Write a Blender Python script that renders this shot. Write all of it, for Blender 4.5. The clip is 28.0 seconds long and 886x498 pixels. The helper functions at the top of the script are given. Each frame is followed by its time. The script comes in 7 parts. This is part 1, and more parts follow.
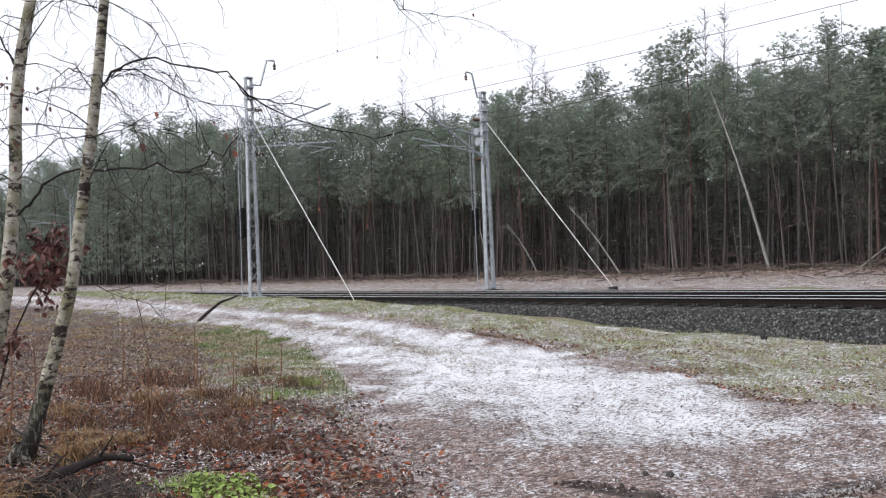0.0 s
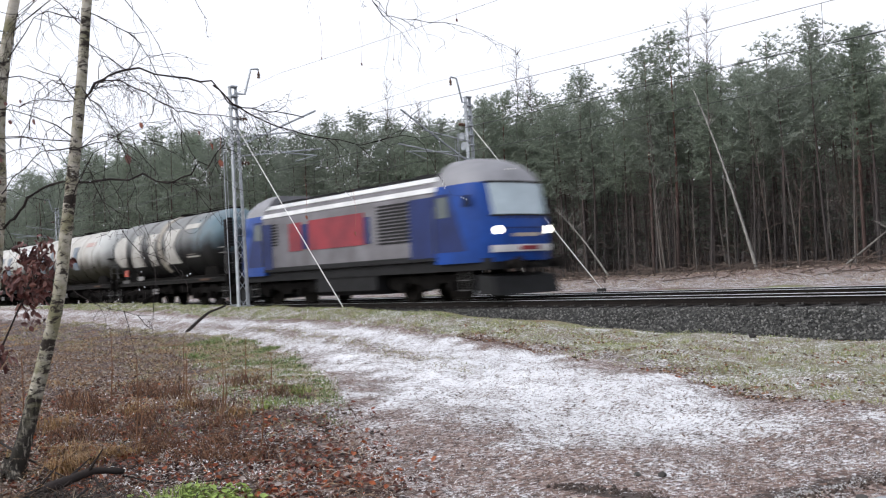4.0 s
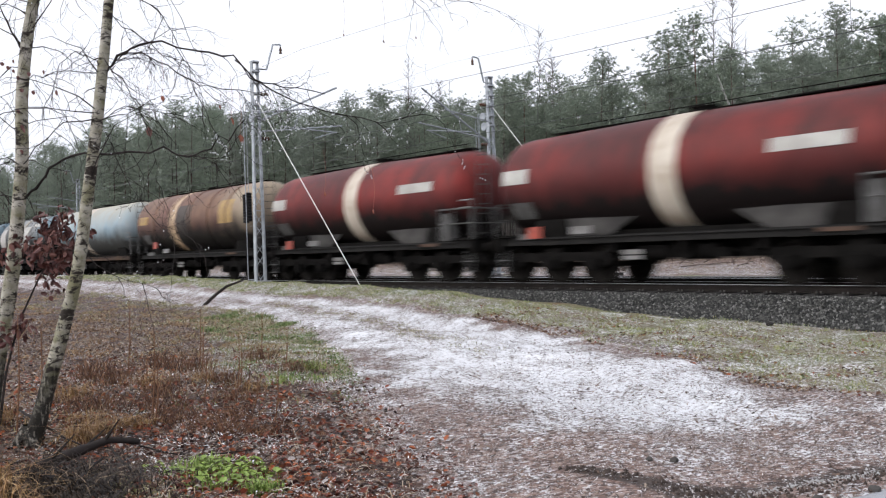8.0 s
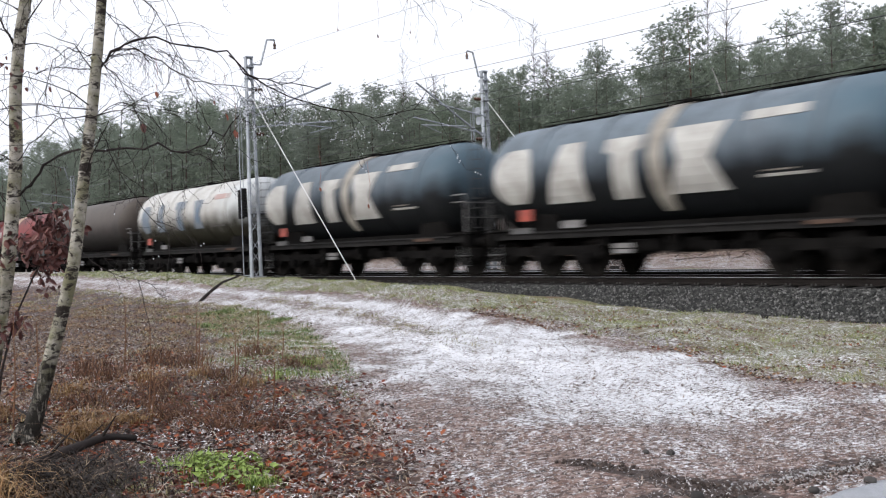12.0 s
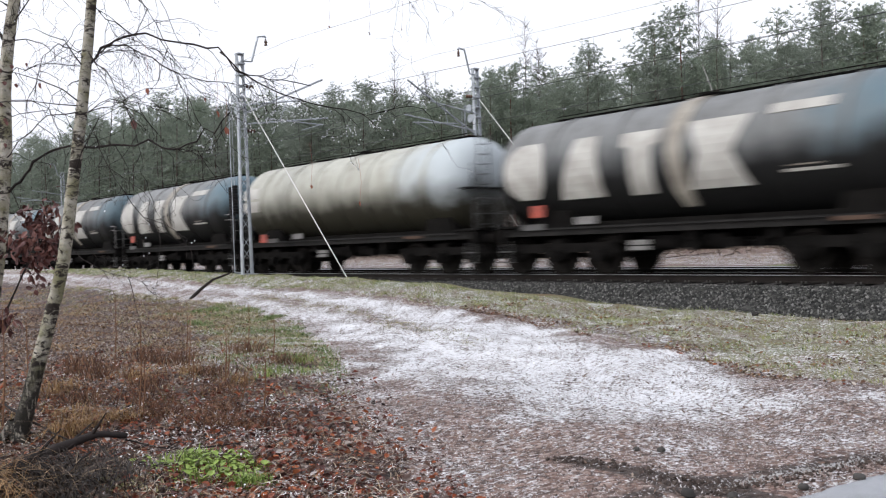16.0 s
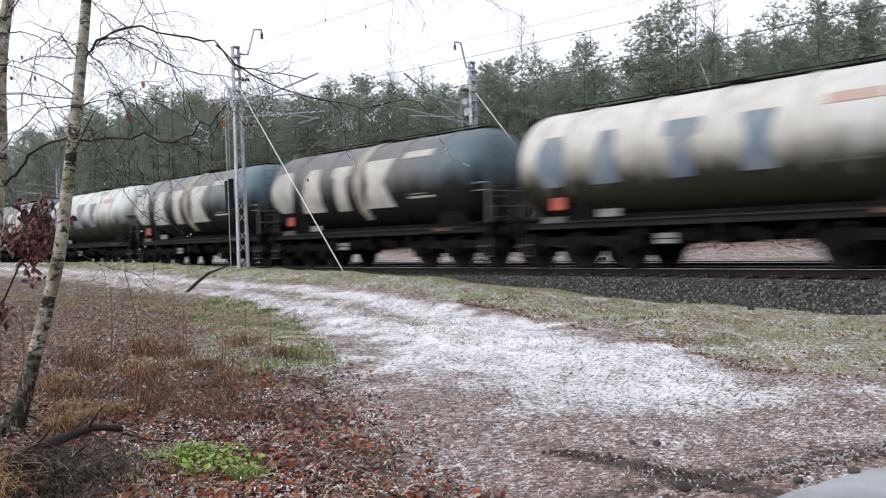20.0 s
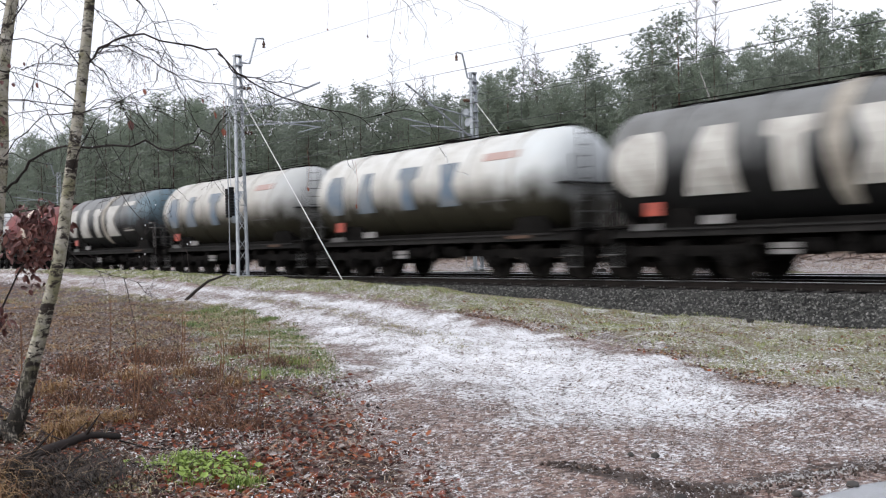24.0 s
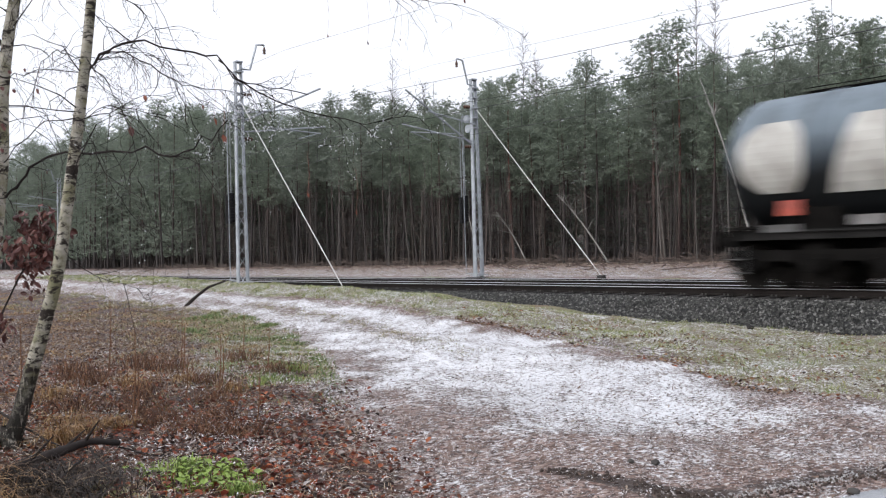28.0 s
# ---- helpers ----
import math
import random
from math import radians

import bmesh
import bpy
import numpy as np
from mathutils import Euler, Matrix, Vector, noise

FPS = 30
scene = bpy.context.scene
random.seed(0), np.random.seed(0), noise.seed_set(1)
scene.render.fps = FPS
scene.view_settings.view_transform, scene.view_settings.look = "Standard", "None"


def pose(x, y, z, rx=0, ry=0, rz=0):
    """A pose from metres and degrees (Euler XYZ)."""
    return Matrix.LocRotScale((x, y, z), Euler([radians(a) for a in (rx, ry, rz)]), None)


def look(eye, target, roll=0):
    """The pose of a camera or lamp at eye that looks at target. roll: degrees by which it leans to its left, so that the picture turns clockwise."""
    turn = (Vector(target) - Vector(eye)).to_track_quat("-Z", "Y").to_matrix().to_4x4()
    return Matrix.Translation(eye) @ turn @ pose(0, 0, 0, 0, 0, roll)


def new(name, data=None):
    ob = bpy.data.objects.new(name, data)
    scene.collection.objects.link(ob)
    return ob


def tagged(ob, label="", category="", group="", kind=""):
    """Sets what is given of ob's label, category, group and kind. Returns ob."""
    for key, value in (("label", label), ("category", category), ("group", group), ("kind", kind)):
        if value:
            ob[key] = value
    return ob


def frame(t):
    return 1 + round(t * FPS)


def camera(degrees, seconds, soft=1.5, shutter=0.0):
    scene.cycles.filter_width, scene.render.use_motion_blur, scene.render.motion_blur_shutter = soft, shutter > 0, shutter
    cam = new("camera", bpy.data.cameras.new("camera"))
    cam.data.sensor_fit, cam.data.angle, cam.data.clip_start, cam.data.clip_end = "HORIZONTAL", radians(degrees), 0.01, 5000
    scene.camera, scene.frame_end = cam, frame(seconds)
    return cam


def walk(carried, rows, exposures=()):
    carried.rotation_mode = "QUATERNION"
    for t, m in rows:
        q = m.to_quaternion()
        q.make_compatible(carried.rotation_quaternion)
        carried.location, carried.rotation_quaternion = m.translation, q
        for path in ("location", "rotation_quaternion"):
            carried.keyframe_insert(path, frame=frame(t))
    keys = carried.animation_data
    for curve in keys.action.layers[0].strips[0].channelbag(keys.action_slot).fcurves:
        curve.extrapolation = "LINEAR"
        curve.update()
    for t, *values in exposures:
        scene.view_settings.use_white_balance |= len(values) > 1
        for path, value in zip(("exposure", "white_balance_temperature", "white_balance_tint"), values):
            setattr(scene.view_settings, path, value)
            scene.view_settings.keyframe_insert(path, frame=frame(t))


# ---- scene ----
# The camera stands at one spot and only sways a little in the hand.
EYE = (0.0, 0.0, 1.55)
cam = camera(50.2, 28.0, soft=1.2, shutter=0.6)
# seconds, yaw, pitch, roll
ROWS = [
    (0.0, 51.240, 1.270, 1.770), (0.5, 51.206, 1.493, 2.321), (1.0, 51.291, 1.647, 2.570),
    (1.5, 51.406, 1.542, 2.669), (2.0, 51.175, 1.608, 2.614), (2.5, 51.027, 1.717, 2.650),
    (3.0, 50.564, 1.787, 2.827), (3.5, 50.548, 1.677, 2.894), (5.5, 50.598, 1.175, 2.690),
    (6.0, 50.976, 1.070, 2.185), (6.5, 51.042, 1.010, 1.844), (7.0, 51.000, 0.737, 1.633),
    (7.5, 51.307, 0.628, 1.618), (8.0, 51.577, 0.381, 1.516), (8.5, 51.566, 0.192, 1.461),
    (9.0, 51.405, 0.096, 1.533), (9.5, 51.311, 0.052, 1.588), (10.0, 51.263, 0.077, 1.677),
    (10.5, 51.295, 0.018, 1.643), (11.0, 51.197, 0.096, 1.586), (11.5, 51.283, 0.145, 1.711),
    (12.0, 51.316, 0.046, 1.868), (12.5, 51.131, 0.053, 1.900), (14.5, 51.024, -0.083, 1.877),
    (15.0, 50.837, -0.118, 1.882), (15.5, 50.821, -0.141, 1.943), (16.0, 50.790, -0.129, 1.809),
    (16.5, 50.792, -0.239, 1.846), (17.0, 50.715, -0.282, 1.751), (17.5, 50.470, -0.327, 1.637),
    (18.0, 50.616, -0.295, 1.625), (18.5, 50.555, -0.247, 1.613), (19.0, 50.539, -0.394, 1.512),
    (19.5, 50.560, -0.459, 1.730), (20.0, 50.564, -0.520, 1.753), (20.5, 50.384, -0.423, 1.571),
    (21.0, 50.362, -0.238, 1.383), (21.5, 50.435, 0.113, 1.170), (23.5, 50.451, 0.055, 1.241),
    (24.0, 50.553, 0.090, 1.253), (24.5, 50.609, 0.117, 1.337), (25.0, 50.598, 0.067, 1.353),
    (25.5, 50.564, 0.123, 1.410), (26.0, 50.544, 0.138, 1.289), (26.5, 50.507, 0.103, 1.134),
    (27.0, 50.511, 0.302, 1.154), (27.5, 50.478, 0.373, 1.249), (28.0, 50.553, 0.470, 1.204),
]
walk(cam, [(t, pose(*EYE, 90 + pitch, roll, yaw)) for t, yaw, pitch, roll in ROWS], exposures=[(0, 0.60), (28, 0.60)])

# ---- world: an overcast winter sky, with a weak and very wide sun behind the clouds ----
SUN_ELEVATION, SUN_TURN = 38.0, 200.0
world = bpy.data.worlds.new("sky")
world.use_nodes = True
scene.world = world
wn, wl = world.node_tree.nodes, world.node_tree.links
sky = wn.new("ShaderNodeTexSky")
sky.sky_type, sky.sun_disc = "NISHITA", False
sky.sun_elevation, sky.sun_rotation = radians(SUN_ELEVATION), radians(SUN_TURN)
sky.dust_density, sky.air_density, sky.ozone_density = 6.0, 1.0, 1.0
cloud = wn.new("ShaderNodeHueSaturation")
cloud.inputs["Saturation"].default_value = 0.12
wl.new(sky.outputs[0], cloud.inputs["Color"])
veil = wn.new("ShaderNodeMix")
veil.data_type = "RGBA"
veil.inputs["Factor"].default_value = 0.6
veil.inputs["B"].default_value = (8.4, 8.7, 9.85, 1)
wl.new(cloud.outputs[0], veil.inputs["A"])
wn["Background"].inputs["Strength"].default_value = 0.12
wl.new(veil.outputs["Result"], wn["Background"].inputs["Color"])
sun = new("sun", bpy.data.lights.new("sun", "SUN"))
sun.data.energy, sun.data.angle, sun.data.color = 0.6, radians(40), (1.0, 0.985, 0.97)
sun.matrix_world = look((0, 0, 60), (0 - 60 * math.sin(radians(SUN_TURN)), -60 * math.cos(radians(SUN_TURN)), 60 - 60 * math.tan(radians(SUN_ELEVATION))))

# ---- materials ----
class Nodes:
    """A small builder for node materials."""

    def __init__(self, name):
        self.mat = bpy.data.materials.new(name)
        self.mat.use_nodes = True
        self.tree = self.mat.node_tree
        self.out = self.tree.nodes["Principled BSDF"]
        self.space = self.tree.nodes.new("ShaderNodeTexCoord").outputs["Object"]

    def node(self, kind, **inputs):
        n = self.tree.nodes.new(kind)
        for k, v in inputs.items():
            self.put(n.inputs[k.replace("_", " ")], v)
        return n

    def put(self, socket, v):
        if isinstance(v, bpy.types.NodeSocket):
            self.tree.links.new(v, socket)
        elif socket.type == "RGBA" and len(v) == 3:
            socket.default_value = (*v, 1)
        else:
            socket.default_value = v

    def scaled(self, sx, sy, sz, space=None):
        m = self.node("ShaderNodeMapping", Vector=space or self.space, Scale=(sx, sy, sz))
        return m.outputs[0]

    def noise(self, scale, detail=4.0, rough=0.55, space=None, distort=0.0):
        n = self.node("ShaderNodeTexNoise", Vector=space or self.space, Scale=scale, Detail=detail, Roughness=rough, Distortion=distort)
        return n.outputs["Fac"]

    def cells(self, scale, space=None):
        n = self.node("ShaderNodeTexVoronoi", Vector=space or self.space, Scale=scale)
        return n.outputs["Distance"], n.outputs["Color"]

    def ramp(self, fac, *stops):
        n = self.node("ShaderNodeValToRGB", Fac=fac)
        e = n.color_ramp.elements
        while len(e) < len(stops):
            e.new(0.5)
        for el, (p, c) in zip(e, stops):
            el.position = p
            el.color = (c, c, c, 1) if isinstance(c, (int, float)) else (*c, 1)
        return n.outputs[0]

    def math(self, op, a, b=0.0):
        n = self.tree.nodes.new("ShaderNodeMath")
        n.operation = op
        self.put(n.inputs[0], a), self.put(n.inputs[1], b)
        return n.outputs[0]

    def mix(self, fac, a, b, blend="MIX"):
        n = self.tree.nodes.new("ShaderNodeMix")
        n.data_type, n.blend_type = "RGBA", blend
        self.put(n.inputs["Factor"], fac), self.put(n.inputs["A"], a), self.put(n.inputs["B"], b)
        return n.outputs["Result"]

    def axis(self, k, space=None):
        return self.node("ShaderNodeSeparateXYZ", Vector=space or self.space).outputs[k]

    def attribute(self, name):
        n = self.tree.nodes.new("ShaderNodeAttribute")
        n.attribute_name = name
        return n.outputs["Fac"]

    def random(self):
        return self.tree.nodes.new("ShaderNodeObjectInfo").outputs["Random"]

    def island(self):
        return self.tree.nodes.new("ShaderNodeNewGeometry").outputs["Random Per Island"]

    def done(self, colour, rough=0.6, metal=0.0, bump=None, depth=0.02, strength=0.5):
        self.put(self.out.inputs["Base Color"], colour)
        self.put(self.out.inputs["Roughness"], rough)
        self.put(self.out.inputs["Metallic"], metal)
        if bump is not None:
            b = self.node("ShaderNodeBump", Height=bump, Strength=strength, Distance=depth)
            self.put(self.out.inputs["Normal"], b.outputs[0])
        return self.mat


def worn(name, base, dark, rough=0.6, metal=0.0, scale=3.0, fine=40.0, low=0.35, high=0.7, bump=0.004):
    """A paint, metal or wood of one colour with stains and fine grain."""
    m = Nodes(name)
    big, small = m.noise(scale, 5), m.noise(fine, 3)
    c = m.mix(m.ramp(big, (low, 0.0), (high, 1.0)), dark, base)
    c = m.mix(m.math("MULTIPLY", small, 0.35), c, dark)
    if rough > 0.65:
        m.out.inputs["Specular IOR Level"].default_value = 0.15
    return m.done(c, m.math("ADD", m.math("MULTIPLY", small, 0.25), rough - 0.1), metal, small, bump, 0.4)


def tank_paint(name, top, side, soot, belly, streak=0.5, rough=0.42, split=0.0, blotch=(0, 0, 0), blotchy=0.0, front=None, belly_shade=(0.22, 0.58)):
    """Tank paint, dirtied and shaded by colour towards the belly, with rain streaks and round the ribs."""
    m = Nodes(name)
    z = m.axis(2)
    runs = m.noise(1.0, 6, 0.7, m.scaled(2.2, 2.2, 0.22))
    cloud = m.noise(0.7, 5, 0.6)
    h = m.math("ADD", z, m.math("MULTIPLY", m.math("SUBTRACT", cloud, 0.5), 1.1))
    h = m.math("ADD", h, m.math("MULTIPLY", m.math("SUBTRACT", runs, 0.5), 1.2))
    # on black, blue, cream and grey-green tanks the paler top is painted sky light
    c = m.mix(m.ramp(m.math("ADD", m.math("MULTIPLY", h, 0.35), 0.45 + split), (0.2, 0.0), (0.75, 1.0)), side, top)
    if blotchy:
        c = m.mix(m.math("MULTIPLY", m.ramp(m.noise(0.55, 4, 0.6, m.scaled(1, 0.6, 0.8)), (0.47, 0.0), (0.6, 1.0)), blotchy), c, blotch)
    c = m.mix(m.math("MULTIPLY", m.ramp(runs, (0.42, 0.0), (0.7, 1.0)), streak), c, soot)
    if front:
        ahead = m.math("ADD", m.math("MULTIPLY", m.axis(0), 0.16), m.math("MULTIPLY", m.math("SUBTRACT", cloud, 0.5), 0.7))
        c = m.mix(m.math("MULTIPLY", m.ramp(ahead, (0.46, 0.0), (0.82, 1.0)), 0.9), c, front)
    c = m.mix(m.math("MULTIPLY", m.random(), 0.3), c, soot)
    # the underside's shade is painted in here, together with soot
    c = m.mix(m.ramp(m.math("ADD", m.math("MULTIPLY", h, 0.4), 0.5), (belly_shade[0], 1.0), (belly_shade[1], 0.0)), c, belly)
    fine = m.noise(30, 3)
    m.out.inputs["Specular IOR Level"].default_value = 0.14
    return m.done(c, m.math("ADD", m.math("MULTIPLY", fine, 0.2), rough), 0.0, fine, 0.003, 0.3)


M_BLACK_TANK = tank_paint("sooty_black_paint", (0.20, 0.205, 0.205), (0.075, 0.085, 0.09), (0.055, 0.05, 0.045), (0.010, 0.010, 0.010), front=(0.10, 0.16, 0.195), belly_shade=(0.34, 0.66))
M_BLUE_TANK = tank_paint("grimy_blue_paint", (0.16, 0.195, 0.225), (0.045, 0.07, 0.095), (0.04, 0.042, 0.045), (0.009, 0.010, 0.011), front=(0.075, 0.125, 0.16), belly_shade=(0.34, 0.66))
M_WHITE_TANK = tank_paint("dirty_cream_paint", (0.56, 0.56, 0.54), (0.42, 0.41, 0.38), (0.19, 0.155, 0.115), (0.026, 0.024, 0.016), 0.5, front=(0.53, 0.56, 0.57), belly_shade=(0.24, 0.60))
M_OLIVE_TANK = tank_paint("grey_green_paint", (0.46, 0.46, 0.41), (0.33, 0.33, 0.28), (0.13, 0.115, 0.085), (0.03, 0.028, 0.02), 0.6, front=(0.45, 0.50, 0.53), belly_shade=(0.24, 0.60))
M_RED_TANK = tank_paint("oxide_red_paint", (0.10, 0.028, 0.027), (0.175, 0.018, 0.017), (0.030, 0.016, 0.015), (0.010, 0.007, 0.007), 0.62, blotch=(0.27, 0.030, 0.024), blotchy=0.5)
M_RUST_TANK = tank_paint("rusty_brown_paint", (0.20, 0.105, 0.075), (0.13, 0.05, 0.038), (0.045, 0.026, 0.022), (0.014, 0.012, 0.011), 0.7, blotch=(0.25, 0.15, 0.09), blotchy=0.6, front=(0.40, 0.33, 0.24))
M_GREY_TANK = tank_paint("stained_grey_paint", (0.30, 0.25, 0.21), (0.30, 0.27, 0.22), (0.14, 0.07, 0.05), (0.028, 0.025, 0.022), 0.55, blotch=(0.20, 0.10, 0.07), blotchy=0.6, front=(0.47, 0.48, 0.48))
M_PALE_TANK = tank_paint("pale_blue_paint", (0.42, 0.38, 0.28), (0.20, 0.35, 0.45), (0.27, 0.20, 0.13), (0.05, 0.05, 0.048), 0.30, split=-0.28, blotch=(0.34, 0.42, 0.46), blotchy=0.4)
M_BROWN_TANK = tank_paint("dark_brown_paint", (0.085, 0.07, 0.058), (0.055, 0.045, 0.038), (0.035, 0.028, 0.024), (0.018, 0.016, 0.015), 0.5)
M_RIB = worn("rib_paint", (0.34, 0.31, 0.26), (0.12, 0.10, 0.085), 0.5)
M_BAND_WHITE = worn("white_band_paint", (0.58, 0.53, 0.45), (0.38, 0.31, 0.24), 0.5, scale=2)
M_BAND_CREAM = worn("cream_band_paint", (0.55, 0.40, 0.25), (0.30, 0.20, 0.12), 0.5, scale=2)
M_SIGN_WHITE = worn("white_sign_paint", (0.50, 0.49, 0.455), (0.26, 0.245, 0.22), 0.5, scale=1.4)
M_SIGN_BLUE = worn("blue_sign_paint", (0.045, 0.095, 0.16), (0.16, 0.175, 0.185), 0.5, scale=1.6)
M_STRIPE_RED = worn("faded_red_stripe", (0.36, 0.19, 0.165), (0.33, 0.25, 0.22), 0.5)
M_ORANGE = worn("orange_plate_paint", (0.42, 0.06, 0.028), (0.20, 0.035, 0.022), 0.5)
M_YELLOW = worn("yellow_paint", (0.40, 0.26, 0.075), (0.24, 0.15, 0.06), 0.6)
M_UNDER = worn("underframe_grime", (0.014, 0.0128, 0.012), (0.006, 0.0056, 0.0052), 0.85)
M_STEEL_GREY = worn("grey_wagon_steel", (0.11, 0.11, 0.107), (0.04, 0.037, 0.035), 0.65)
M_WHEEL = worn("wheel_steel", (0.022, 0.019, 0.017), (0.010, 0.009, 0.008), 0.7, 0.0)
M_GALV = worn("galvanised_steel", (0.44, 0.47, 0.50), (0.27, 0.29, 0.31), 0.5, 0.35, 4, 60)
for grimy in (M_UNDER, M_WHEEL):
    grimy.node_tree.nodes["Principled BSDF"].inputs["Specular IOR Level"].default_value = 0.03
M_BLACK = worn("black_casting", (0.02, 0.02, 0.022), (0.01, 0.01, 0.01), 0.7)
M_WIRE = worn("weathered_wire", (0.10, 0.11, 0.11), (0.06, 0.06, 0.06), 0.5, 0.6)
M_GUY = worn("zinc_guy_rod", (0.74, 0.74, 0.73), (0.58, 0.58, 0.57), 0.5, 0.0)
M_INSULATOR = worn("brown_porcelain", (0.12, 0.06, 0.035), (0.07, 0.035, 0.02), 0.25)
M_RAIL_TOP = worn("polished_rail_head", (0.60, 0.60, 0.61), (0.45, 0.45, 0.46), 0.36, 0.7, 2, 60)
M_RAIL = worn("rusty_rail", (0.018, 0.014, 0.012), (0.009, 0.007, 0.006), 0.8, 0.0)
M_SLEEPER = worn("concrete_sleeper", (0.05, 0.047, 0.045), (0.026, 0.024, 0.023), 0.85, 0, 3, 30)
M_CLIP = worn("dull_rail_clip", (0.09, 0.085, 0.08), (0.04, 0.037, 0.035), 0.7)
M_SKIRT = worn("grimy_grey_plate", (0.085, 0.080, 0.075), (0.03, 0.028, 0.027), 0.7, 0, 1.5, 30)
M_SPILL = worn("dried_run_off", (0.40, 0.37, 0.31), (0.17, 0.15, 0.125), 0.6, 0, 1.2, 30)
M_PALE_PLATE = worn("pale_plate", (0.23, 0.22, 0.215), (0.10, 0.095, 0.09), 0.6)
M_SOLE = worn("sole_bar_grime", (0.022, 0.020, 0.019), (0.009, 0.0085, 0.008), 0.8, 0, 1.5, 30)
M_RUSTY_BEAM = worn("rusty_beam", (0.13, 0.075, 0.05), (0.05, 0.035, 0.028), 0.75, 0, 1.5, 30)
M_FROSTED = worn("frosted_gravel", (0.55, 0.56, 0.57), (0.25, 0.24, 0.23), 0.8, 0, 20, 90)
M_LOCO_NAVY = worn("loco_side_blue", (0.022, 0.038, 0.14), (0.016, 0.024, 0.08), 0.4, 0, 1.2, 30)
M_LOCO_BLUE = worn("loco_blue_paint", (0.012, 0.062, 0.30), (0.010, 0.04, 0.18), 0.3, 0, 1.2, 30)
M_LOCO_GREY = worn("loco_grey_paint", (0.19, 0.185, 0.20), (0.11, 0.105, 0.11), 0.5, 0, 1.2, 30)
M_LOCO_WHITE = worn("loco_roof_white", (0.68, 0.68, 0.68), (0.45, 0.45, 0.45), 0.45, 0, 1.2, 30)
M_LOCO_RED = worn("loco_red_panel", (0.31, 0.045, 0.055), (0.17, 0.035, 0.045), 0.4, 0, 1.2, 30)
M_CAB_ROOF = worn("loco_cab_roof", (0.25, 0.25, 0.27), (0.15, 0.15, 0.16), 0.5, 0, 1.2, 30)
M_LOCO_DARK = worn("loco_dark_grey", (0.022, 0.022, 0.024), (0.012, 0.012, 0.012), 0.7)


for enamel in (M_LOCO_BLUE, M_LOCO_NAVY, M_LOCO_GREY, M_LOCO_RED, M_LOCO_DARK):
    enamel.node_tree.nodes["Principled BSDF"].inputs["Specular IOR Level"].default_value = 0.15


def glass_dark(name, tint):
    m = Nodes(name)
    return m.done(m.mix(m.noise(2.0), tint, tuple(0.6 * c for c in tint)), 0.06, 0.0)


M_GLASS = glass_dark("cab_glass", (0.08, 0.10, 0.10))
# the screen's bright colour is a painted reflection of the sky
M_SCREEN = glass_dark("sky_pale_windscreen", (0.46, 0.55, 0.60))


def glow(name, colour, strength):
    m = Nodes(name)
    m.put(m.out.inputs["Emission Color"], colour)
    m.put(m.out.inputs["Emission Strength"], strength)
    return m.done(colour, 0.3)


M_LAMP = glow("lit_headlamp", (1.0, 0.97, 0.85), 3.0)


def birch_bark():
    m = Nodes("birch_bark")
    marks = m.noise(1.0, 6, 0.75, m.scaled(9, 9, 20), 0.8)
    patch = m.noise(3.1, 6, 0.7)
    moss = m.noise(5.0, 5, 0.65)
    fine = m.noise(60, 3)
    c = m.mix(m.ramp(moss, (0.40, 0.0), (0.62, 1.0)), (0.46, 0.43, 0.37), (0.17, 0.165, 0.085))
    c = m.mix(m.math("MULTIPLY", fine, 0.4), c, (0.28, 0.25, 0.21))
    c = m.mix(m.ramp(m.math("ADD", m.math("MULTIPLY", marks, 0.6), m.math("MULTIPLY", patch, 0.4)), (0.50, 0.0), (0.555, 1.0)), c, (0.03, 0.024, 0.02))
    foot = m.ramp(m.math("ADD", m.math("MULTIPLY", m.axis(2), 0.55), m.math("MULTIPLY", m.math("SUBTRACT", patch, 0.5), 1.6)), (0.22, 1.0), (0.50, 0.0))
    crack = m.ramp(m.noise(1.0, 5, 0.7, m.scaled(26, 26, 5)), (0.55, 0.0), (0.62, 1.0))
    c = m.mix(m.math("MULTIPLY", foot, 0.95), c, m.mix(crack, (0.014, 0.012, 0.011), (0.22, 0.20, 0.17)))
    m.out.inputs["Specular IOR Level"].default_value = 0.15
    return m.done(c, 0.8, 0.0, m.math("ADD", marks, patch), 0.02, 0.7)


def bark(name, low, high, grey):
    m = Nodes(name)
    plates = m.noise(1.0, 5, 0.7, m.scaled(9, 9, 2.5))
    up = m.ramp(m.math("MULTIPLY", m.axis(2), 0.07), (0.2, 0.0), (0.6, 1.0))
    c = m.mix(up, low, high)
    c = m.mix(m.ramp(plates, (0.35, 1.0), (0.65, 0.0)), c, tuple(0.45 * v for v in low))
    c = m.mix(m.math("MULTIPLY", m.random(), 0.6), c, grey)
    return m.done(c, 0.9, 0.0, plates, 0.03, 0.7)


def foliage(name, a, b, c2, rough=0.6):
    m = Nodes(name)
    r, o = m.island(), m.random()
    c = m.mix(r, a, b)
    c = m.mix(m.math("MULTIPLY", o, 0.5), c, c2)
    mat = m.done(c, rough)
    thin = m.node("ShaderNodeBsdfTranslucent", Color=c)
    both = m.node("ShaderNodeMixShader", Fac=0.38)
    m.put(both.inputs[1], m.out.outputs[0]), m.put(both.inputs[2], thin.outputs[0])
    m.put(m.tree.nodes["Material Output"].inputs["Surface"], both.outputs[0])
    return mat


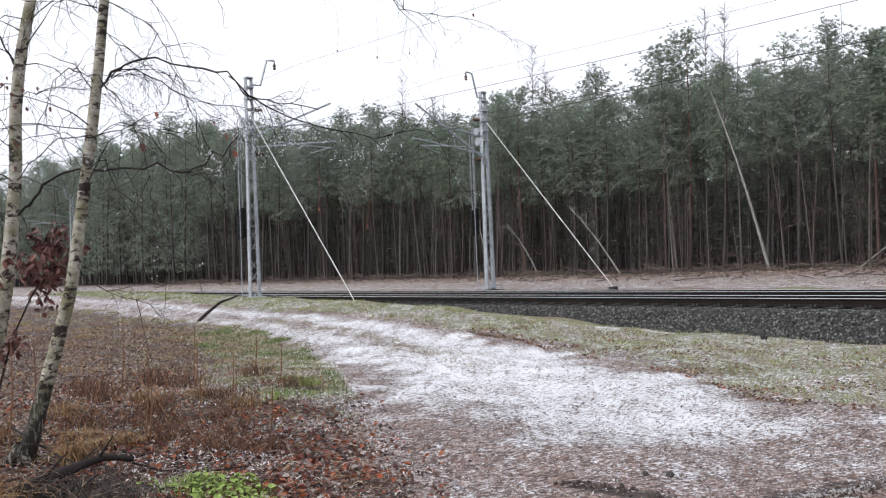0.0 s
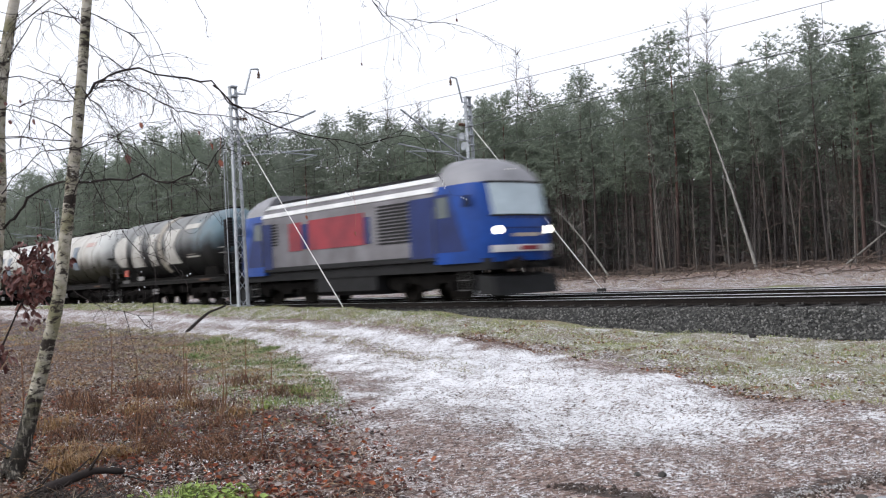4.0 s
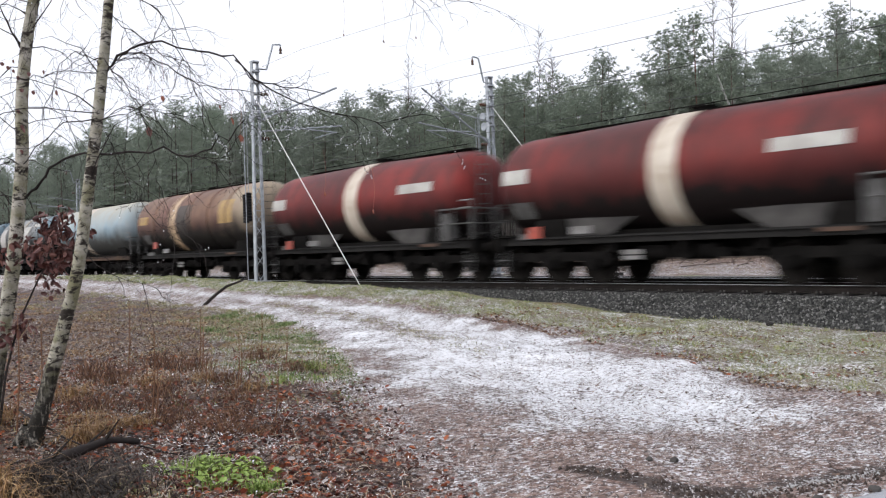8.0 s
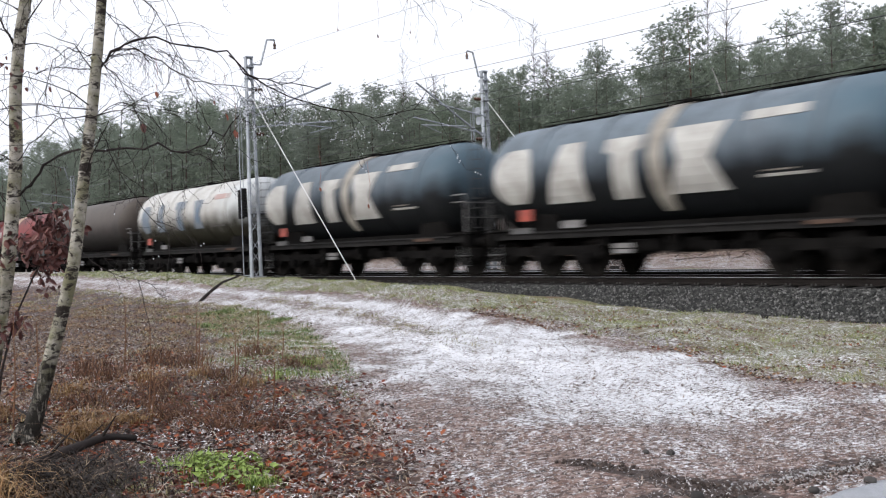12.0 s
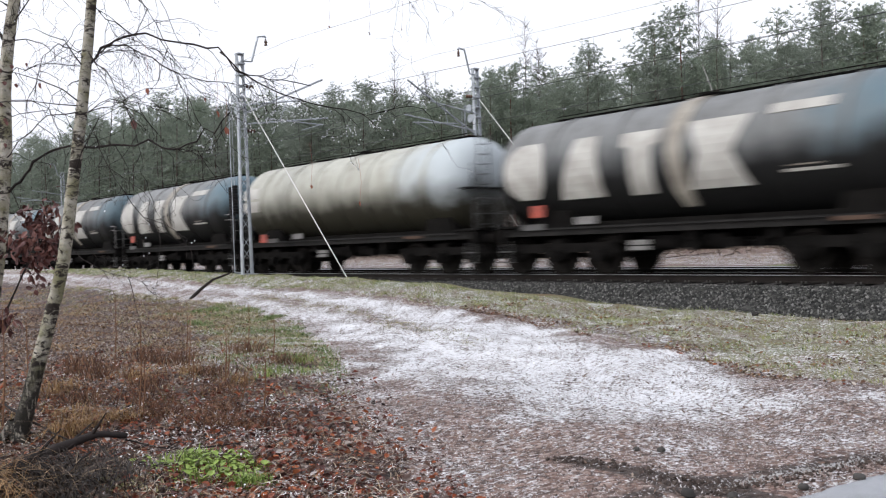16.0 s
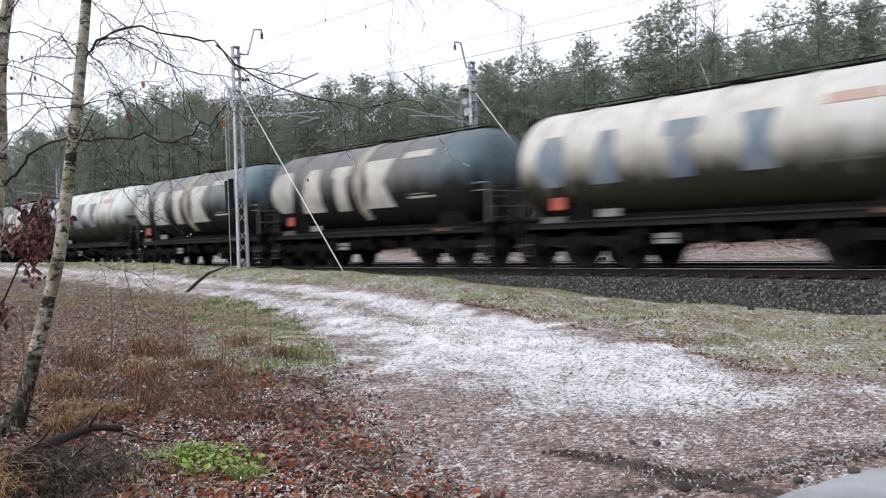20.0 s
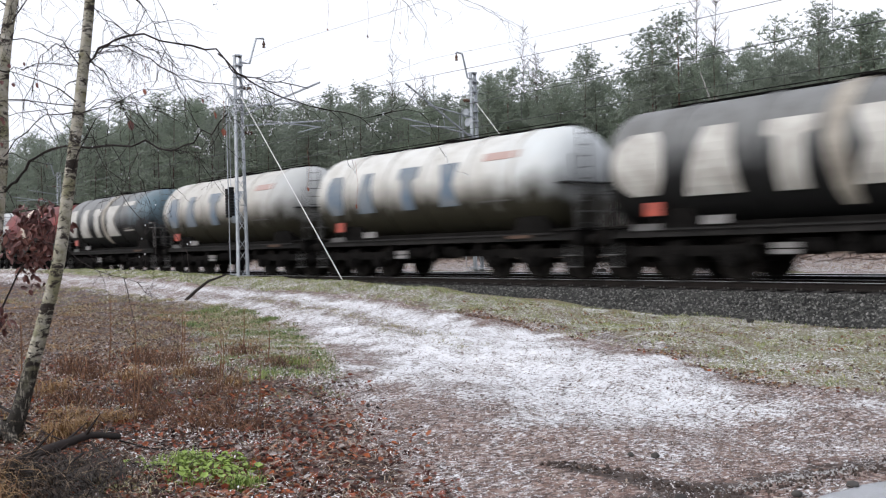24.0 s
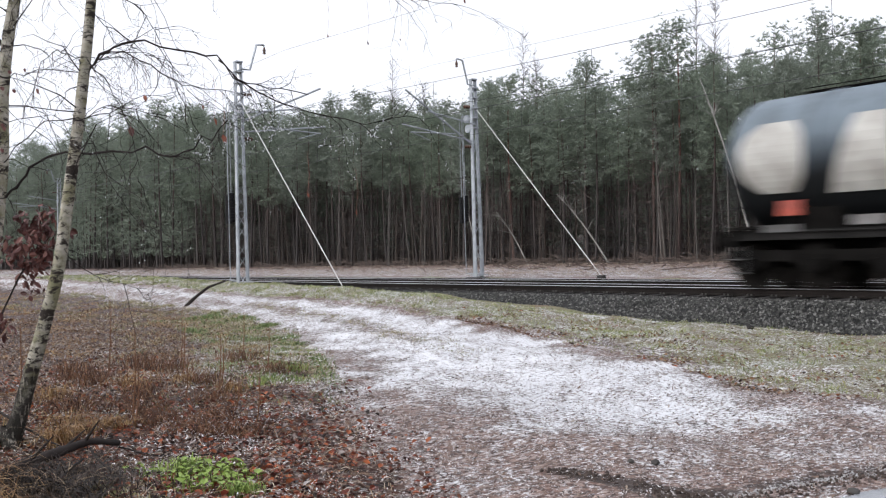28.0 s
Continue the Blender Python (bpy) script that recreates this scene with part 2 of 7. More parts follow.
M_BIRCH = birch_bark()
M_TWIG = worn("dark_twig_bark", (0.045, 0.035, 0.032), (0.02, 0.017, 0.016), 0.8, 0, 5, 60)
M_PINE_BARK = bark("pine_bark", (0.056, 0.045, 0.042), (0.15, 0.08, 0.06), (0.072, 0.064, 0.062))
M_PALE_BARK = bark("pale_birch_bark", (0.27, 0.26, 0.24), (0.36, 0.35, 0.33), (0.20, 0.19, 0.17))
M_GREY_STEM = bark("grey_young_bark", (0.15, 0.135, 0.12), (0.17, 0.155, 0.14), (0.10, 0.09, 0.082))
M_BRUSH = bark("dead_brushwood", (0.12, 0.088, 0.072), (0.10, 0.082, 0.07), (0.11, 0.095, 0.085))
M_RED_BARK = bark("red_pine_bark", (0.075, 0.052, 0.046), (0.28, 0.105, 0.075), (0.12, 0.07, 0.058))
M_NEEDLES = foliage("pine_needles", (0.15, 0.195, 0.145), (0.27, 0.315, 0.235), (0.27, 0.29, 0.265))
M_SPRUCE = foliage("dark_needles", (0.085, 0.115, 0.088), (0.15, 0.18, 0.135), (0.15, 0.165, 0.145))
M_DROP = worn("water_drop_gloss", (0.75, 0.78, 0.80), (0.6, 0.62, 0.64), 0.15)


def leaf_litter(name, stops, rough=0.55):
    m = Nodes(name)
    return m.done(m.ramp(m.island(), *stops), rough)


M_LEAF = leaf_litter("oak_leaf_litter", [(0.0, (0.014, 0.007, 0.006)), (0.20, (0.06, 0.016, 0.011)), (0.42, (0.21, 0.042, 0.018)), (0.56, (0.38, 0.105, 0.032)), (0.66, (0.15, 0.065, 0.040)), (0.78, (0.10, 0.06, 0.046)), (0.90, (0.22, 0.17, 0.15)), (1.0, (0.44, 0.40, 0.38))])
M_FROST = leaf_litter("frost_flecks", [(0.0, (0.30, 0.26, 0.245)), (0.6, (0.50, 0.47, 0.46)), (1.0, (0.78, 0.78, 0.80))], 0.7)
M_BROWN_LEAF = leaf_litter("brown_leaf_litter", [(0.0, (0.022, 0.014, 0.011)), (0.25, (0.085, 0.045, 0.03)), (0.45, (0.17, 0.085, 0.045)), (0.6, (0.28, 0.155, 0.07)), (0.75, (0.14, 0.10, 0.075)), (0.9, (0.36, 0.30, 0.24)), (1.0, (0.52, 0.48, 0.44))], 0.7)
M_FLECK = leaf_litter("dark_litter_flecks", [(0.0, (0.03, 0.022, 0.018)), (0.5, (0.085, 0.055, 0.042)), (0.85, (0.16, 0.10, 0.07)), (1.0, (0.34, 0.28, 0.22))], 0.7)
M_RED_LEAF = leaf_litter("russet_hanging_leaf", [(0.0, (0.05, 0.016, 0.014)), (0.6, (0.11, 0.034, 0.028)), (1.0, (0.19, 0.08, 0.06))])
M_ORANGE_LEAF = leaf_litter("orange_hanging_leaf", [(0.0, (0.30, 0.085, 0.04)), (1.0, (0.17, 0.05, 0.03))])
M_GRASS = leaf_litter("winter_grass", [(0.0, (0.07, 0.11, 0.025)), (0.4, (0.19, 0.23, 0.065)), (0.72, (0.36, 0.36, 0.15)), (1.0, (0.62, 0.60, 0.48))], 0.7)
M_BANK_GRASS = leaf_litter("bank_grass", [(0.0, (0.09, 0.12, 0.035)), (0.35, (0.20, 0.19, 0.075)), (0.7, (0.36, 0.30, 0.15)), (1.0, (0.56, 0.52, 0.41))], 0.75)
M_DEAD_GRASS = leaf_litter("dead_bent_grass", [(0.0, (0.07, 0.032, 0.014)), (0.5, (0.23, 0.12, 0.04)), (1.0, (0.40, 0.27, 0.12))], 0.7)
M_FRESH = leaf_litter("fresh_green_leaf", [(0.0, (0.085, 0.14, 0.022)), (0.6, (0.19, 0.27, 0.045)), (1.0, (0.34, 0.41, 0.12))], 0.5)
M_BRACKEN = leaf_litter("dead_bracken", [(0.0, (0.035, 0.017, 0.012)), (0.5, (0.13, 0.058, 0.03)), (0.85, (0.22, 0.11, 0.055)), (1.0, (0.36, 0.24, 0.14))], 0.8)
M_GREEN = leaf_litter("mossy_green_grass", [(0.0, (0.06, 0.10, 0.025)), (0.5, (0.11, 0.17, 0.04)), (1.0, (0.22, 0.27, 0.10))], 0.7)
M_EARTH = worn("dark_churned_earth", (0.10, 0.078, 0.067), (0.04, 0.03, 0.026), 0.85, 0, 6, 50)
# stem colours taken near black to carry the branch hollow's shade
M_HOLLOW_STEM = leaf_litter("shaded_stems", [(0.0, (0.010, 0.007, 0.006)), (0.7, (0.028, 0.018, 0.013)), (0.92, (0.07, 0.045, 0.03)), (1.0, (0.26, 0.19, 0.12))], 0.8)
M_STEM = leaf_litter("dead_stems", [(0.0, (0.05, 0.03, 0.024)), (0.35, (0.15, 0.095, 0.06)), (0.65, (0.30, 0.22, 0.14)), (1.0, (0.52, 0.46, 0.39))], 0.8)
M_CHIP = leaf_litter("wood_chips", [(0.0, (0.16, 0.11, 0.085)), (0.5, (0.32, 0.24, 0.18)), (1.0, (0.55, 0.48, 0.41))], 0.85)
M_STONE = leaf_litter("ballast_stone", [(0.0, (0.009, 0.009, 0.008)), (0.45, (0.025, 0.025, 0.022)), (0.80, (0.070, 0.068, 0.062)), (1.0, (0.19, 0.185, 0.175))], 0.8)


def ground_material():
    m = Nodes("woodland_ground")
    snow, leaf, grass, mud = (m.attribute(k) for k in ("snow", "leaf", "grass", "mud"))
    soil_n = m.noise(6, 6, 0.65)
    bit_d, bit_c = m.cells(34, m.node("ShaderNodeVectorMath", Vector=m.scaled(1.0, 0.7, 1.0)).outputs[0])
    bit = m.node("ShaderNodeSeparateColor", Color=bit_c).outputs[0]
    soil = m.ramp(bit, (0.0, (0.045, 0.031, 0.028)), (0.30, (0.11, 0.068, 0.056)), (0.60, (0.235, 0.155, 0.128)), (0.82, (0.36, 0.275, 0.24)), (1.0, (0.50, 0.44, 0.41)))
    soil = m.mix(m.math("MULTIPLY", m.ramp(soil_n, (0.35, 0.0), (0.65, 1.0)), 0.55), soil, (0.14, 0.082, 0.066))
    soil = m.mix(m.math("MULTIPLY", m.ramp(m.noise(2.3, 7, 0.72), (0.46, 0.0), (0.60, 1.0)), 0.6), soil, m.mix(bit, (0.045, 0.032, 0.027), (0.13, 0.085, 0.068)))
    leaf_d, leaf_c = m.cells(15, m.scaled(1, 1, 1))
    leaf_v = m.node("ShaderNodeSeparateColor", Color=leaf_c).outputs[0]
    litter = m.ramp(leaf_v, (0.0, (0.014, 0.008, 0.007)), (0.35, (0.055, 0.022, 0.015)), (0.6, (0.13, 0.042, 0.023)), (0.82, (0.12, 0.078, 0.058)), (1.0, (0.34, 0.27, 0.235)))
    litter = m.mix(m.math("MULTIPLY", m.ramp(leaf_d, (0.2, 0.0), (0.6, 1.0)), 0.6), litter, (0.015, 0.011, 0.010))
    litter = m.mix(m.math("MULTIPLY", m.attribute("wood"), 0.9), litter, m.mix(bit, (0.035, 0.026, 0.022), (0.10, 0.075, 0.062)))
    sward_n = m.noise(18, 5, 0.7)
    sward = m.ramp(sward_n, (0.3, (0.06, 0.055, 0.03)), (0.5, (0.16, 0.14, 0.075)), (0.7, (0.33, 0.29, 0.20)))
    sward = m.mix(m.ramp(m.noise(0.55, 4), (0.42, 0.0), (0.62, 1.0)), sward, m.mix(sward_n, (0.07, 0.095, 0.03), (0.25, 0.27, 0.13)))
    sward = m.mix(m.math("MULTIPLY", m.ramp(m.noise(1.1, 6, 0.72), (0.50, 0.0), (0.60, 1.0)), 0.8), sward, (0.15, 0.085, 0.055))
    c = m.mix(m.ramp(m.math("ADD", leaf, m.math("MULTIPLY", m.math("SUBTRACT", soil_n, 0.5), 0.9)), (0.4, 0.0), (0.6, 1.0)), soil, litter)
    c = m.mix(m.ramp(m.math("ADD", grass, m.math("MULTIPLY", m.math("SUBTRACT", sward_n, 0.5), 0.9)), (0.4, 0.0), (0.6, 1.0)), c, sward)
    # mud, and the painted shade of the hollow by the fallen branch
    c = m.mix(m.math("MULTIPLY", m.ramp(m.math("ADD", mud, m.math("MULTIPLY", m.math("SUBTRACT", soil_n, 0.5), 0.8)), (0.4, 0.0), (0.6, 1.0)), 0.85), c, (0.028, 0.021, 0.018))
    along = m.scaled(0.7, 1.9, 1.0, m.node("ShaderNodeVectorRotate", Vector=m.space, Axis=(0, 0, 1), Angle=radians(38)).outputs[0])
    patches = m.noise(1.3, 9, 0.74, along, 0.5)
    fleck = m.noise(17, 5, 0.75, m.scaled(1.6, 0.8, 1.0))
    speck = m.noise(48, 3, 0.7)
    amount = m.math("ADD", m.math("ADD", m.math("MULTIPLY", m.math("SUBTRACT", patches, 0.5), 1.45), m.math("MULTIPLY", m.math("SUBTRACT", fleck, 0.5), 2.6)), snow)
    white = m.ramp(m.math("ADD", amount, m.math("MULTIPLY", m.math("SUBTRACT", speck, 0.5), 1.3)), (0.44, 0.0), (0.70, 1.0))
    under = m.mix(bit, (0.07, 0.052, 0.045), (0.24, 0.19, 0.16))
    c = m.mix(m.math("MULTIPLY", m.ramp(snow, (0.3, 0.0), (0.6, 1.0)), 0.7), c, under)
    c = m.mix(m.math("MULTIPLY", white, 0.93), c, m.mix(speck, (0.66, 0.665, 0.69), (0.86, 0.865, 0.885)))
    height = m.math("ADD", m.math("ADD", soil_n, m.math("MULTIPLY", leaf_d, 0.6)), m.math("MULTIPLY", white, 0.25))
    return m.done(c, m.math("ADD", 0.45, m.math("MULTIPLY", sward_n, 0.4)), 0.0, height, 0.06, 0.7)


M_GROUND = ground_material()
M_GROUND.node_tree.nodes["Principled BSDF"].inputs["Specular IOR Level"].default_value = 0.2


def ballast_material():
    m = Nodes("ballast_bed")
    d, c = m.cells(17)
    v = m.node("ShaderNodeSeparateColor", Color=c).outputs[0]
    col = m.ramp(v, (0.0, (0.008, 0.008, 0.008)), (0.6, (0.02, 0.02, 0.02)), (1.0, (0.045, 0.045, 0.045)))
    col = m.mix(m.ramp(d, (0.25, 0.0), (0.6, 1.0)), col, (0.03, 0.03, 0.03))
    return m.done(col, 0.8, 0.0, d, -0.05, 1.0)


def asphalt_material():
    m = Nodes("wet_asphalt")
    n = m.noise(120, 3)
    # the pale base stands in for sky mirrored by the wet surface
    c = m.mix(m.ramp(m.noise(1.5, 5), (0.3, 0.0), (0.7, 1.0)), (0.20, 0.21, 0.225), (0.40, 0.415, 0.44))
    c = m.mix(m.math("MULTIPLY", n, 0.4), c, (0.12, 0.12, 0.125))
    return m.done(c, 0.16, 0.0, n, 0.004, 0.4)


M_BALLAST, M_ASPHALT = ballast_material(), asphalt_material()
M_BALLAST.node_tree.nodes["Principled BSDF"].inputs["Specular IOR Level"].default_value = 0.1

# ---- builders ----
def flowing(points, sub=4):
    """A smooth curve through the points."""
    p = [Vector(q) for q in points]
    p = [2 * p[0] - p[1]] + p + [2 * p[-1] - p[-2]]
    out = []
    for i in range(1, len(p) - 2):
        for k in range(sub):
            t = k / sub
            out.append(0.5 * (2 * p[i] + (p[i + 1] - p[i - 1]) * t + (2 * p[i - 1] - 5 * p[i] + 4 * p[i + 1] - p[i + 2]) * t * t + (3 * p[i] - p[i - 1] - 3 * p[i + 1] + p[i + 2]) * t ** 3))
    return out + [p[-2]]


class Shape:
    """Collects vertices and faces of one mesh."""

    def __init__(self):
        self.v, self.f = [], []

    def add(self, verts, faces):
        k = len(self.v)
        self.v.extend(tuple(p) for p in verts)
        self.f.extend(tuple(k + i for i in f) for f in faces)
        return self

    def box(self, x, y, z, sx, sy, sz, turn=None, c=0.12):
        """A box with its middle at x, y, z and chamfered upright edges; c: chamfer as a share of the smaller side."""
        hx, hy, hz = sx / 2, sy / 2, sz / 2
        b = min(hx, hy) * c
        ring = [(hx - b, -hy), (hx, -hy + b), (hx, hy - b), (hx - b, hy), (-hx + b, hy), (-hx, hy - b), (-hx, -hy + b), (-hx + b, -hy)]
        pts = [Vector((a, d, e)) for e in (-hz, hz) for a, d in ring]
        if turn is not None:
            pts = [turn @ p for p in pts]
        faces = [tuple(range(7, -1, -1)), tuple(range(8, 16))] + [(i, (i + 1) % 8, 8 + (i + 1) % 8, 8 + i) for i in range(8)]
        return self.add([(p.x + x, p.y + y, p.z + z) for p in pts], faces)

    def tube(self, points, radii, seg=8, caps=True):
        pts = [Vector(p) for p in points]
        n = len(pts)
        rings = []
        side = None
        for i, p in enumerate(pts):
            d = (pts[min(i + 1, n - 1)] - pts[max(i - 1, 0)]).normalized()
            if side is None:
                side = d.orthogonal().normalized()
            side = (side - d * side.dot(d)).normalized()
            up = d.cross(side)
            r = radii[i] if isinstance(radii, (list, tuple)) else radii
            rings.append([p + r * (math.cos(a) * side + math.sin(a) * up) for a in (2 * math.pi * k / seg for k in range(seg))])
        verts = [q for ring in rings for q in ring]
        faces = [(i * seg + k, i * seg + (k + 1) % seg, (i + 1) * seg + (k + 1) % seg, (i + 1) * seg + k) for i in range(n - 1) for k in range(seg)]
        if caps:
            faces += [tuple(range(seg - 1, -1, -1)), tuple((n - 1) * seg + k for k in range(seg))]
        return self.add(verts, faces)

    def bar(self, a, b, r, seg=6):
        return self.tube([a, b], r, seg)

    def beam(self, a, b, w, h):
        """A rectangular bar from a to b."""
        a, b = Vector(a), Vector(b)
        d = (b - a)
        turn = d.to_track_quat("Z", "Y").to_matrix()
        m = (a + b) / 2
        return self.box(m.x, m.y, m.z, w, h, d.length, turn, 0.2)

    def lathe(self, profile, seg=32, axis="x", centre=(0, 0, 0)):
        """profile: rows of (place on the axis, radius)."""
        verts = []
        for a, r in profile:
            for k in range(seg):
                w = 2 * math.pi * k / seg
                p = (a, r * math.cos(w), r * math.sin(w)) if axis == "x" else (r * math.cos(w), a, r * math.sin(w)) if axis == "y" else (r * math.cos(w), r * math.sin(w), a)
                verts.append((p[0] + centre[0], p[1] + centre[1], p[2] + centre[2]))
        n = len(profile)
        faces = [(i * seg + k, i * seg + (k + 1) % seg, (i + 1) * seg + (k + 1) % seg, (i + 1) * seg + k) for i in range(n - 1) for k in range(seg)]
        faces += [tuple(range(seg - 1, -1, -1)), tuple((n - 1) * seg + k for k in range(seg))]
        return self.add(verts, faces)

    def prism(self, outline, y0, y1):
        """An outline of (x, z), pushed from y0 to y1."""
        n = len(outline)
        verts = [(x, y, z) for y in (y0, y1) for x, z in outline]
        return self.add(verts, [tuple(range(n)), tuple(range(2 * n - 1, n - 1, -1))] + [(i, n + i, n + (i + 1) % n, (i + 1) % n) for i in range(n)])

    def section(self, outline, x0, x1):
        """An outline of (y, z), pushed from x0 to x1."""
        n = len(outline)
        verts = [(x, y, z) for x in (x0, x1) for y, z in outline]
        return self.add(verts, [tuple(range(n - 1, -1, -1)), tuple(range(n, 2 * n))] + [(i, (i + 1) % n, n + (i + 1) % n, n + i) for i in range(n)])

    def mesh(self, name, material, smooth=None):
        me = bpy.data.meshes.new(name)
        me.from_pydata(self.v, [], self.f)
        me.materials.append(material)
        if smooth is not None:
            me.polygons.foreach_set("use_smooth", [True] * len(me.polygons))
            me.set_sharp_from_angle(angle=radians(smooth))
        me.update()
        return me


MESHES = {}


def shared(key, name, make, material, smooth=None):
    """The mesh of that key, made the first time it is asked for."""
    k = (key, material.name)
    if k not in MESHES:
        s = Shape()
        make(s)
        MESHES[k] = s.mesh(name, material, smooth)
    return MESHES[k]


def part(name, mesh, parent, at=(0, 0, 0), label="", turn=None):
    ob = new(name, mesh)
    ob.parent = parent
    ob.matrix_basis = Matrix.Translation(at) @ (turn.to_4x4() if turn is not None else Matrix())
    return tagged(ob, label)


def thing(name, label, category, group="", kind="", at=None):
    ob = new(name)
    ob.empty_display_size = 0.3
    if at is not None:
        ob.matrix_basis = at
    return tagged(ob, label, category, group, kind)


def solo(name, shape, material, label, category="", kind="", group="", smooth=None, at=None):
    ob = new(name, shape.mesh(name, material, smooth))
    if at is not None:
        ob.matrix_basis = at
    return tagged(ob, label, category, group, kind)


def smoothstep(a, b, x):
    t = np.clip((x - a) / (b - a), 0, 1)
    return t * t * (3 - 2 * t)


# ---- plan: x runs with the train, y across the line away from the camera, z up ----
RAIL = 0.70
NEAR, FAR = 19.6, 23.6
VERGE = ([-400, -70, -46, -37, -31, -27, -22.6, -20, -17.7, -15.7, -14, -12, -5, 60], [1.0, 1.0, 0.98, 0.88, 0.74, 0.66, 0.60, 0.50, 0.36, 0.20, 0.12, 0.04, 0.0, 0.0])
PATH_FAR = ([-400, -90, -55, -42, -35, -29, -23, -19.7, -16, -13.5, -12, -10.2, -8.2, -6.5, -5.4, -4.6, -3, 60], [20, 15.8, 15.3, 15.0, 14.8, 14.5, 14.6, 14.2, 13.8, 13.1, 12.6, 11.7, 10.9, 9.8, 9.3, 9.2, 9.0, 8])
PATH_NEAR = ([-400, -90, -49, -37, -30, -24, -20, -16.5, -14.2, -11.6, -8.3, -7.5, -6.25, -5.6, -4.8, -4.2, 60], [15, 14.0, 13.5, 13.0, 12.5, 12.0, 11.2, 10.0, 8.9, 7.9, 6.3, 6.0, 5.9, 6.1, 6.8, 8.4, 9])
LEAF_EDGE = ([-400, -90, -49, -37, -30, -24, -18.2, -13.5, -8.8, -7.1, -5.8, -4.5, 60], [14.8, 13.8, 13.3, 12.8, 12.3, 11.9, 10.45, 8.15, 5.6, 4.85, 4.2, 3.4, 1.0])


def height(x, y):
    """The ground's height."""
    x, y = np.asarray(x, float), np.asarray(y, float)
    crest = np.interp(x, *VERGE)
    rise = np.clip((y - 10.0) / 6.0, 0, 1) ** 1.3
    z = crest * rise
    z = np.where(y > 16.6, z + (0.12 - z) * smoothstep(16.6, 17.6, y), z)
    z = np.where(y > 25.0, 0.12 + (0.62 - 0.12) * smoothstep(25.0, 26.6, y), z)
    z = z + 0.33 * smoothstep(28, 42, y) + 0.10 * smoothstep(34, 39, y) * smoothstep(-34, -22, x)
    z = z + 11.0 * smoothstep(60, 105, y)
    bump = 0.05 * np.sin(0.9 * x + 1.3 * y) * np.sin(0.7 * y - 0.5 * x) + 0.025 * np.sin(2.3 * x - 1.1 * y + 1) * np.sin(2.9 * y + 0.6 * x)
    flat = (y > 16.8) & (y < 25.4)
    bank = 0.10 * smoothstep(8.5, 4.5, y) * smoothstep(-6.5, -9, x)
    return z + np.where(flat, 0, bump * np.clip(1.4 - 0.02 * np.abs(x), 0.3, 1) * smoothstep(-2.5, -5, x)) + bank


TABLE_X, TABLE_Y = np.arange(-72, 2, 0.1), np.arange(-1, 64, 0.1)
TABLE = height(*np.meshgrid(TABLE_X, TABLE_Y)).tolist()


def on_ground(x, y):
    """The ground's height at one place, from a table."""
    if x < -71.5 or x > 1.5 or y < -0.5 or y > 63:
        return float(height(x, y))
    u, v = (x + 72) * 10, (y + 1) * 10
    i, j = int(u), int(v)
    a, b = u - i, v - j
    p, q = TABLE[j], TABLE[j + 1]
    return (p[i] * (1 - a) + p[i + 1] * a) * (1 - b) + (q[i] * (1 - a) + q[i + 1] * a) * b


